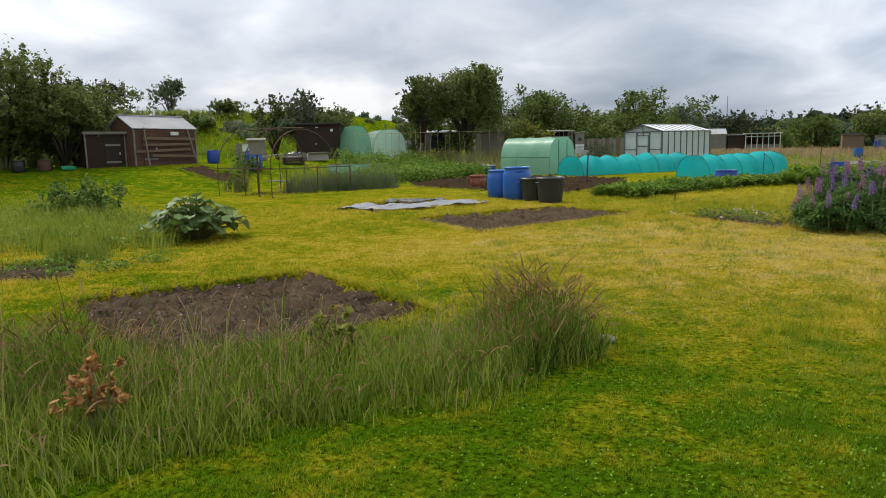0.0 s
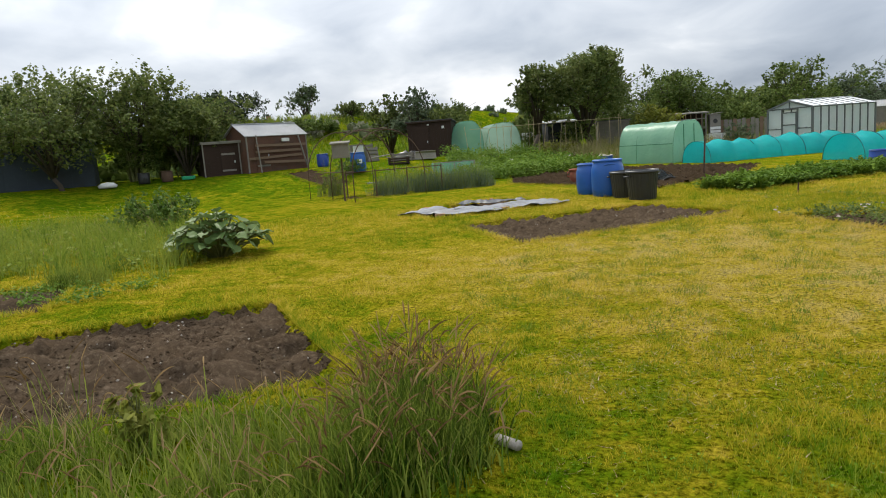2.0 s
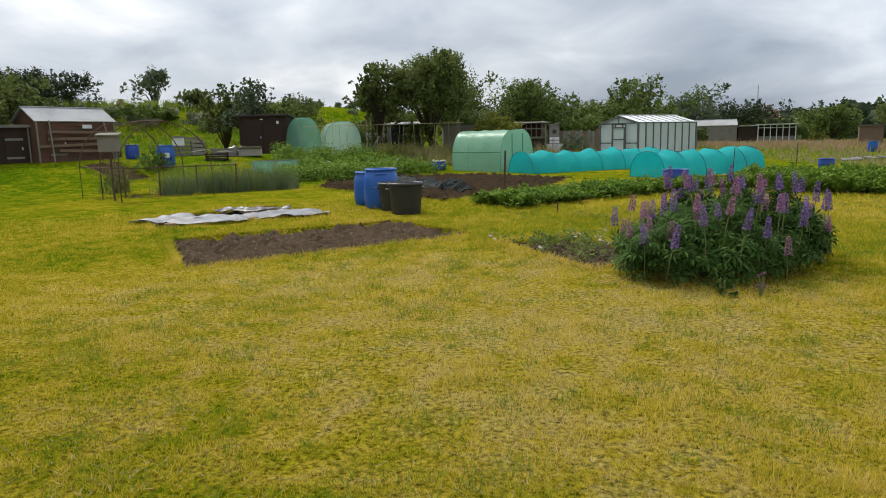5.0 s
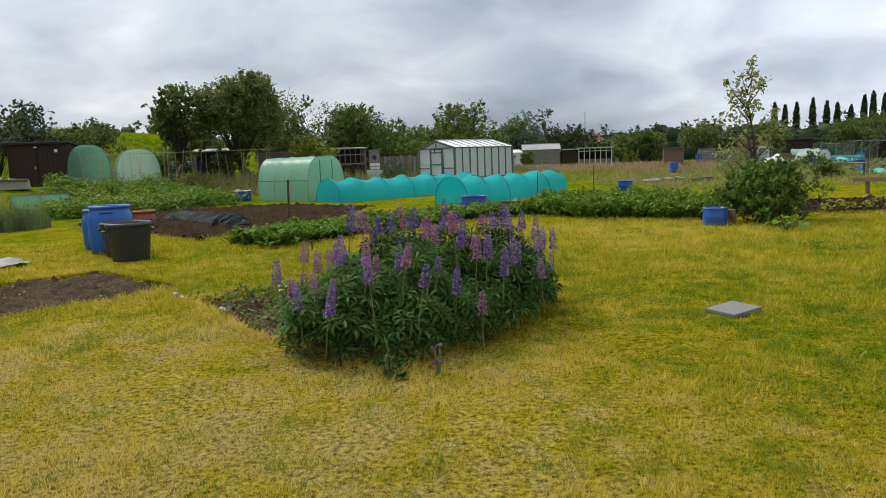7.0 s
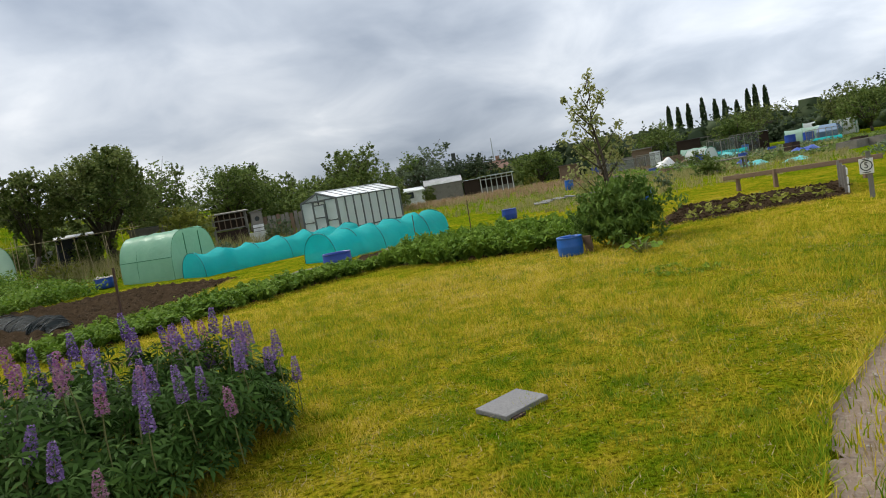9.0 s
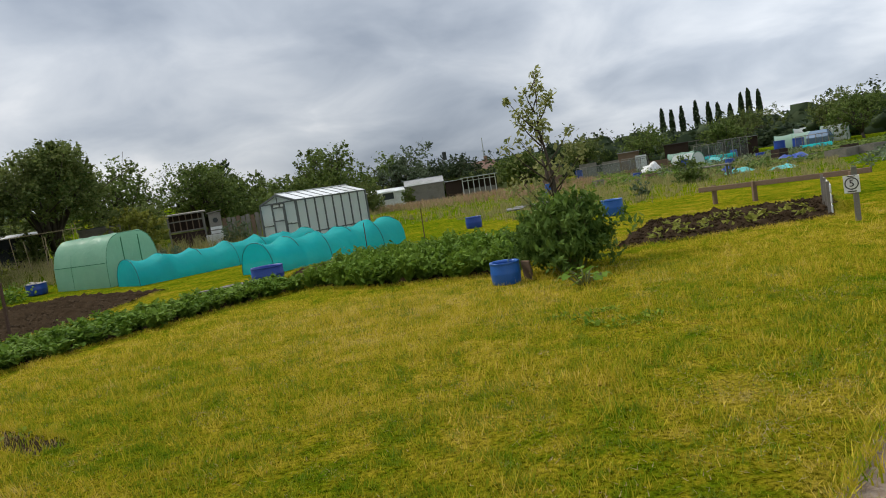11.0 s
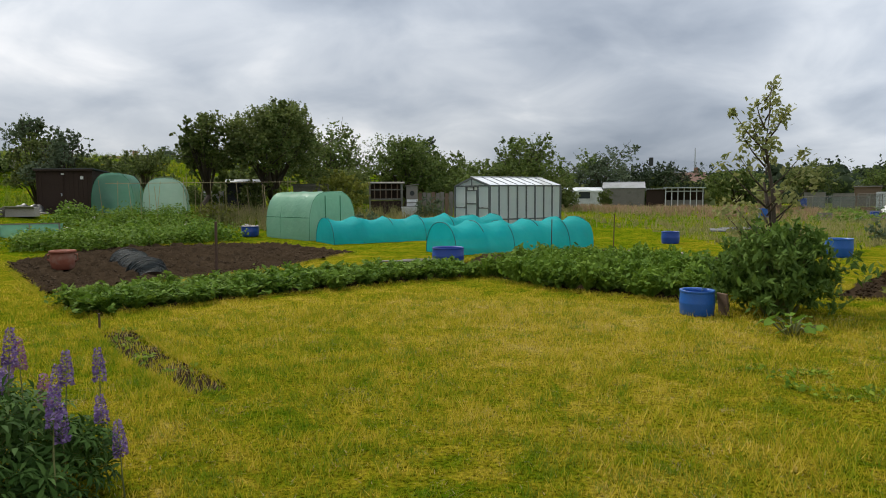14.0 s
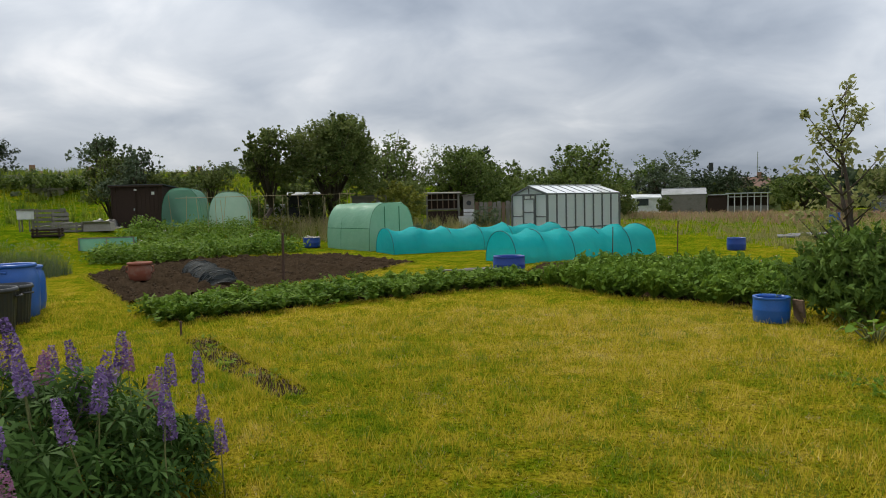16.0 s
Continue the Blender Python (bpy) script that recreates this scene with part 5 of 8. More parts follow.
def dustbin(m, label, h=0.66, r=0.36):
    ob = thing("dustbin", label, "bin", m, "black bins")
    part("body", MB().lathe([(0, 0), (r * 0.80, 0), (r * 0.82, 0.015), (r * 0.96, h * 0.86), (r * 0.96, h * 0.9)], 60, 0.012, 30), BLACK, ob)
    part("rim", MB().lathe([(r * 0.955, h * 0.89), (r * 1.04, h * 0.9), (r * 1.05, h * 0.95), (r * 1.01, h), (r * 0.95, h), (r * 0.93, h * 0.9)], 40), BLACK, ob, smooth=True)
    part("inside", MB().lathe([(r * 0.93, h * 0.92), (r * 0.78, 0.02), (0, 0.02)], 30), BLACK, ob, smooth=True)
    for k in (-1, 1):
        part("handle", MB().tube([(k * r * 0.95, -0.09, h * 0.8), (k * r * 1.14, -0.07, h * 0.8), (k * r * 1.14, 0.07, h * 0.8), (k * r * 0.95, 0.09, h * 0.8)], 0.016, 8), BLACK, ob, smooth=True)


dustbin(pose(-9.42, 8.62, 0, 0, 0, 40), "black ribbed plastic dustbin without a lid", 0.66, 0.36)
dustbin(pose(-9.92, 9.30, 0, 0, 0, 10), "black plastic dustbin beside the blue barrels", 0.62)
drum("cut_blue_tub", pose(1.42, 11.55, 0, 0, 0, 0), 0.24, 0.36, BLUE, "blue plastic half barrel beside the bush", False, "cut tubs", True)
drum("cut_blue_tub", pose(-3.65, 17.9, 0, 0, 0, 0), 0.40, 0.42, BLUE_DARK, "dark blue half barrel by the potato row", False, "cut tubs", True)
drum("cut_blue_tub", pose(2.45, 25.8, 0, 0, 0, 30), 0.30, 0.42, BLUE_DARK, "dark blue half barrel on the far grass", False, "cut tubs", True)
drum("cut_blue_tub", pose(6.3, 21.3, 0, 0, 0, 0), 0.34, 0.50, BLUE, "pale blue half barrel behind the bush", False, "cut tubs", True)
drum("cut_blue_tub", pose(-14.2, 27.0, gz(-14.2, 27.0), 0, 0, 0), 0.36, 0.42, BLUE_DARK, "blue tub filled with pale rubble beside the polytunnel", False, "cut tubs", True)
drum("blue_barrel", pose(-23.88, 19.4, gz(-23.88, 19.4), 0, 0, 100), 0.36, 0.92, BLUE, "blue barrel with a white label by the old shed", True, "water barrels")
drum("blue_barrel", pose(-27.2, 21.3, gz(-27.2, 21.3), 0, 0, 100), 0.30, 0.65, BLUE_DARK, "dark blue barrel at the shed corner", True, "water barrels")
wl = thing("barrel_label", "white paper label on a blue barrel", "label", pose(-23.88, 19.4, gz(-23.88, 19.4) + 0.5, 0, 0, 45))
part("paper", MB().box((0, -0.364, 0), (0.22, 0.006, 0.2)), WHITE, wl)
board = thing("brown_board", "rough brown board leaning on the blue tub", "board", pose(1.80, 11.62, 0.0, 0, -8, 30))
part("plank", MB().box((0, 0, 0.15), (0.035, 0.2, 0.32)), BROWNWOOD, board, bevel=0.006)
pot = thing("clay_pot", "large terracotta chimney pot lying in the soil plot", "pot", pose(-12.55, 15.1, 0.0, 0, 0, 20))
part("body", MB().lathe([(0, 0.0), (0.22, 0.0), (0.25, 0.05), (0.29, 0.22), (0.27, 0.36), (0.25, 0.40)], 24), TERRACOTTA, pot, smooth=True)
part("rim", MB().lathe([(0.25, 0.39), (0.30, 0.41), (0.30, 0.46), (0.25, 0.47), (0.22, 0.42), (0.20, 0.1), (0, 0.08)], 24), TERRACOTTA, pot, smooth=True)
for k in (-1, 1):
    part("handle", MB().tube([(k * 0.26, 0, 0.18), (k * 0.35, 0, 0.24), (k * 0.33, 0, 0.36), (k * 0.25, 0, 0.38)], 0.022, 8), TERRACOTTA, pot, smooth=True)
slab = thing("paving_slab", "grey concrete slab lying on the worn grass", "slab", pose(-0.93, 3.85, -0.015, 2, -1, 38))
part("stone", MB().box((0, 0, 0.04), (0.44, 0.31, 0.04)), STONE, slab, bevel=0.008)
part("packing_wood", MB().box((-0.12, -0.16, 0.015), (0.12, 0.06, 0.04)), DARKWOOD, slab)
stake = thing("dark_post", "thin dark wooden post in the soil plot", "post", pose(-8.68, 15.5, -0.05, 1, 2, 0))
part("shaft", MB().box((0, 0, 0.55), (0.055, 0.055, 1.3), top=0.9), RUST, stake, bevel=0.006)


def crumpled(name, m, pts, width, mat, label, seed, category="sheet", amp=0.05):
    """A creased sheet that lies along a line on the ground."""
    rng = np.random.default_rng(seed)
    nx, ny = 60, 26
    P = np.array(pts, float)
    s = np.linspace(0, len(P) - 1.001, nx)
    i = s.astype(int)
    line = P[i] * (1 - (s - i))[:, None] + P[i + 1] * (s - i)[:, None]
    d = np.gradient(line, axis=0)
    nrm = np.stack([-d[:, 1], d[:, 0]], 1) / np.linalg.norm(d, axis=1)[:, None]
    u = np.linspace(-1, 1, ny)
    wob = width * (1 + 0.25 * np.sin(s * 5 + seed))
    X = line[:, None, :] + nrm[:, None, :] * (u[None, :] * wob[:, None] / 2)[..., None]
    ph = rng.uniform(0, 6, 8)
    Z = sum(np.abs(np.sin((X[..., 0] * math.cos(p) + X[..., 1] * math.sin(p)) * (4 + 2 * k) + p)) / (1 + 0.6 * k) for k, p in enumerate(ph)) / 3
    Z = amp * Z + rng.normal(0, 0.004, Z.shape)
    v = np.concatenate([X, Z[..., None]], -1).reshape(-1, 3)
    idx = np.arange(nx * ny).reshape(nx, ny)
    f = np.stack([idx[:-1, :-1], idx[1:, :-1], idx[1:, 1:], idx[:-1, 1:]], -1).reshape(-1, 4)
    ob = array_mesh(name, v, f, mat)
    ob.matrix_world = m
    sol = ob.modifiers.new("thickness", "SOLIDIFY")
    sol.thickness = 0.004
    return tagged(ob, label, category)


crumpled("plastic_sheet", pose(0, 0, -0.03), [(-14.3, 7.0), (-13.2, 6.6), (-12.2, 7.6), (-11.4, 8.6)], 1.1, SHEET, "crumpled silver-grey plastic sheet on the soil bed", 1, amp=0.13)
crumpled("plastic_sheet", pose(0, 0, -0.02), [(-13.9, 8.6), (-13.1, 8.7), (-12.4, 9.1)], 0.7, BLACK, "crumpled black plastic sheet on the soil bed", 2, amp=0.13)
for j, (bx, by) in enumerate([(-14.2, 6.9), (-13.3, 6.1), (-12.2, 7.2), (-13.4, 9.4), (-14.4, 7.6)]):
    bk = thing("brick", "loose red brick holding down the sheet", "brick", pose(bx, by, -0.01, 0, 0, 37 * j), "loose bricks")
    part("block", MB().box((0, 0, 0.04), (0.215, 0.10, 0.065)), BRICK, bk, bevel=0.006)


def stones(name, poly, n, smin, smax, mat, label, seed, dz=-0.045):
    rng = np.random.default_rng(seed)
    xy = scatter(poly, n, rng)
    pv, pf = [], []
    for x, y in xy:
        s = rng.uniform(smin, smax)
        c = np.array([x, y, gz(x, y) + dz + s * 0.25])
        o = np.array([(1, 0, 0), (-1, 0, 0), (0, 1, 0), (0, -1, 0), (0, 0, 0.7), (0, 0, -0.7)]) * s * rng.uniform(0.6, 1.2, (6, 1)) / 2
        k = len(pv) * 6
        pv.append(c + o)
        pf += [(k, k + 2, k + 4), (k + 2, k + 1, k + 4), (k + 1, k + 3, k + 4), (k + 3, k, k + 4), (k + 2, k, k + 5), (k + 1, k + 2, k + 5), (k + 3, k + 1, k + 5), (k, k + 3, k + 5)]
    tagged(array_mesh(name, np.concatenate(pv), np.array(pf), mat), label, "stones", kind="stuff")


stones("soil_stones", BED_START, 90, 0.012, 0.035, PALESTONE, "small pale stones in the soil", 1)
stones("bed_clods", BED_START, 1300, 0.012, 0.04, SOIL, "broken clods in the dug bed", 12)
stones("bed_clods", BED_MIDDLE, 800, 0.012, 0.04, SOIL, "broken clods in the raked bed", 13)
stones("bed_stones", BED_MIDDLE, 60, 0.015, 0.04, PALESTONE, "small pale stones in the soil", 4)
stones("plot_clods_far", BED_RIGHT, 1500, 0.03, 0.11, DARKSOIL, "dark clods of dug soil", 6, 0.0)
stones("plot_clods", PLOT_POLE, 2600, 0.03, 0.085, SOIL, "broken clods on the dug plot", 11, 0.0)
stones("track_stones", [(-2.3, -1.9), (0.8, 2.85), (2.4, 4.4), (6, 7.6), (7.5, 6), (1.5, -1)], 900, 0.01, 0.03, PALESTONE, "loose grit on the track", 7, -0.03)
stones("strip_rubble", [(-2.4, 20.6), (2.9, 20.2), (3.4, 20.9), (-0.2, 22.8)], 26, 0.08, 0.22, PALESTONE, "pale stones along the soil strip", 8, 0.0)
stones("tub_rubble", [(-14.5, 26.8), (-13.9, 26.8), (-13.9, 27.2), (-14.5, 27.2)], 30, 0.1, 0.25, PALESTONE, "pale rubble heaped in the tub", 9, 0.36)
stones("bed_lupin_clods", BED_LUPIN, 160, 0.02, 0.07, SOIL, "broken soil in the flower bed", 10)


# ---- tunnels and greenhouse ----
def arch(w, h, n=14, square=0.0):
    """An arch profile across x; square: how upright its sides are."""
    pts = []
    for i in range(n + 1):
        a = math.pi * i / n
        c, s = math.cos(a), math.sin(a)
        e = 1 - square * 0.55
        pts.append((-w / 2 * math.copysign(abs(c) ** e, c), h * s ** e))
    return pts


def hoop_tunnel(name, m, w, h, stations, film, hoop_mat, label, category, sag=0.1, square=0.0, ends=(True, True), hoop_r=0.012, seams=(), crumple=0.012, low_end=1.0):
    """Film over hoops along y: stations are the hoops' places; between them the film sags."""
    ob = thing(name, label, category, m)
    rows, rj = [], random.Random(len(label))
    jit = {y: 1 + (rj.uniform(-0.07, 0.07) * (crumple / 0.012 if sag > 0.2 else 1) if sag > 0.08 else 0) for y in stations}
    jit[stations[0]] *= low_end
    for a, b in zip(stations, stations[1:]):
        for k in range(5):
            g = k / 5
            rows.append((a + (b - a) * g, (jit[a] * (1 - g) + jit[b] * g) * (1 - sag * math.sin(math.pi * g))))
    rows.append((stations[-1], jit[stations[-1]]))
    prof = arch(w, h, 16, square)
    mb = MB()
    for y, s in rows:
        for px, pz in prof:
            jig = crumple * (math.sin(9 * y + 5 * px) + 0.5 * math.sin(23 * y - 11 * px)) * min(1, pz * 3)
            mb.v.append((px * (0.5 + 0.5 * s) + jig, y, pz * s + jig))
    k = len(prof)
    for i in range(len(rows) - 1):
        for j in range(k - 1):
            mb.f.append((i * k + j, i * k + j + 1, (i + 1) * k + j + 1, (i + 1) * k + j))
    part("cover", mb, film, ob, smooth=True)
    for e, y in zip(ends, (stations[0], stations[-1])):
        if e:
            mb = MB()
            mb.v = [(px * (0.5 + 0.5 * jit[y]), y, pz * jit[y]) for px, pz in prof]
            mb.f = [tuple(range(k))]
            part("end_panel", mb, film, ob)
    for y in stations:
        part("hoop", MB().tube([(px * 0.992 * (0.5 + 0.5 * jit[y]), y, pz * 0.992 * jit[y]) for px, pz in prof], hoop_r, 6), hoop_mat, ob, smooth=True)
    for x0, y0, x1, y1, z0, z1 in seams:
        part("seam", MB().beam((x0, y0, z0), (x1, y1, z1), 0.025), hoop_mat, ob)
    return ob


def heading(ax, ay, bx, by):
    """The turn that lays local y along the line from a to b."""
    return math.degrees(math.atan2(by - ay, bx - ax)) - 90


TEAL_RIB = worn("teal_hoops", (0.008, 0.10, 0.095), (0.012, 0.14, 0.13), 4, 0.5)
GREEN_SEAM = worn("green_seams", (0.03, 0.16, 0.08), (0.05, 0.22, 0.12), 4, 0.5)
mt = pose(-10.2, 26.3, gz(-11.5, 26.8) - 0.12, 0, 0, heading(-10.2, 26.3, -12.9, 28.1))
hoop_tunnel("polytunnel", mt, 2.2, 2.02, [0, 1.1, 2.2, 3.3], GREENFILM, GREEN_SEAM, "pale green film polytunnel standing at the plot's end", "polytunnel", 0.012, 0.75, hoop_r=0.008, crumple=0.02,
            seams=[(-0.35, -0.02, -0.35, -0.02, 0.0, 1.85), (0.35, -0.02, 0.35, -0.02, 0.0, 1.85), (-1.115, 0.0, -1.115, 3.3, 1.0, 1.0)])
mB = pose(-4.5, 20.7, 0, 0, 0, heading(-4.5, 20.7, -0.8, 24.4))
hoop_tunnel("netting_tunnel", mB, 1.75, 0.98, [0, 1.05, 2.1, 3.2, 4.3, 5.3], TEAL, TEAL_RIB, "low turquoise netting tunnel over crops", "net tunnel", 0.15, 0.2, crumple=0.03)
mA = pose(-9.7, 24.3, 0.0, 0, 0, heading(-9.7, 24.3, -3.6, 30.0))
hoop_tunnel("netting_tunnel", mA, 1.9, 0.92, [0, 1.15, 2.4, 3.7, 5.0, 6.2, 7.4], TEAL, TEAL_RIB, "longer low turquoise netting tunnel by the polytunnel", "net tunnel", 0.16, 0.2, crumple=0.035)
mK = pose(-9.55, 14.4, -0.05, 0, 0, heading(-9.55, 14.4, -12.6, 17.4))
hoop_tunnel("black_net_tunnel", mK, 0.80, 0.32, [0, 0.3, 0.7, 1.0, 1.5, 2.3, 2.9, 4.1, 5.0], gauze("black_netting", (0.015, 0.022, 0.022), (0.03, 0.04, 0.04), 0.16, 0.75), BLACK, "collapsed low black netting tunnel on the soil", "net tunnel", 0.3, 0.0, ends=(False, False), hoop_r=0.012, crumple=0.05, low_end=0.35)
mg = pose(-22.6, 29.2, gz(-22.6, 29.2), 0, 0, heading(-22.6, 29.2, -23.8, 31.4))
hoop_tunnel("green_polytunnel", mg, 1.9, 1.95, [0, 1, 2, 3], GREENNET, GREEN_SEAM, "dark green net-covered small polytunnel", "polytunnel", 0.02, 0.6)
mp = pose(-21.0, 30.9, gz(-21, 30.9), 0, 0, heading(-21.0, 30.9, -22.6, 33.5))
hoop_tunnel("film_polytunnel", mp, 2.1, 1.8, [0, 1.2, 2.4, 3.6], PALEFILM, GREEN_SEAM, "pale translucent film polytunnel behind canes", "polytunnel", 0.02, 0.6)


def greenhouse():
    lx, w = 4.34, 2.83
    z0 = gz(-4.9, 32.2) - 0.05
    ob = thing("greenhouse", "white clouded-panel greenhouse with grey timber frame", "greenhouse", pose(-4.89, 32.16, z0, 0, 0, 45.6))
    # local x runs along the long side, y across the gable end, which stands at x = 0
    eave, ridge = 2.14 - z0, 2.52 - z0
    t = 0.09

    def bar(a, b, k=t):
        part("frame_bar", MB().beam(a, b, k, k), FRAMEWOOD, ob)

    n = 8
    for y in (0, w):
        for i in range(n + 1):
            x = lx * i / n
            bar((x, y, 0), (x, y, eave), t if i in (0, n) else 0.07)
        for z in (0.04, 0.62, eave):
            bar((0, y, z), (lx, y, z), 0.06)
        for i in range(n):
            for za, zb in ((0.07, 0.59), (0.65, eave - 0.03)):
                part("pane", MB().box((lx * (i + 0.5) / n, y, (za + zb) / 2), (lx / n - 0.05, 0.012, zb - za)), PANE, ob)
    for x in (0, lx):
        bar((x, 0, eave), (x, w / 2, ridge)), bar((x, w, eave), (x, w / 2, ridge)), bar((x, 0, eave), (x, w, eave), 0.06)
        bar((x, w / 2, eave), (x, w / 2, ridge), 0.05)
        for y in (0.9, w - 0.95):
            bar((x, y, 0), (x, y, eave), 0.08)
        for y0, y1 in ((0.03, 0.86), (w - 0.91, w - 0.03)):
            bar((x, y0, 1.15), (x, y1, 1.15), 0.05), bar((x, y0, 0.04), (x, y1, 0.04), 0.06)
            part("pane", MB().box((x, (y0 + y1) / 2, 0.59), (0.012, y1 - y0 - 0.02, 1.06)), PANE, ob)
            part("pane", MB().box((x, (y0 + y1) / 2, (1.18 + eave) / 2), (0.012, y1 - y0 - 0.02, eave - 1.22)), PANE, ob)
        g = MB()
        g.v = [(x, 0.06, eave + 0.03), (x, w / 2 - 0.03, eave + 0.03), (x, w / 2 - 0.03, ridge - 0.04), (x, w / 2 + 0.03, eave + 0.03), (x, w - 0.06, eave + 0.03), (x, w / 2 + 0.03, ridge - 0.04)]
        g.f = [(0, 1, 2), (3, 4, 5)]
        part("gable_pane", g, PANE, ob)
    door = part("door", MB().beam((-0.03, 0.96, 0.05), (-0.03, 0.96, 1.98), 0.06).beam((-0.03, w - 1.01, 0.05), (-0.03, w - 1.01, 1.98), 0.06).beam((-0.03, 0.96, 0.75), (-0.03, w - 1.01, 0.75), 0.09).beam((-0.03, 0.96, 1.35), (-0.03, w - 1.01, 1.35), 0.06).beam((-0.03, 0.96, 1.98), (-0.03, w - 1.01, 1.98), 0.06).beam((-0.03, 0.96, 0.08), (-0.03, w - 1.01, 0.08), 0.06), FRAMEWOOD, ob)
    for za, zb in ((0.12, 0.70), (0.80, 1.32), (1.39, 1.94)):
        part("door_pane", MB().box((-0.03, w / 2 - 0.025, (za + zb) / 2), (0.012, w - 2.05, zb - za)), PANE, door)
    slope = math.hypot(w / 2, ridge - eave)
    ang = math.atan2(ridge - eave, w / 2)
    for s in (0, 1):
        for i in range(n):
            m = Matrix.Rotation(ang if s == 0 else -ang, 3, "X")
            yc = w / 4 if s == 0 else 3 * w / 4
            part("roof_sheet", MB().box((lx * (i + 0.5) / n, yc, (eave + ridge) / 2 + 0.045), (lx / n - 0.02, slope + 0.08, 0.012), m), PALEROOF, ob)
            if i:
                part("glazing_bar", MB().beam((lx * i / n, 0 if s == 0 else w, eave + 0.06), (lx * i / n, w / 2, ridge + 0.06), 0.03), FRAMEWOOD, ob)
    part("ridge_cap", MB().beam((-0.05, w / 2, ridge + 0.07), (lx + 0.05, w / 2, ridge + 0.07), 0.10, 0.03), WHITE, ob)
    part("earth_floor", MB().box((lx / 2, w / 2, -0.02), (lx, w, 0.04)), DARKSOIL, ob)
    for x in (0.9, 2.2, 3.4):
        part("staging_leg", MB().box((x, w * 0.75, 0.4), (0.05, 0.05, 0.8)), GREYWOOD, ob)
    part("staging", MB().box((lx / 2, w * 0.78, 0.82), (lx - 0.4, 0.6, 0.04)), GREYWOOD, ob)


greenhouse()


# ---- sheds ----
def shed(name, m, w, d, h, wall, roof, label, planks=9, pitch=0.25, style="pent", vertical=False, window=None, door=None, trim=None, group=""):
    """A boarded shed, its front on local y = 0 facing -y. Each board is a piece of its own."""
    ob = thing(name, label, "shed", m, group)
    hf, hb = (h, h - pitch) if style == "pent" else (h, h)
    if style == "lean":
        hf, hb = h - pitch, h
    body = MB()
    body.add([(-w / 2, 0.03, 0), (w / 2, 0.03, 0), (w / 2, d, 0), (-w / 2, d, 0), (-w / 2, 0.03, hf - 0.02), (w / 2, 0.03, hf - 0.02), (w / 2, d, hb - 0.02), (-w / 2, d, hb - 0.02)],
             [(3, 2, 1, 0), (0, 1, 5, 4), (1, 2, 6, 5), (2, 3, 7, 6), (3, 0, 4, 7), (4, 5, 6, 7)])
    part("body", body, wall, ob)
    for i in range(planks):
        if vertical:
            x = -w / 2 + w * (i + 0.5) / planks
            part("board", MB().box((x, 0.012, hf / 2 - 0.02), (w / planks - 0.012, 0.03, hf - 0.04)), wall, ob)
        else:
            z = hf * (i + 0.5) / planks
            part("board", MB().box((0, 0.012, z), (w - 0.02, 0.03, hf / planks - 0.012), Matrix.Rotation(0.05, 3, "X")), wall, ob)
    for sgn in (-1, 1):
        for i in range(6):
            y = d * (i + 0.5) / 6
            zz = hf + (hb - hf) * y / d
            part("side_board", MB().box((sgn * (w / 2 + 0.008), y, zz / 2 - 0.03), (0.02, d / 6 - 0.015, zz - 0.06)), wall, ob)
        part("corner_post", MB().box((sgn * w / 2, 0.0, hf / 2), (0.06, 0.06, hf)), trim or wall, ob)
    if style == "gable":
        g = MB()
        g.v = [(-w / 2, 0.02, h - 0.02), (w / 2, 0.02, h - 0.02), (0, 0.02, h + pitch), (-w / 2, d - 0.02, h - 0.02), (w / 2, d - 0.02, h - 0.02), (0, d - 0.02, h + pitch)]
        g.f = [(0, 1, 2), (5, 4, 3), (0, 2, 5, 3), (1, 4, 5, 2)]
        part("gable", g, wall, ob)
        sl = math.hypot(w / 2, pitch)
        for sgn in (-1, 1):
            part("roof", MB().box((sgn * w / 4, d / 2, h + pitch / 2 + 0.03), (sl + 0.16, d + 0.24, 0.035), Matrix.Rotation(sgn * math.atan2(pitch, w / 2), 3, "Y")), roof, ob)
    elif style == "ridge":
        g = MB()
        g.v = [(-w / 2, 0.02, h - 0.02), (-w / 2, d - 0.02, h - 0.02), (-w / 2, d * 0.5, h + pitch), (w / 2, 0.02, h - 0.02), (w / 2, d - 0.02, h - 0.02), (w / 2, d * 0.5, h + pitch)]
        g.f = [(2, 1, 0), (3, 4, 5), (0, 3, 5, 2), (1, 2, 5, 4)]
        part("gable", g, wall, ob)
        sl = math.hypot(d / 2, pitch)
        for sgn in (-1, 1):
            part("roof", MB().box((0, d / 2 + sgn * d / 4, h + pitch / 2 + 0.03), (w + 0.2, sl + 0.14, 0.035), Matrix.Rotation(-sgn * math.atan2(pitch, d / 2), 3, "X")), roof, ob)
    else:
        ang = math.atan2(hb - hf, d)
        part("roof", MB().box((0, d / 2, (hf + hb) / 2 + 0.02), (w + 0.2, d / math.cos(ang) + 0.25, 0.045), Matrix.Rotation(ang, 3, "X")), roof, ob)
        part("fascia", MB().box((0, -0.11, hf - 0.03 - 0.11 * math.tan(ang)), (w + 0.2, 0.02, 0.10)), trim or wall, ob)
    if window:
        x, z, ww, wh = window
        win = part("window", MB().box((x, -0.02, z), (ww, 0.02, wh)), GLASS, ob)
        fr = MB()
        for sgn in (-1, 1):
            fr.box((x + sgn * ww / 2, -0.03, z), (0.06, 0.04, wh + 0.06)).box((x, -0.03, z + sgn * wh / 2), (ww + 0.06, 0.04, 0.06))
        part("window_frame", fr, WHITE, win, "white painted window frame")
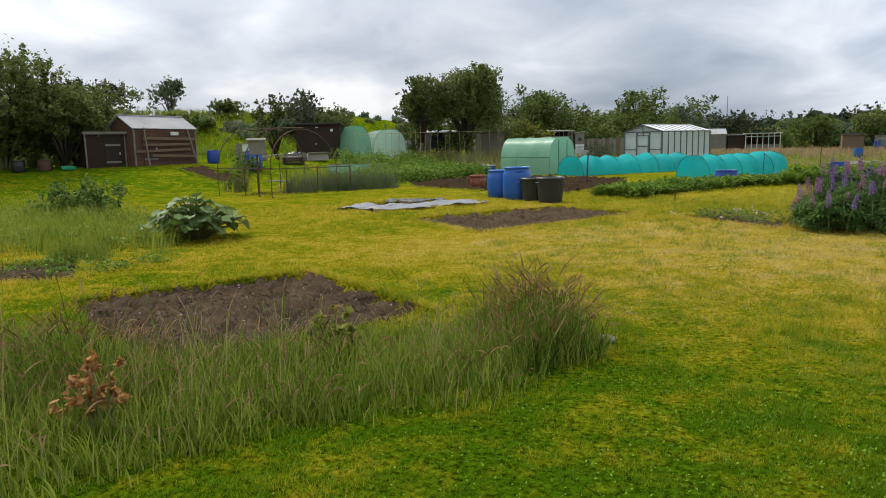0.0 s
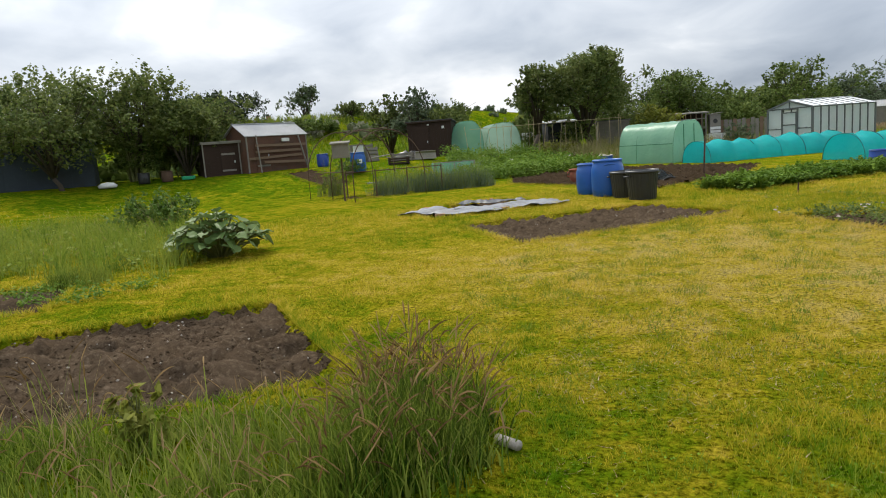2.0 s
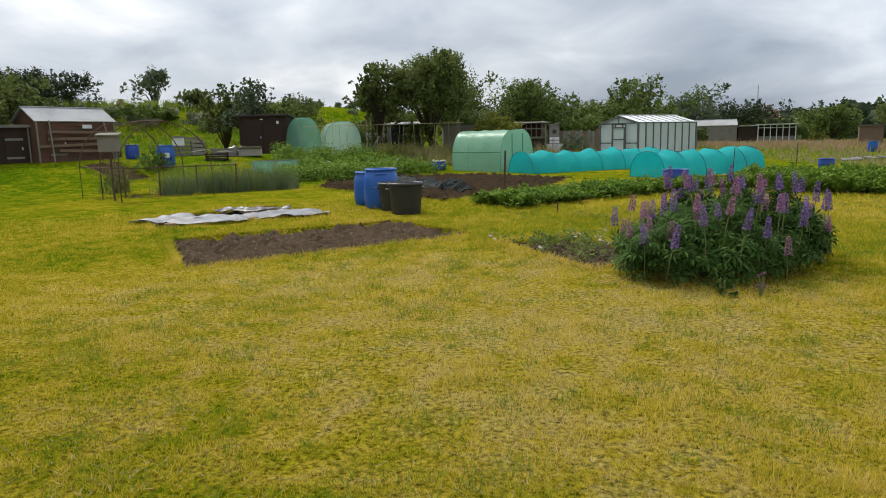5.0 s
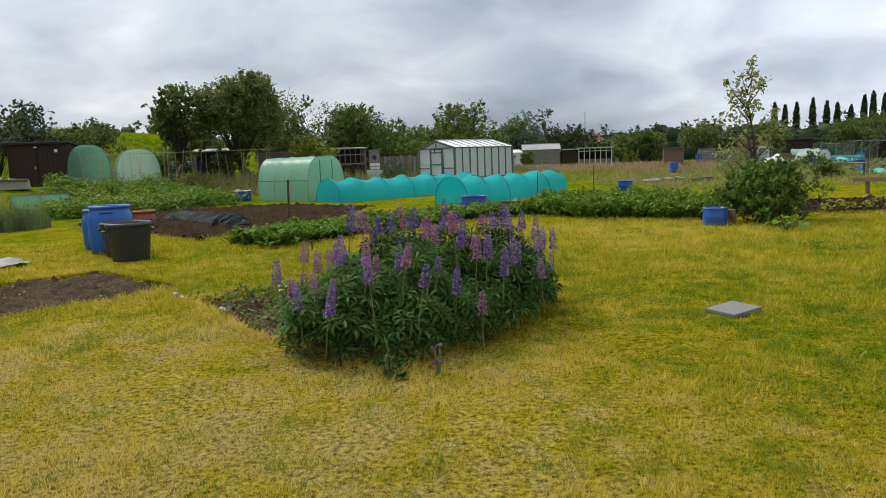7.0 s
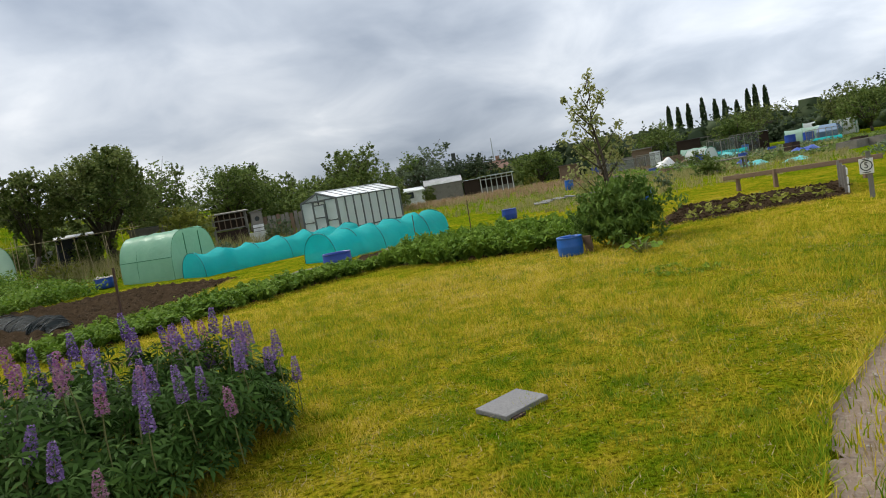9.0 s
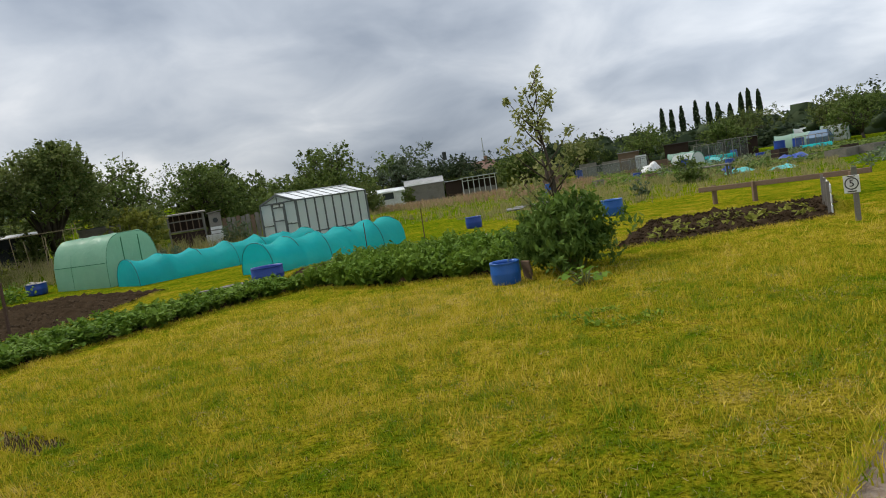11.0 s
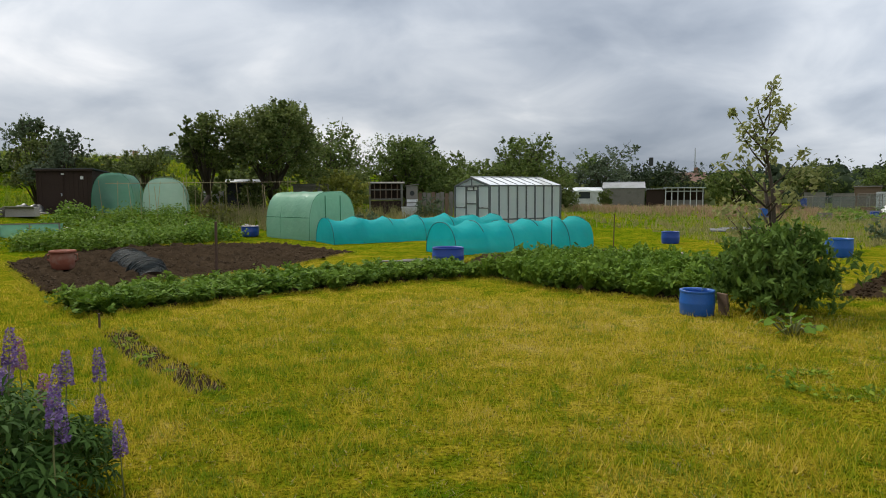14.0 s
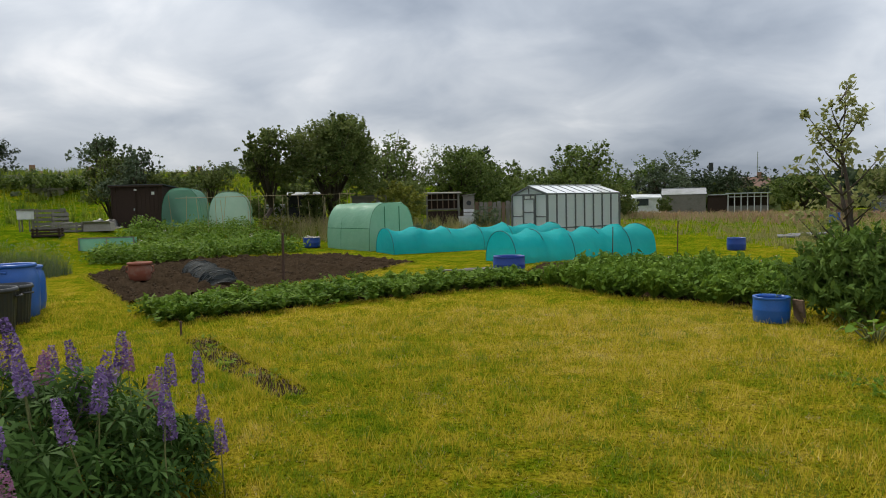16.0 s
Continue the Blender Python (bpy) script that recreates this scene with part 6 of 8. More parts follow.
    if door:
        x, dw, dh = door
        dr = part("door", MB().box((x, -0.02, dh / 2), (dw, 0.035, dh)), wall, ob)
        for k in (0.2, 0.8):
            part("door_brace", MB().box((x, -0.045, dh * k), (dw - 0.05, 0.02, 0.09)), trim or wall, dr)
        part("latch", MB().box((x + dw * 0.4, -0.06, dh * 0.5), (0.05, 0.03, 0.12)), METAL, dr)
    return ob


def front(ax, ay, bx, by, z=None):
    """A pose whose local x runs from a to b, set at their middle on the ground."""
    x, y = (ax + bx) / 2, (ay + by) / 2
    return pose(x, y, gz(x, y) - 0.03 if z is None else z, 0, 0, math.degrees(math.atan2(by - ay, bx - ax)))


shed("brown_shed", front(-25.95, 28.25, -23.5, 28.95), 2.55, 1.9, 2.12, DARKWOOD, DARKFELT, "dark brown boarded tool shed with a flat roof", 12, 0.12, "pent", True, door=(-0.45, 0.8, 1.85))
note = thing("notice", "small white notice on the brown shed", "notice", front(-25.95, 28.25, -23.5, 28.95))
part("card", MB().box((0.82, -0.025, 1.72), (0.14, 0.012, 0.15)).box((-0.05, -0.055, 1.9), (0.14, 0.012, 0.06)), WHITE, note)
shed("old_shed", front(-29.35, 18.3, -28.3, 21.5), 3.4, 2.1, 1.75, REDWOOD, FELT, "old red-brown plank shed with grey felt roof", 8, 0.6, "ridge", False, door=(-0.9, 0.75, 1.6), trim=GREYWOOD)
junk = thing("shed_planks", "loose old planks leaning on the shed front", "planks", front(-29.35, 18.3, -28.3, 21.5))
for k, (zz, ln) in enumerate([(0.72, 3.0), (1.0, 2.6), (1.28, 2.9), (0.45, 2.4)]):
    part("plank", MB().box((0.15 * k - 0.2, -0.12 - 0.03 * k, zz), (ln, 0.03, 0.12), Matrix.Rotation(0.02 * (k - 1.5), 3, "Y")), BROWNWOOD, junk)
part("strut", MB().beam((-1.3, -0.45, 0.0), (-1.2, -0.06, 1.8), 0.05), GREYWOOD, junk)
part("strut", MB().beam((1.35, -0.5, 0.0), (1.2, -0.06, 1.75), 0.05), GREYWOOD, junk)
part("bag", MB().box((0.35, -0.2, 1.52), (0.4, 0.1, 0.16)), WHITE, junk, "small white bag")
shed("side_shed", front(-31.0, 16.9, -29.9, 18.5), 1.7, 1.4, 1.6, DARKWOOD, GREYWOOD, "low dark lean-to beside the old shed", 7, 0.15, door=(0.3, 0.7, 1.3), trim=GREYWOOD)
shed("blue_grey_shed", front(-37.6, 10.6, -34.6, 13.9), 4.4, 2.4, 2.15, BLUEGREY, DARKFELT, "weathered blue-grey shed under thorn trees", 5, 0.2, "pent", True, door=(0.9, 0.85, 1.8))
shed("black_shed", front(-18.95, 33.4, -17.4, 34.3), 1.9, 1.6, 1.75, BLACKWOOD, PALEROOF, "black boarded hut with a white-framed window", 8, 0.15, "lean", False, window=(0.35, 1.15, 0.75, 0.5))
shed("pallet_store", front(-16.6, 36.2, -14.8, 36.9), 1.9, 1.0, 1.5, GREYWOOD, DARKFELT, "grey slatted store behind the apple tree", 7, 0.1)
shed("far_shed", front(-3.4, 66.4, 0.3, 66.6), 3.6, 2.4, 1.75, WHITE, PALEROOF, "pale weathered shed on the far plots", 6, 0.3, "lean", False, window=(0.2, 1.1, 1.1, 0.8), group="far sheds")
shed("far_shed", front(0.4, 66.8, 4.1, 66.7), 3.7, 2.4, 1.8, GREYWOOD, FELT, "grey boarded shed with a felt gable roof", 8, 0.55, "ridge", True, group="far sheds")
shed("far_shed", front(4.3, 66.6, 5.9, 66.5), 1.6, 2.0, 1.7, DARKWOOD, PALEROOF, "dark end of a pale-roofed open shed", 5, 0.1, "pent", True, group="far sheds")
shed("block_shed", front(11.2, 54.0, 12.7, 53.7), 1.5, 1.5, 1.5, BROWNWOOD, DARKFELT, "small plain brown shed on the far plot", 6, 0.08, "pent", True, group="far sheds")


def open_shelter():
    ob = thing("open_shelter", "open shelter with white posts and pale roof", "shelter", front(5.9, 66.4, 9.2, 65.9))
    for x in np.linspace(-1.6, 1.6, 7):
        part("post", MB().box((float(x), 0, 0.9), (0.08, 0.08, 1.8)), WHITE, ob)
    part("roof", MB().box((0, 0.9, 1.82), (3.6, 2.4, 0.06)), PALEROOF, ob)
    part("back_wall", MB().box((0, 1.9, 0.85), (3.4, 0.05, 1.7)), DARKWOOD, ob)
    part("low_wall", MB().box((0, 0.06, 0.35), (3.4, 0.05, 0.7)), GREYWOOD, ob)
    part("cross_bar", MB().box((0, 0.02, 1.5), (3.3, 0.05, 0.07)), WHITE, ob)


open_shelter()


def hutch():
    ob = thing("hen_hutch", "weathered wooden hutch with wire front on legs", "hutch", front(-11.85, 35.3, -10.15, 35.9))
    for x in (-0.85, 0.85):
        for y in (0, 0.8):
            part("leg", MB().box((x, y, 0.85), (0.08, 0.08, 1.7)), GREYWOOD, ob)
    part("roof", MB().box((0, 0.4, 1.72), (2.0, 1.1, 0.06), Matrix.Rotation(0.06, 3, "X")), GREYWOOD, ob)
    part("floor", MB().box((0, 0.4, 0.85), (1.75, 0.9, 0.06)), GREYWOOD, ob)
    part("back", MB().box((0, 0.82, 1.28), (1.75, 0.04, 0.85)), DARKWOOD, ob)
    for x in np.linspace(-0.6, 0.6, 5):
        part("bar", MB().box((float(x), 0, 1.28), (0.05, 0.04, 0.82)), BROWNWOOD, ob)
    part("rail", MB().box((0, 0, 1.35), (1.7, 0.05, 0.06)), GREYWOOD, ob)
    part("lower_panel", MB().box((0, 0.05, 0.4), (1.7, 0.03, 0.7)), DARKWOOD, ob)
    cab = thing("bird_box_cabinet", "pale narrow cabinet with a dark hole beside the hutch", "cabinet", front(-10.0, 36.0, -9.4, 36.2))
    part("body", MB().box((0, 0.25, 0.8), (0.6, 0.5, 1.6)), GREYWOOD, cab)
    part("hole", MB().tube([(0, -0.012, 1.2), (0, 0.02, 1.2)], 0.13, 16), BLACK, cab)
    part("roof", MB().box((0, 0.25, 1.64), (0.75, 0.65, 0.05), Matrix.Rotation(-0.12, 3, "Y")), GREYWOOD, cab)
    for k in range(4):
        part("slat", MB().box((0, -0.015, 0.2 + 0.2 * k), (0.58, 0.02, 0.15)), WHITE, cab)
    chest = thing("white_chest", "old white wooden chest beside the hutch", "chest", front(-10.0, 35.1, -9.1, 35.35))
    part("body", MB().box((0, 0.25, 0.28), (0.9, 0.5, 0.56)), WHITE, chest)
    part("lid", MB().box((0, 0.25, 0.58), (0.95, 0.55, 0.05)), WHITE, chest)


hutch()


def water_tank():
    ob = thing("water_tank", "white plastic water tank in a wire cage", "tank", pose(-20.4, 34.3, gz(-20.4, 34.3), 0, 0, 30))
    part("pallet", MB().box((0, 0, 0.06), (1.05, 1.05, 0.12)), GREYWOOD, ob)
    part("bottle", MB().box((0, 0, 0.62), (0.98, 0.98, 0.96)), WHITE, ob, bevel=0.06)
    for k in range(6):
        c = -0.5 + k * 0.2
        for s in (-0.51, 0.51):
            part("cage_bar", MB().tube([(c, s, 0.1), (c, s, 1.12)], 0.012, 5), METAL, ob)
            part("cage_bar", MB().tube([(s, c, 0.1), (s, c, 1.12)], 0.012, 5), METAL, ob)
    for z in (0.35, 0.6, 0.85, 1.1):
        part("cage_ring", MB().tube([(-0.51, -0.51, z), (0.51, -0.51, z), (0.51, 0.51, z), (-0.51, 0.51, z), (-0.51, -0.51, z)], 0.012, 5), METAL, ob)
    part("cap", MB().tube([(0, 0, 1.08), (0, 0, 1.16)], 0.11, 12), BLACK, ob)


water_tank()


# ---- fences, frames and poles ----
def garden_arch():
    """Bent rusty hoops, once a tunnel, with a ridge pipe along their tops."""
    ob = thing("iron_arch_frame", "rusty iron hoop frame over the garden bed", "arch frame", pose(-19.3, 12.6, 0, 0, 0, 62))
    for y, w, h, lean in ((0.0, 1.25, 2.25, 0.0), (-1.7, 1.35, 2.2, 0.12), (1.6, 1.3, 2.3, -0.08)):
        pts = [(-w, y, -0.1), (-w, y, 0.9)] + [(-w * math.cos(math.pi * k / 14), y + lean * math.sin(math.pi * k / 14), 0.9 + (h - 0.9) * math.sin(math.pi * k / 14)) for k in range(1, 14)] + [(w, y, 0.9), (w, y, -0.1)]
        part("hoop", MB().tube(pts, 0.017, 6), RUST, ob, smooth=True)
    part("ridge_pipe", MB().tube([(0, -1.75, 2.24), (0, 0, 2.28), (0, 1.65, 2.26)], 0.018, 6), RUST, ob)
    part("side_rail", MB().tube([(-1.3, -1.7, 0.95), (-1.27, 1.6, 0.93)], 0.014, 5), RUST, ob)
    fence = thing("low_rail_fence", "low rusty rail fence in front of lavender", "fence", pose(-18.6, 13.35, 0, 0, 0, 33))
    for x in (-1.6, -0.6, 0.5, 1.7):
        part("post", MB().tube([(x, 0, -0.1), (x, 0, 0.92)], 0.022, 6), RUST, fence)
    part("rail", MB().tube([(-1.65, 0, 0.86), (1.75, 0, 0.88)], 0.018, 6), RUST, fence)
    net = thing("pipe_net_frame", "galvanised pipe frame for netting over a plot", "frame", pose(-27.0, 1.4, gz(-27.0, 1.4), 0, 0, 42))
    for x in (-2.8, 0, 2.6):
        part("upright", MB().tube([(x, 0, -0.1), (x, 0, 2.1)], 0.025, 7), METAL, net)
    part("top_rail", MB().tube([(-2.8, 0, 2.1), (2.6, 0, 2.1)], 0.022, 7), METAL, net)
    part("mid_rail", MB().tube([(-2.8, 0, 0.55), (2.6, 0, 0.55)], 0.018, 7), METAL, net)


garden_arch()


def canes():
    rng = np.random.default_rng(8)
    for i in range(22):
        x, y = -21.6 + 0.42 * i * 0.86 + rng.normal(0, 0.15), 27.9 + 0.42 * i * 0.36 + rng.normal(0, 0.2)
        h = rng.uniform(1.5, 2.2)
        c = thing("bamboo_cane", "thin bamboo cane standing in the crop plot", "cane", pose(x, y, gz(x, y), rng.normal(0, 3), rng.normal(0, 3), 0), "bean canes")
        part("shaft", MB().tube([(0, 0, -0.1), (0, 0, h)], 0.013, 5), STRAWCANE, c)
    rail = thing("cane_rail", "long bamboo rail tied along the canes", "cane", pose(-21.8, 27.8, gz(-21.8, 27.8) + 1.55, 0, 0, 23), "bean canes")
    part("shaft", MB().tube([(0, 0, 0), (8.5, 0, 0.05)], 0.014, 5), STRAWCANE, rail)
    for x, y, h in [(-1.4, 22.6, 0.95), (0.45, 21.3, 1.15), (-6.3, 8.9, 0.22), (4.9, 18.0, 0.6), (-13.0, 28.6, 1.8), (-8.9, 28.9, 1.5)]:
        p = thing("iron_stake", "thin dark iron stake pushed into the ground", "stake", pose(x, y, gz(x, y), 2, 1, 0), "iron stakes")
        part("shaft", MB().tube([(0, 0, -0.1), (0, 0, h)], 0.016, 5), RUST, p)


STRAWCANE = worn("bamboo", (0.26, 0.19, 0.10), (0.38, 0.30, 0.17), 5, 0.6)
canes()


def log_fence():
    ob = thing("rail_fence", "low weathered rail fence along the track", "fence", Matrix())
    a, b, c = Vector((8.7, 19.5, 0)), Vector((9.8, 17.6, 0)), Vector((10.6, 16.4, 0))
    posts = [a, a.lerp(b, 0.55), c]
    for p in posts:
        part("post", MB().box((p.x, p.y, 0.23), (0.11, 0.11, 0.62), top=0.9), BROWNWOOD, ob, bevel=0.01)
    part("rail", MB().beam(a + Vector((-0.3, 0.3, 0.44)), c + Vector((0.3, -0.3, 0.52)), 0.06, 0.13), BROWNWOOD, ob, bevel=0.01)
    pal = thing("pallet_board", "white-grey slatted panel standing at the plot corner", "panel", front(8.1, 13.4, 9.4, 15.6))
    for z in (0.12, 0.32, 0.52):
        part("slat", MB().box((0, 0, z), (2.5, 0.03, 0.15)), WHITE, pal, bevel=0.005)
    for x in (-1.15, 0, 1.15):
        part("stud", MB().box((x, 0.04, 0.33), (0.08, 0.06, 0.66)), GREYWOOD, pal)
    edge = thing("plank_edging", "pale planks laid beside the soil strip", "planks", pose(-4.6, 18.0, 0.02, 0, 0, 20))
    part("plank", MB().box((0, 0, 0.03), (1.7, 0.16, 0.035)), GREYWOOD, edge)
    part("plank", MB().box((0.5, 0.3, 0.03), (1.5, 0.14, 0.035), Matrix.Rotation(0.1, 3, "Z")), GREYWOOD, edge)


log_fence()


def speed_sign():
    rz = math.degrees(math.atan2(12.1, 7.6)) - 90 - 2
    ob = thing("speed_sign", "white round five limit sign on a grey post", "sign", pose(7.6, 12.05, -0.04, 0, 0, rz))
    part("post", MB().box((0.05, 0.03, 0.48), (0.09, 0.05, 0.98), top=0.95), GREYWOOD, ob, bevel=0.006)
    plate = part("plate", MB().box((0, -0.012, 0.68), (0.24, 0.012, 0.30)), SIGNWHITE, ob, bevel=0.004)
    ring = MB()
    for k in range(32):
        for r in (0.088, 0.106):
            ring.v.append((r * math.cos(2 * math.pi * k / 32), -0.022, 0.69 + r * math.sin(2 * math.pi * k / 32)))
    ring.f = [(2 * k, 2 * k + 1, (2 * k + 3) % 64, (2 * k + 2) % 64) for k in range(32)]
    part("ring", ring, SIGNBLACK, plate, "black ring")
    cu = bpy.data.curves.new("numeral", "FONT")
    cu.body, cu.size, cu.align_x, cu.align_y, cu.extrude = "5", 0.17, "CENTER", "CENTER", 0.002
    tmp = new("numeral_text", cu)
    me = bpy.data.meshes.new_from_object(tmp.evaluated_get(bpy.context.evaluated_depsgraph_get()))
    bpy.data.objects.remove(tmp)
    me.materials.clear()
    me.materials.append(SIGNBLACK)
    num = new("numeral", me)
    num.parent = plate
    num.matrix_basis = pose(0, -0.024, 0.69, 90, 0, 0)
    num["label"] = "black numeral 5"
    part("caption_bar", MB().box((0, -0.0205, 0.555), (0.13, 0.003, 0.018)), SIGNBLACK, plate)
    part("caption_bar", MB().box((0, -0.0205, 0.815), (0.12, 0.003, 0.014)), SIGNBLACK, plate)


speed_sign()


def heap(name, m, w, ln, h, mat, label, seed):
    """A sheet thrown over a low heap: an uneven folded mound."""
    rng = np.random.default_rng(seed)
    n = 18
    g = np.linspace(-1, 1, n)
    X, Y = np.meshgrid(g, g)
    r = np.maximum(np.abs(X), np.abs(Y)) * 0.5 + np.hypot(X, Y) * 0.5
    Z = np.clip(1.1 - r ** 2.2, 0, 1) * (0.8 + 0.25 * np.sin(4 * X + rng.uniform(0, 6)) * np.sin(3 * Y + rng.uniform(0, 6)))
    fold = 0.10 * np.sin(13 * X + 6 * Y + rng.uniform(0, 6)) * (1 - 0.5 * r)
    v = np.stack([X * w * (1 + fold), Y * ln / 2 * (1 - fold), np.maximum(h * (Z + fold) + rng.normal(0, 0.015, X.shape), 0.02)], -1).reshape(-1, 3)
    i = np.arange(n * n).reshape(n, n)
    f = np.stack([i[:-1, :-1], i[:-1, 1:], i[1:, 1:], i[1:, :-1]], -1).reshape(-1, 4)
    ob = array_mesh(name, v, f, mat)
    ob.matrix_world = m
    return tagged(ob, label, "sheeted heap")


# ---- clutter by the paths ----
def clutter():
    """Pallets, crates and boards left along the path by the brown shed."""
    def slatted(name, label, x, y, w, d, h, rz, mat, rows, lean=0.0):
        c = thing(name, label, "crate", pose(x, y, gz(x, y) - 0.02, lean, 0, rz), "crates")
        for k in range(rows):
            z = h * (k + 0.5) / rows
            for q in (-1, 1):
                part("slat", MB().box((0.02 * math.sin(3 * k + q), q * d / 2, z), (w, 0.022, 0.62 * h / rows), Matrix.Rotation(0.02 * math.sin(5 * k + q), 3, "Y")), mat, c)
                part("slat", MB().box((q * w / 2, 0, z), (0.022, d, 0.62 * h / rows)), mat, c)
        for q in (-1, 1):
            for r in (-1, 1):
                part("corner_post", MB().box((q * (w / 2 - 0.05), r * (d / 2 - 0.05), h / 2), (0.07, 0.07, h + 0.04)), mat, c)
        part("base", MB().box((0, 0, 0.04), (w - 0.04, d - 0.04, 0.03)), mat, c)

    slatted("pallet_stack", "grey weathered pallets stood up as a bin", -28.3, 26.7, 1.3, 0.9, 1.05, 38, GREYWOOD, 5)
    slatted("pallet_stack", "broken grey pallet leaning on another", -27.5, 26.6, 0.7, 0.25, 0.85, 60, GREYWOOD, 4, -10)
    slatted("timber_stack", "long low stack of old dark timber", -34.2, 26.2, 3.0, 1.0, 0.95, 40, DARKWOOD, 6)
    slatted("wooden_crate", "low dark crate by the potato plot", -23.2, 22.0, 1.0, 0.7, 0.32, 35, DARKWOOD, 3)
    slatted("wooden_crate", "low grey crate by the potato plot", -23.8, 23.5, 1.1, 0.6, 0.42, 20, GREYWOOD, 3)
    box = thing("cardboard_box", "flattened pale cardboard box beside the brown shed", "box", pose(-22.9, 24.3, gz(-22.9, 24.3), 0, 0, 30))
    part("carton", MB().box((0, 0, 0.19), (1.1, 0.7, 0.38), top=0.94), PALESTONE, box, bevel=0.01)
    part("flap", MB().box((0, -0.4, 0.36), (1.05, 0.25, 0.015), Matrix.Rotation(-0.5, 3, "X")), PALESTONE, box)
    for k, (x, y, rz, ln) in enumerate([(-24.6, 26.2, 20, 1.8), (-25.2, 25.6, 55, 1.5), (-24.0, 25.4, -10, 1.6), (-26.0, 25.0, 30, 1.3)]):
        b = thing("loose_board", "old grey board lying among the junk", "board", pose(x, y, gz(x, y) + 0.12 + 0.05 * k, 6, 5 - 4 * k, rz), "loose boards")
        part("board", MB().box((0, 0, 0.02), (ln, 0.2, 0.03)), GREYWOOD, b)
    heap("covered_heap", pose(-25.6, 27.3, gz(-25.6, 27.3) - 0.03, 0, 0, 20), 0.8, 1.3, 0.55, BLACK, "dark sheet thrown over a heap by the shed", 31)
    nb = thing("netted_box", "low green net box at the potato plot corner", "net box", pose(-20.4, 22.2, gz(-20.4, 22.2) - 0.03, 0, 0, 35))
    for q, (w, d) in {(0, -0.45): (1.9, 0.012), (0, 0.45): (1.9, 0.012), (-0.95, 0): (0.012, 0.9), (0.95, 0): (0.012, 0.9)}.items():
        part("net", MB().box((q[0], q[1], 0.28), (w, d, 0.52)), GREENNET, nb)
    for x in (-0.95, 0.0, 0.95):
        part("frame_bar", MB().box((x, -0.46, 0.29), (0.05, 0.05, 0.58)), GREYWOOD, nb)
    part("rail", MB().box((0, -0.46, 0.56), (1.95, 0.04, 0.04)), GREYWOOD, nb)
    pf = thing("plank_fence", "weathered vertical plank fence by the greenhouse", "fence", front(-9.3, 36.6, -7.1, 36.9))
    for k in range(11):
        part("plank", MB().box((-1.2 + 0.24 * k, 0, 0.65 + 0.05 * math.sin(3 * k)), (0.2, 0.03, 1.3)), GREYWOOD if k % 3 else BROWNWOOD, pf)
    part("rail", MB().box((0, 0.03, 1.0), (2.6, 0.05, 0.08)), GREYWOOD, pf)


clutter()


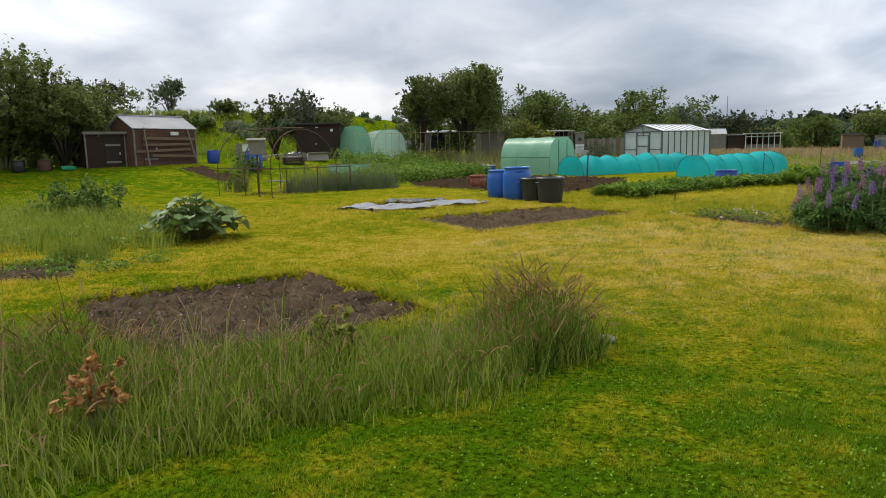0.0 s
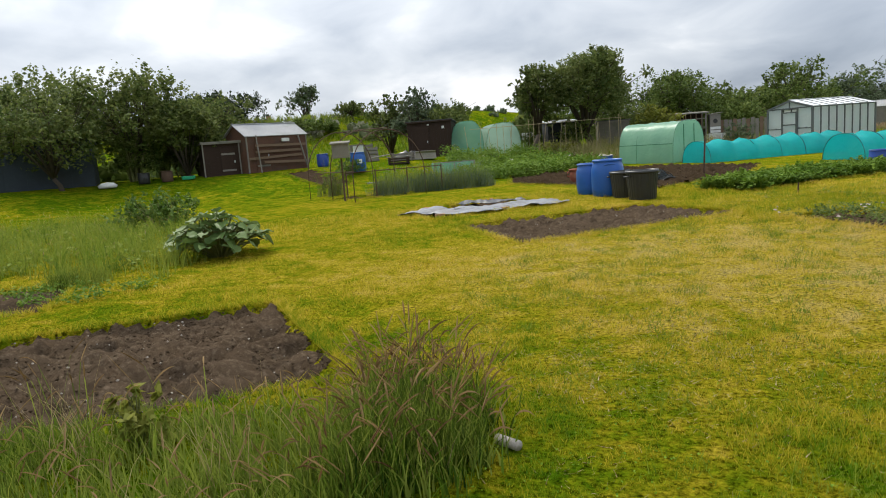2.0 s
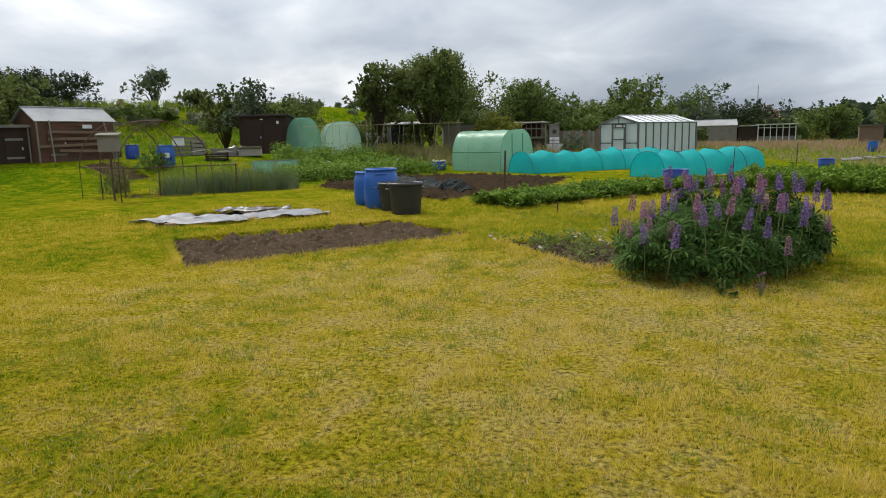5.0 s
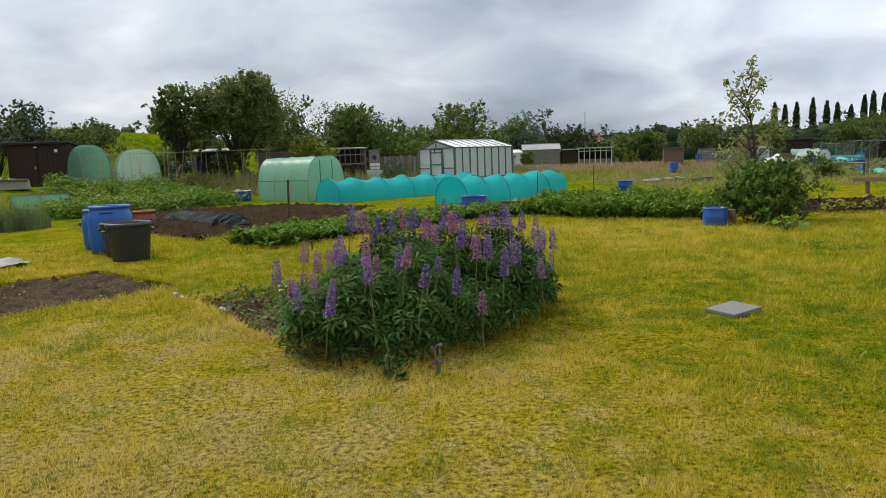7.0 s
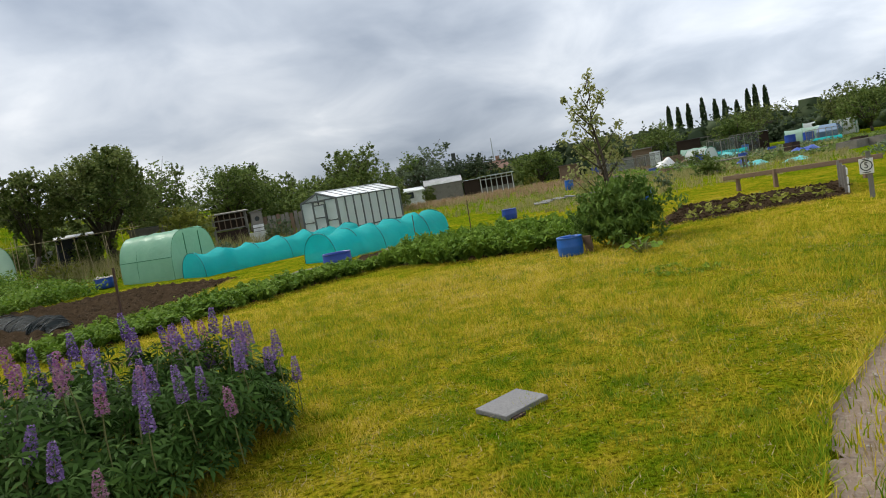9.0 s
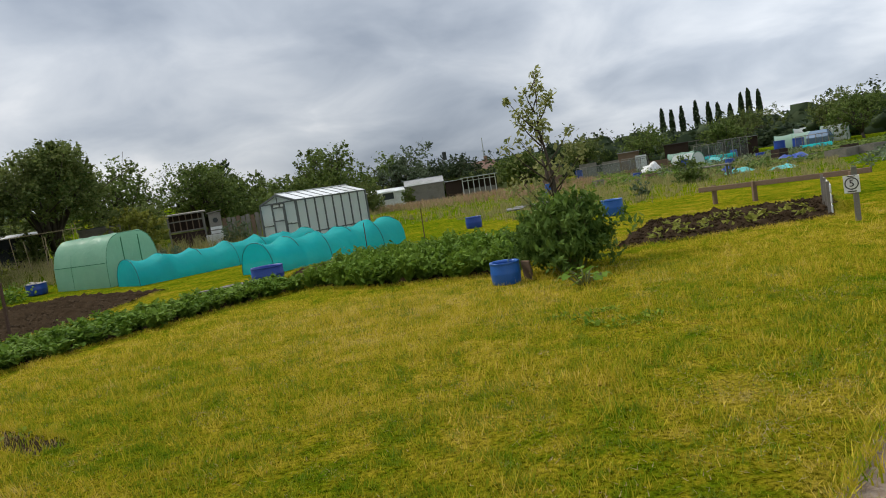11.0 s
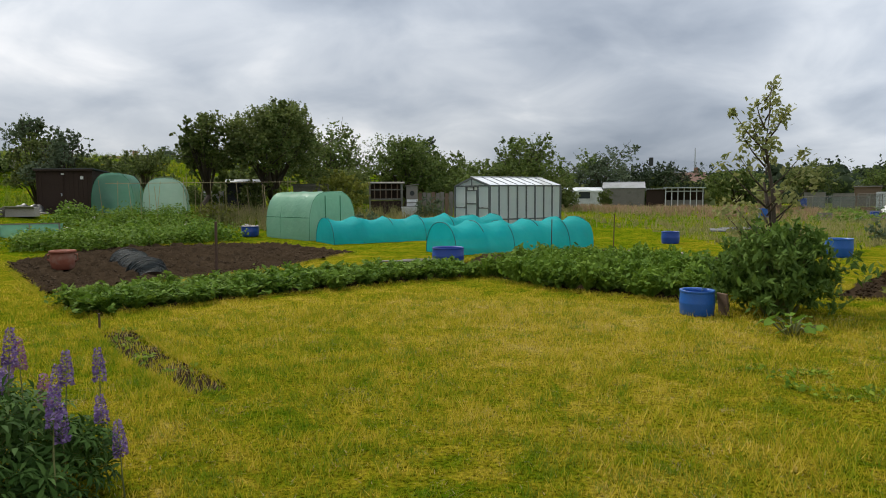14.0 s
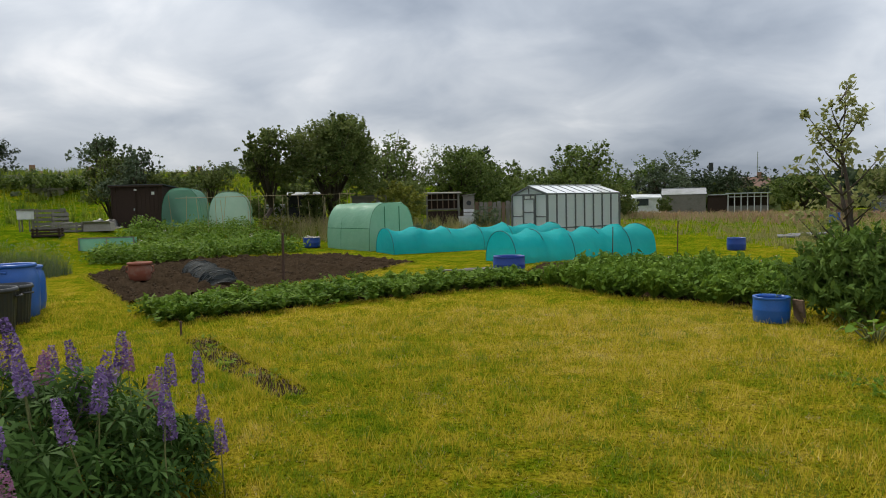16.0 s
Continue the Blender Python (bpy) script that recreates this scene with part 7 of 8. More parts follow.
# ---- the far plots on the other side of the track ----
def far_plots():
    for x, y, w, h, ln, mat, lab in [(26.4, 60.2, 1.6, 1.25, 2.2, PALEFILM, "pale domed net cage on the far plots"), (29.6, 59.0, 1.4, 0.7, 3.4, TEAL, "low turquoise net tunnel on the far plots"),
                                     (38.4, 62.0, 2.2, 1.5, 3.0, PALEFILM, "pale film polytunnel on the far plots"), (33.8, 52.0, 1.6, 0.5, 2.2, TEAL, "low turquoise cover on the far plots")]:
        hoop_tunnel("far_net_tunnel", pose(x, y, gz(x, y), 0, 0, 60), w, h, [0, ln / 2, ln], mat, GREEN_SEAM, lab, "net tunnel", 0.05, 0.4, hoop_r=0.02)
    for x, y, r, h in [(32.6, 57.2, 0.45, 1.1), (33.8, 56.4, 0.45, 1.1), (23.0, 47.0, 0.32, 0.5), (27.2, 50.6, 0.32, 0.5), (17.4, 50.0, 0.3, 0.45)]:
        drum("far_barrel", pose(x, y, gz(x, y)), r, h, BLUE_DARK, "dark blue barrel on the far plots", False, "far barrels", True)
    for x, y, w, h, mat, lab in [(17.6, 63.4, 1.5, 1.3, GREYWOOD, "grey pallet compost bin on the far plots"), (19.6, 62.8, 1.5, 1.2, GREYWOOD, "grey pallet compost bin on the far plots"),
                                 (21.4, 59.8, 0.9, 1.4, WHITE, "pale upright cabinet on the far plots"), (22.8, 59.4, 1.6, 0.8, BROWNWOOD, "brown slatted box on the far plots"),
                                 (24.0, 58.8, 1.2, 0.7, BROWNWOOD, "brown slatted box on the far plots")]:
        c = thing("compost_bin", lab, "compost bin", pose(x, y, gz(x, y), 0, 0, -20), "far bins")
        for k in range(4):
            z = h * (k + 0.5) / 4
            for s in (-1, 1):
                part("slat", MB().box((0, s * 0.5, z), (w, 0.03, h / 4 - 0.03)), mat, c)
                part("slat", MB().box((s * w / 2, 0, z), (0.03, 1.0, h / 4 - 0.03)), mat, c)
    fr = thing("fruit_cage", "dark timber fruit cage frame on the far plots", "cage", pose(31.0, 66.0, gz(31, 66), 0, 0, -25))
    for x in np.linspace(-3, 3, 5):
        part("post", MB().box((float(x), 0, 1.0), (0.07, 0.07, 2.0)), GREYWOOD, fr)
        part("slope_bar", MB().beam((float(x), 0, 2.0), (float(x), 2.4, 1.2), 0.06), GREYWOOD, fr)
    part("rail", MB().box((0, 0, 2.0), (6.1, 0.07, 0.07)).box((0, 1.2, 1.6), (6.1, 0.05, 0.05)), GREYWOOD, fr)
    for k in range(5):
        x, y = 17 + 3.2 * k, 45 - 1.3 * k
        e = thing("bed_edging", "long pale timber edging of a far bed", "timber", pose(x, y, gz(x, y), 0, 0, -18 + 5 * k), "far edging")
        part("timber", MB().box((0, 0, 0.1), (3.0, 0.14, 0.2)), GREYWOOD, e)
    tb = thing("far_table", "grey plank table on the far plot", "table", pose(15.6, 34.0, gz(15.6, 34), 0, 0, -12))
    part("top", MB().box((0, 0, 0.6), (1.7, 0.8, 0.06)), GREYWOOD, tb)
    for x in (-0.75, 0.75):
        for y in (-0.3, 0.3):
            part("leg", MB().box((x, y, 0.29), (0.08, 0.08, 0.58)), GREYWOOD, tb)
    rub = thing("rubble_heap", "low heap of grey sheets and rubble in the meadow", "heap", pose(6.8, 33.5, gz(6.8, 33.5)))
    for k in range(7):
        part("sheet", MB().box((0.5 * k - 1.5, 0.3 * math.sin(k), 0.08 + 0.03 * k % 0.12), (0.8, 0.5, 0.05), Matrix.Rotation(0.4 * k, 3, "Z") @ Matrix.Rotation(0.15, 3, "X")), STONE, rub)


far_plots()


def car(x, y, rz, label):
    ob = thing("car", label, "car", pose(x, y, gz(x, y), 0, 0, rz))
    side = [(-2.0, 0.35), (2.0, 0.35), (2.05, 0.75), (1.55, 0.9), (0.85, 1.42), (-0.9, 1.46), (-1.75, 1.0), (-2.05, 0.9)]
    mb = MB()
    for yy in (-0.82, 0.82):
        for px, pz in side:
            mb.v.append((px, yy * (0.8 if pz > 1.2 else 1.0), pz))
    n = len(side)
    mb.f = [tuple(reversed(range(n))), tuple(range(n, 2 * n))] + [(i, (i + 1) % n, n + (i + 1) % n, n + i) for i in range(n)]
    part("body", mb, CARPAINT, ob, bevel=0.06)
    for yy in (-0.79, 0.79):
        part("side_window", MB().add([(-1.35, yy * 1.01, 1.0), (1.1, yy * 1.01, 1.0), (0.7, yy * 0.87, 1.36), (-0.85, yy * 0.87, 1.38)], [(0, 1, 2, 3) if yy < 0 else (3, 2, 1, 0)]), GLASS, ob)
        for px in (-1.3, 1.3):
            w = part("wheel", MB().tube([(px, yy * 0.86, 0.32), (px, yy * 1.06, 0.32)], 0.32, 18), TYRE, ob)
            part("rim", MB().tube([(px, yy * 1.06, 0.32), (px, yy * 1.075, 0.32)], 0.2, 14), METAL, w)
    part("windscreen", MB().add([(1.5, -0.7, 0.94), (1.5, 0.7, 0.94), (0.92, 0.62, 1.40), (0.92, -0.62, 1.40)], [(0, 1, 2, 3)]), GLASS, ob)


car(37.4, 59.0, 50, "dark parked car beyond the plots")


# ---- distance ----
def wood_belt(name, pts, n, low, high, depth, leaf, label, seed, mat=LEAF_WOOD, per=210):
    """A far belt of woodland: many overlapping crowns of leaf clumps."""
    rng = np.random.default_rng(seed)
    P = np.array(pts, float)
    lobes = []
    seg = np.linalg.norm(np.diff(P[:, :2], axis=0), axis=1)
    for _ in range(n):
        i = rng.choice(len(seg), p=seg / seg.sum())
        t = rng.uniform()
        x, y, hh = P[i] * (1 - t) + P[i + 1] * t
        x, y = x + rng.normal(0, depth), y + rng.normal(0, depth)
        h = hh * rng.uniform(0.72, 1.0)
        r = rng.uniform(low, high)
        z = gz(x, y)
        top = max(h - r, 0.4 * h)
        for k in range(4):
            q = rng.normal(0, r * 0.45, 3)
            lobes.append((x + q[0], y + q[1], z + top + min(q[2], 0) - 0.3 * k * r, r * rng.uniform(0.5, 0.9), 0.9))
    pts2 = crown_points(rng, n * per, lobes)
    v, f = leaf_quads(pts2, leaf, 0.7, 0, 0.2, rng)
    # the shaded hearts of the crowns: small uneven lumps among the leaves
    ring = np.array([(math.cos(a) * math.cos(e), math.sin(a) * math.cos(e), math.sin(e)) for e in (-0.9, -0.3, 0.3, 0.9) for a in np.linspace(0, 2 * math.pi, 8)[:-1] + e])
    quads = np.array([(7 * i + j, 7 * i + (j + 1) % 7, 7 * i + 7 + (j + 1) % 7, 7 * i + 7 + j) for i in range(3) for j in range(7)])
    cv, cf, k = [v], [f], len(v)
    for lx, ly, lz, lr, ls in lobes:
        cv.append(np.array([lx, ly, lz]) + ring * lr * 0.86 * rng.uniform(0.75, 1.1, (28, 1)) * np.array([1, 1, ls]))
        cf.append(quads + k)
        k += 28
    return tagged(array_mesh(name, np.concatenate(cv), np.concatenate(cf), mat), label, "woodland", kind="stuff")


wood_belt("far_wood", [(12, 150, 4), (28, 145, 7.5), (46, 141, 7.5), (62, 135, 5.2), (76, 130, 6.2), (95, 120, 5.6), (125, 100, 6)], 130, 3, 5.0, 4, 0.72, "dark distant woodland on rising ground", 1, per=250)
wood_belt("far_hedge", [(14, 92, 4), (30, 88, 4.5), (46, 80, 4.5), (60, 70, 5), (80, 55, 6)], 80, 1.6, 3.2, 3, 0.5, "dark distant hedge beyond the plots", 2, per=220)
wood_belt("back_hedge", [(-24, 63, 1.8), (-18, 66, 3.2), (-4, 74, 4.0), (12, 80, 4.0)], 60, 1.5, 2.6, 2, 0.45, "dark hedge line behind the sheds", 3, LEAF_DARK)
wood_belt("left_thicket", [(-60, -6, 4), (-52, 3, 4), (-46, 10, 4), (-42, 17, 2.2), (-42, 26, 0.9)], 34, 1.5, 2.6, 2, 0.4, "green thicket at the edge of the plots", 4, LEAF_MID)
wood_belt("bank_scrub", [(-62, 34, 0.7), (-52, 44, 0.8), (-42, 54, 0.7), (-30, 60, 0.9)], 60, 0.5, 0.9, 2.5, 0.25, "pale scrub along the top of the bank", 5, LEAF_GREY)
wood_belt("bank_brambles", [(-52, 26, 0.9), (-45, 32, 1.0), (-38, 38, 1.0), (-31, 44, 1.0)], 70, 0.5, 0.9, 1.6, 0.22, "flowering brambles over the bank", 7, BRAMBLE)
wood_belt("behind_wood", [(-60, -40, 7), (-20, -60, 7), (30, -55, 7), (75, -20, 7), (100, 40, 7)], 70, 3, 5, 4, 1.3, "distant trees around the allotments", 6)


def poplar(x, y, h, seed):
    rng = np.random.default_rng(seed)
    ob = thing("poplar_tree", "tall narrow dark poplar on the skyline", "tree", pose(x, y, gz(x, y) - 0.2), "poplars")
    part("trunk", MB().tube([(0, 0, 0), (0, 0, h * 0.95)], [0.5, 0.08], 6), BARK, ob)
    g = rng.uniform(0.05, 1, 900) ** 0.8
    a, r = rng.uniform(0, 2 * math.pi, 900), rng.uniform(0.2, 1, 900) ** 0.5 * 1.5 * np.sin(np.pi * np.clip(g * 0.92 + 0.06, 0, 1)) ** 0.7
    v, f = leaf_quads(np.stack([r * np.cos(a), r * np.sin(a), g * h], 1), 1.3, 0.5, -0.6, 0.1, rng)
    array_part("crown", v, f, LEAF_WOOD, ob)


for k, (px, py, ptop) in enumerate([(74.9, 186.4, 13.6), (77.2, 185.4, 13.4), (79.7, 184.4, 13.6), (83.1, 182.9, 13.8), (86.0, 181.6, 12.6), (88.1, 180.5, 12.6), (90.8, 179.2, 12.2), (93.3, 177.9, 14.2), (95.0, 177.0, 14.4), (97.2, 176.0, 13.6)]):
    px, py = 2 * px, 2 * py - 1
    poplar(px, py, 2 * ptop - 1.7 - gz(px, py) + 0.2 + 1.2 * math.sin(5 * k), k)


def far_house(x, y, w, d, h, rz, label):
    ob = thing("house", label, "house", pose(x, y, gz(x, y) - 0.3, 0, 0, rz), "far houses")
    part("wall", MB().box((0, 0, h / 2), (w, d, h)), BRICK, ob)
    r = MB()
    r.v = [(-w / 2 - 0.3, -d / 2 - 0.3, h), (w / 2 + 0.3, -d / 2 - 0.3, h), (w / 2 + 0.3, d / 2 + 0.3, h), (-w / 2 - 0.3, d / 2 + 0.3, h), (-w / 2 + 1, 0, h + 2.6), (w / 2 - 1, 0, h + 2.6)]
    r.f = [(0, 1, 5, 4), (2, 3, 4, 5), (1, 2, 5), (3, 0, 4), (3, 2, 1, 0)]
    roof = part("roof", r, TILE, ob)
    part("chimney", MB().box((w * 0.2, 0, h + 2.7), (0.7, 0.6, 1.4)), BRICK, roof)
    for x0 in (-w / 3, 0, w / 3):
        win = part("window", MB().box((x0, -d / 2 - 0.02, h * 0.7), (1.1, 0.06, 1.1)), GLASS, ob)
        part("window_frame", MB().box((x0, -d / 2 - 0.04, h * 0.7), (0.07, 0.06, 1.1)).box((x0, -d / 2 - 0.04, h * 0.7), (1.1, 0.06, 0.07)), WHITE, win)


far_house(14.5, 124, 8, 6, 2.2, -6, "distant brick house with red tiled roof among trees")
far_house(-84.5, 72.5, 9, 6, 0.7, 45, "distant brick house behind the overgrown bank")
far_house(-79.5, 77.5, 9, 6, 0.5, 45, "distant brick house behind the overgrown bank")
far_house(-68.5, 88.0, 8, 6, 0.6, 40, "distant house with red tiled roof past the bank")
mast = thing("radio_mast", "thin far radio mast on the hill", "mast", pose(26.9, 209, gz(26.9, 209)))
part("pole", MB().tube([(0, 0, 0), (0, 0, 14.8 - gz(26.9, 209))], [0.22, 0.10], 6), METAL, mast)
lp = thing("floodlight_pole", "dark floodlight on a thin pole above the trees", "lamp", pose(16.9, 239.9, gz(16.9, 239.9)))
part("pole", MB().tube([(0, 0, 0), (0, 0, 12.4 - gz(16.9, 239.9))], 0.14, 6), METAL, lp)
part("lamp_head", MB().box((0, 0, 12.4 - gz(16.9, 239.9)), (1.4, 0.8, 2.8)), BLACK, lp)


WHITEFILM = gauze("whitish_film", (0.50, 0.55, 0.54), (0.66, 0.70, 0.69), 0.3, 0.4)
TEALSHEET = worn("faded_teal_sheet", (0.05, 0.34, 0.33), (0.14, 0.46, 0.44), 3, 0.6, 0.2)


def crate(x, y, w, d, h, rz, mat):
    ob = thing("wooden_crate", "weathered slatted wooden crate on the far plots", "crate", pose(x, y, gz(x, y), 0, 0, rz), "far crates")
    for k in range(3):
        z = h * (k + 0.5) / 3
        for yy in (-d / 2, d / 2):
            part("slat", MB().box((0, yy, z), (w, 0.025, h / 3.6)), mat, ob)
        for xx in (-w / 2, w / 2):
            part("slat", MB().box((xx, 0, z), (0.025, d - 0.03, h / 3.6)), mat, ob)
    part("base", MB().box((0, 0, 0.04), (w - 0.04, d - 0.04, 0.03)), mat, ob)


def wire_cage(x, y, w, d, h, rz):
    ob = thing("fruit_cage", "thin-framed netted fruit cage on the far plots", "fruit cage", pose(x, y, gz(x, y), 0, 0, rz), "fruit cages")
    for xx in (-w / 2, 0, w / 2):
        for yy in (-d / 2, d / 2):
            part("post", MB().tube([(xx, yy, -0.1), (xx, yy, h)], 0.025, 5), GREYWOOD, ob)
        part("cross_bar", MB().tube([(xx, -d / 2, h), (xx, d / 2, h)], 0.02, 5), GREYWOOD, ob)
    for yy in (-d / 2, d / 2):
        part("top_bar", MB().tube([(-w / 2, yy, h), (w / 2, yy, h)], 0.025, 5), GREYWOOD, ob)
        part("net_side", MB().box((0, yy, h / 2), (w, 0.008, h)), CAGENET, ob)
    part("net_top", MB().box((0, 0, h + 0.02), (w, d, 0.008)), CAGENET, ob)


CAGENET = gauze("grey_cage_netting", (0.10, 0.13, 0.12), (0.20, 0.23, 0.22), 0.86, 0.6)


def odds_and_ends():
    """Smaller things that stand about the plots."""
    for x, y, mat, lab in [(-26.9, 24.2, WHITE, "white wooden hive box on legs")]:
        hv = thing("hive_box", lab, "hive", pose(x, y, gz(x, y), 0, 0, 35), "hive boxes")
        part("box", MB().box((0, 0, 0.75), (0.55, 0.5, 0.4)), mat, hv, bevel=0.01)
        part("roof", MB().box((0, 0, 0.98), (0.65, 0.6, 0.06)), GREYWOOD, hv)
        for a in (-0.2, 0.2):
            for b in (-0.2, 0.2):
                part("leg", MB().box((a, b, 0.28), (0.05, 0.05, 0.56)), GREYWOOD, hv)
    bt = thing("bird_box", "weathered grey box on a thin post by the hoops", "bird box", pose(-19.2, 11.2, 0, 0, 0, 30))
    part("post", MB().tube([(0, 0, -0.1), (0, 0, 1.38)], 0.03, 7), RUST, bt)
    part("box", MB().box((0, 0, 1.62), (0.52, 0.42, 0.46)), GREYWOOD, bt, bevel=0.01)
    part("roof", MB().box((0, 0, 1.88), (0.62, 0.52, 0.04), Matrix.Rotation(0.12, 3, "X")), GREYWOOD, bt)
    drum("black_barrel", pose(-32.6, 14.9, gz(-32.6, 14.9)), 0.26, 0.5, BLACK, "black plastic barrel beside the blue-grey shed", False, "shed tubs", True)
    drum("rusty_barrel", pose(-31.9, 15.6, gz(-31.9, 15.6)), 0.26, 0.5, RUST, "rusty brown drum beside the blue-grey shed", False, "shed tubs", True)
    gb = thing("green_tray", "bright green plastic tray on the grass", "tray", pose(-31.2, 16.2, gz(-31.2, 16.2), 0, 0, 30))
    part("tray", MB().box((0, 0, 0.1), (0.5, 0.35, 0.16), top=1.1), GREENTRAY, gb, bevel=0.02)
    wb = thing("white_sack", "white sack lying by the shed", "sack", pose(-33.4, 13.6, gz(-33.4, 13.6), 0, 0, 10))
    part("sack", MB().lathe([(0, 0), (0.35, 0.02), (0.4, 0.12), (0.25, 0.24), (0, 0.27)], 14, 0.08, 3), WHITE, wb, smooth=True)
    bl = thing("concrete_block", "grey concrete block on the far grass", "block", pose(-21.9, 17.6, 0, 0, 0, 20))
    part("block", MB().box((0, 0, 0.12), (0.75, 0.3, 0.24)), STONE, bl, bevel=0.012)
    lg = thing("white_log", "short pale log end at the grass edge", "log", pose(-8.0, -4.05, 0.03, 90, 0, 70))
    part("log", MB().tube([(0, 0, -0.07), (0, 0, 0.07)], 0.026, 12), PALESTONE, lg, smooth=True)
    rng = random.Random(4)
    # clutter on the far plots
    for k in range(12):
        a, d = radians(rng.uniform(40, 74)), rng.uniform(46, 62)
        crate(d * math.cos(a), d * math.sin(a), rng.uniform(0.5, 1.0), rng.uniform(0.4, 0.6), rng.uniform(0.25, 0.6), rng.uniform(0, 90), (GREYWOOD, BROWNWOOD, DARKWOOD)[k % 3])
    crate(22.8, 40.4, 0.7, 0.6, 0.8, 20, DARKWOOD)
    for x, y, w, d, h, rz in [(16.8, 56.0, 4.2, 1.6, 1.1, 15), (26.5, 57.5, 2.0, 1.4, 1.7, 30), (29.0, 58.2, 2.2, 1.4, 1.9, 30), (20.0, 57.5, 1.8, 1.2, 1.3, 10), (33.5, 54.0, 3.0, 1.5, 1.2, 40)]:
        wire_cage(x, y, w, d, h, rz)
    for x, y, w, ln, rz, mat, lab, amp in [(23.0, 39.4, 1.0, 1.8, 30, BLUE_DARK, "dark blue tarpaulin thrown over a heap", 0.45), (18.1, 37.6, 0.5, 0.5, 0, BLUE_DARK, "dark blue plastic sheet bundle", 0.35),
                                           (17.8, 35.7, 0.8, 1.4, 40, TEALSHEET, "pale turquoise netting heaped on the grass", 0.28), (18.5, 32.8, 0.7, 1.2, 50, TEALSHEET, "pale turquoise netting lying on the plot", 0.2),
                                           (26.0, 55.1, 1.2, 2.0, 20, TEALSHEET, "bright turquoise netting over a low crop", 0.6), (17.4, 47.9, 0.5, 0.7, 10, BLUE, "bright blue plastic sheet in crops", 0.3),
                                           (15.5, 47.0, 0.5, 0.8, 60, BLUE, "bright blue plastic sheet in crops", 0.25), (20.4, 55.1, 1.0, 1.2, 15, WHITE, "pale sheeting over a cold frame", 0.9), (22.4, 55.4, 0.9, 1.2, 25, BROWNWOOD, "brown sacking over a heap", 0.5)]:
        m = pose(x, y, gz(x, y) - 0.02, 0, 0, rz)
        heap("covered_heap", m, w, ln, amp, mat, lab, int(x * 10))
    for x, y, w, h, rz in [(47.0, 74.2, 3.0, 1.9, 60), (46.3, 68.1, 2.6, 1.8, 50), (24.3, 54.8, 1.5, 1.3, 20)]:
        hoop_tunnel("far_net_tunnel", pose(x, y, gz(x, y), 0, 0, rz), w, h, [0, 1.2, 2.4], WHITEFILM, GREEN_SEAM, "whitish film hoop tunnel on the far plots", "net tunnel", 0.05, 0.3, hoop_r=0.03)
    for x, y, rz in [(23.2, 35.1, 35), (24.9, 35.4, 35)]:
        rb = thing("raised_bed", "low grey plank raised bed on the far plots", "raised bed", pose(x, y, gz(x, y), 0, 0, rz), "raised beds")
        for yy in (-0.5, 0.5):
            part("plank", MB().box((0, yy, 0.2), (2.2, 0.04, 0.42)), GREYWOOD, rb)
        for xx in (-1.08, 1.08):
            part("plank", MB().box((xx, 0, 0.2), (0.04, 0.96, 0.42)), GREYWOOD, rb)
        part("soil_fill", MB().box((0, 0, 0.15), (2.1, 0.94, 0.3)), DARKSOIL, rb)
    for k in range(16):
        a = radians(rng.uniform(30, 78))
        d = rng.uniform(44, 70)
        x, y = d * math.cos(a), d * math.sin(a)
        if k in (3, 9):
            hoop_tunnel("far_net_tunnel", pose(x, y, gz(x, y), 0, 0, rng.uniform(20, 90)), 1.3, rng.uniform(0.6, 1.1), [0, 1.2, 2.4, 3.6], GREENNET, GREEN_SEAM, "low net tunnel among crops on the far plots", "net tunnel", 0.09, 0.3, hoop_r=0.02)
        else:
            drum("far_barrel", pose(x, y, gz(x, y)), 0.3, rng.uniform(0.5, 0.9), BLUE if k % 2 else BLUE_DARK, "blue barrel among crops on the far plots", False, "far barrels", True)
    for k, (x, y, w, h, mat, rf) in enumerate([(27.5, 66.5, 2.2, 1.9, DARKWOOD, DARKFELT), (33.0, 63.5, 2.0, 1.8, DARKWOOD, FELT), (44.5, 55.0, 2.4, 2.0, BROWNWOOD, FELT), (23.5, 69.0, 2.0, 1.8, BROWNWOOD, FELT), (49.0, 47.0, 2.2, 1.9, GREYWOOD, DARKFELT)]):
        a = math.degrees(math.atan2(y, x)) - 90
        shed("plot_shed", pose(x, y, gz(x, y) - 0.03, 0, 0, a), w, 1.8, h, mat, rf, "small weathered shed on the far plots", 6, 0.2, "pent", True, door=(0.3, 0.7, 1.6), group="plot sheds")
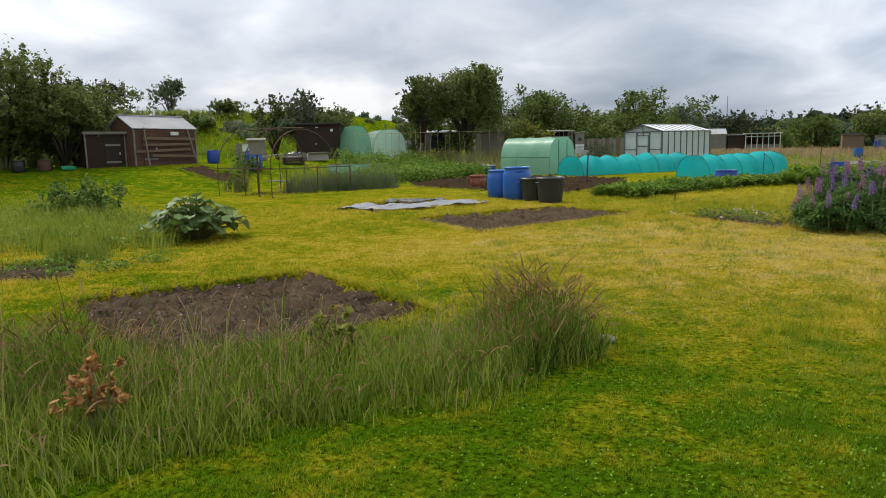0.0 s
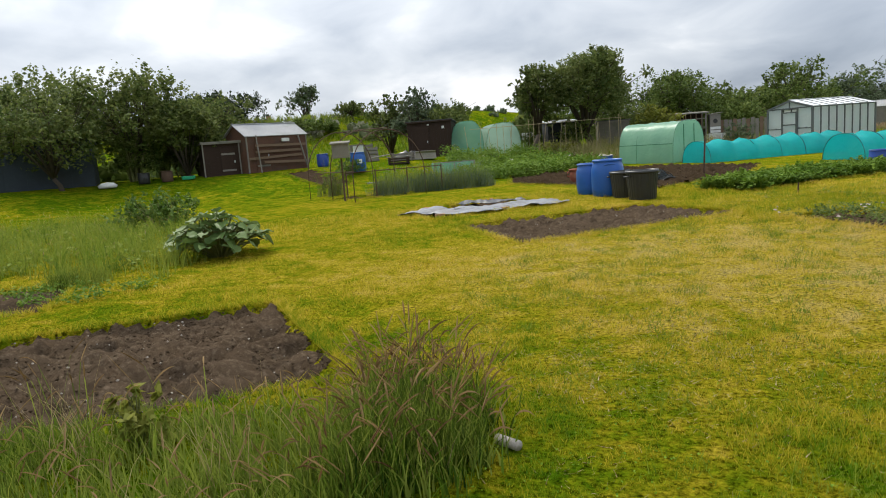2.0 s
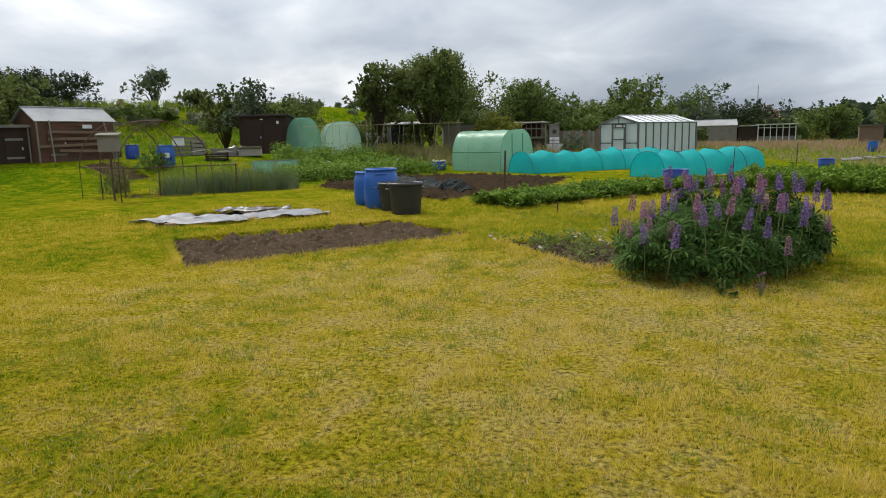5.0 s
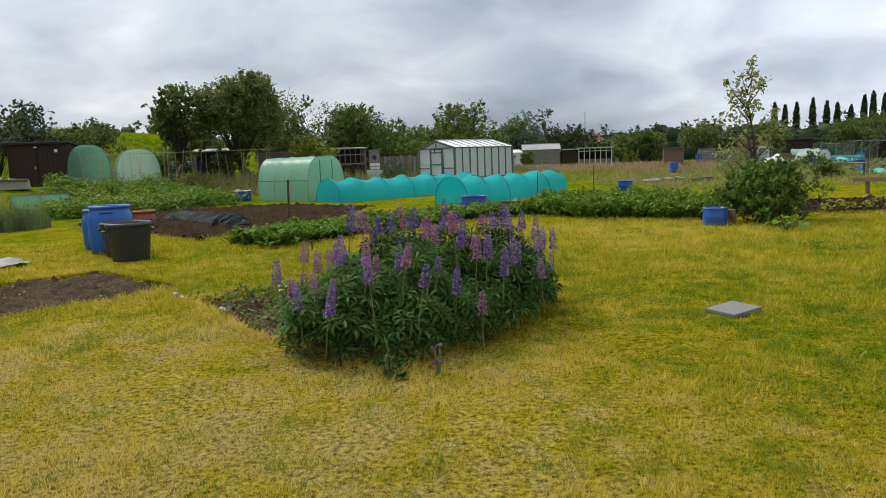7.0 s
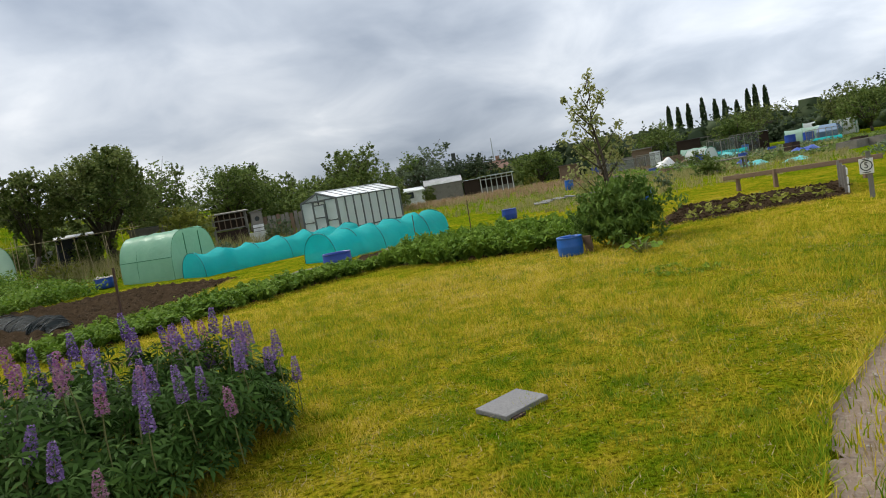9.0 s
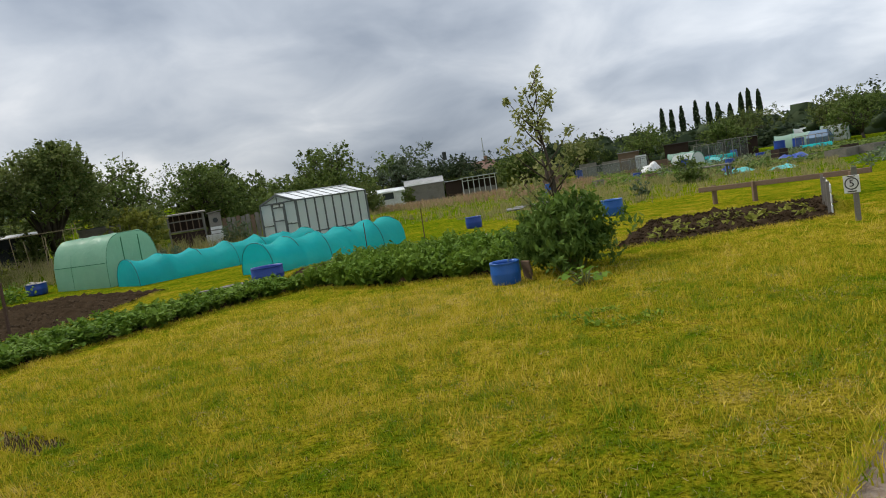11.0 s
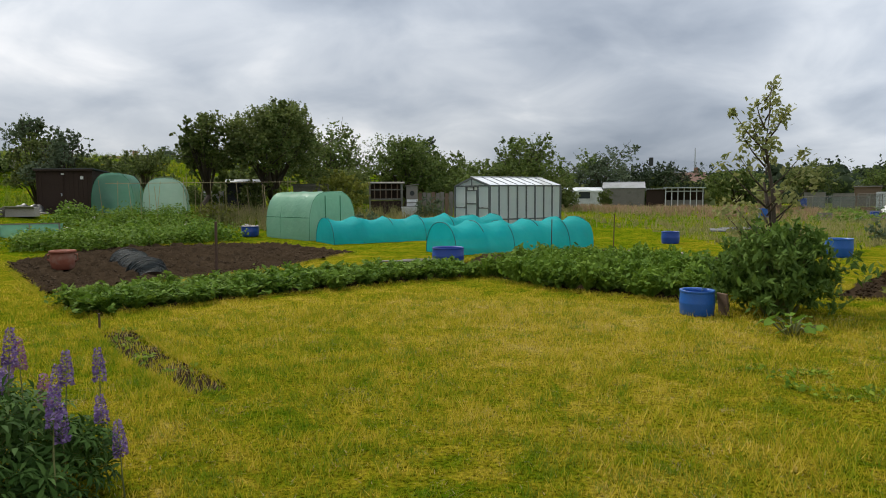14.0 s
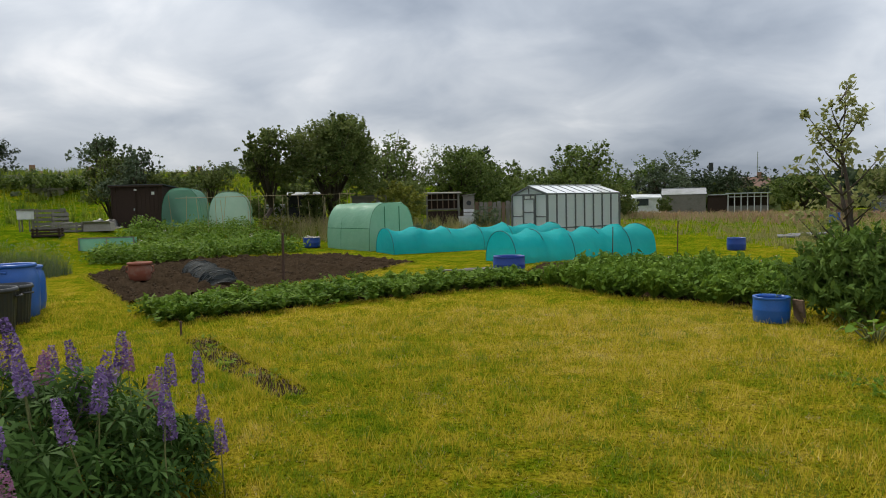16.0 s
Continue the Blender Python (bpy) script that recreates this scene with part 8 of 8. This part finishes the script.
    for k, (x, y, h, sp) in enumerate([(20, 72, 4.2, 2.6), (27, 74, 4.4, 2.8), (36, 70, 4.6, 3.0), (45, 64, 4.6, 3.0), (52, 56, 5.0, 3.2), (30.5, 63.0, 3.6, 2.0), (47.0, 70.0, 5.5, 3.0)]):
        tree("plot_tree", x, y, h + gz(x, y), sp, LEAF_MID if k % 2 else LEAF_DARK, "round green tree at the end of the far plots", 5500, 0.25, 60 + k, 0.14, 0.12, 0.03, "far plot trees")


GREENTRAY = worn("green_plastic", (0.02, 0.30, 0.14), (0.04, 0.40, 0.20), 4, 0.45, 0.05, 0.4)
odds_and_ends()
shrub("yellow_weed", -10.0, -4.55, 0.34, 0.34, 0.3, LEAF_YELLOW, "bright yellow-green leafy weed in tall grass", 260, 0.10, 71, "weed", 10)
shrub("dock_weed", -10.61, -6.18, 0.46, 0.26, 0.22, DOCK, "rusty orange dock weed in tall grass", 420, 0.06, 72, "weed", 8)
shrub("bean_bush", -17.2, 29.6, 1.0, 1.6, 0.8, LEAF_YELLOW, "yellow-green climbing beans by canes", 1500, 0.12, 73, "crop plants", 16)
shrub("hedge_bush", -26.0, 33.5, 1.3, 1.6, 1.2, LEAF_MID, "green bush behind the brown shed", 3500, 0.18, 74)
shrub("hedge_bush", 0.6, 61.5, 1.8, 0.7, 0.7, LEAF_DARK, "dark green bush between far sheds", 2000, 0.18, 75)
shrub("hedge_bush", 10.8, 64.0, 1.4, 1.0, 0.8, LEAF_YELLOW, "yellow-green bush by the far shelter", 900, 0.16, 76)
shrub("elder_bush", -8.4, 34.9, 1.5, 0.9, 0.7, LEAF_GREY, "pale green elder bush beside the greenhouse", 1500, 0.13, 77)
soil_bed("soil_plot_4", [(17, 38), (24, 41), (26, 45), (18, 42)], DARKSOIL, "dark soil plot among the far crops", 0.03, 0.06, 0, 0, 0.4)
soil_bed("soil_plot_5", [(26, 46), (34, 49), (33, 53), (25, 50)], DARKSOIL, "dark soil plot among the far crops", 0.03, 0.06, 0, 0, 0.4)
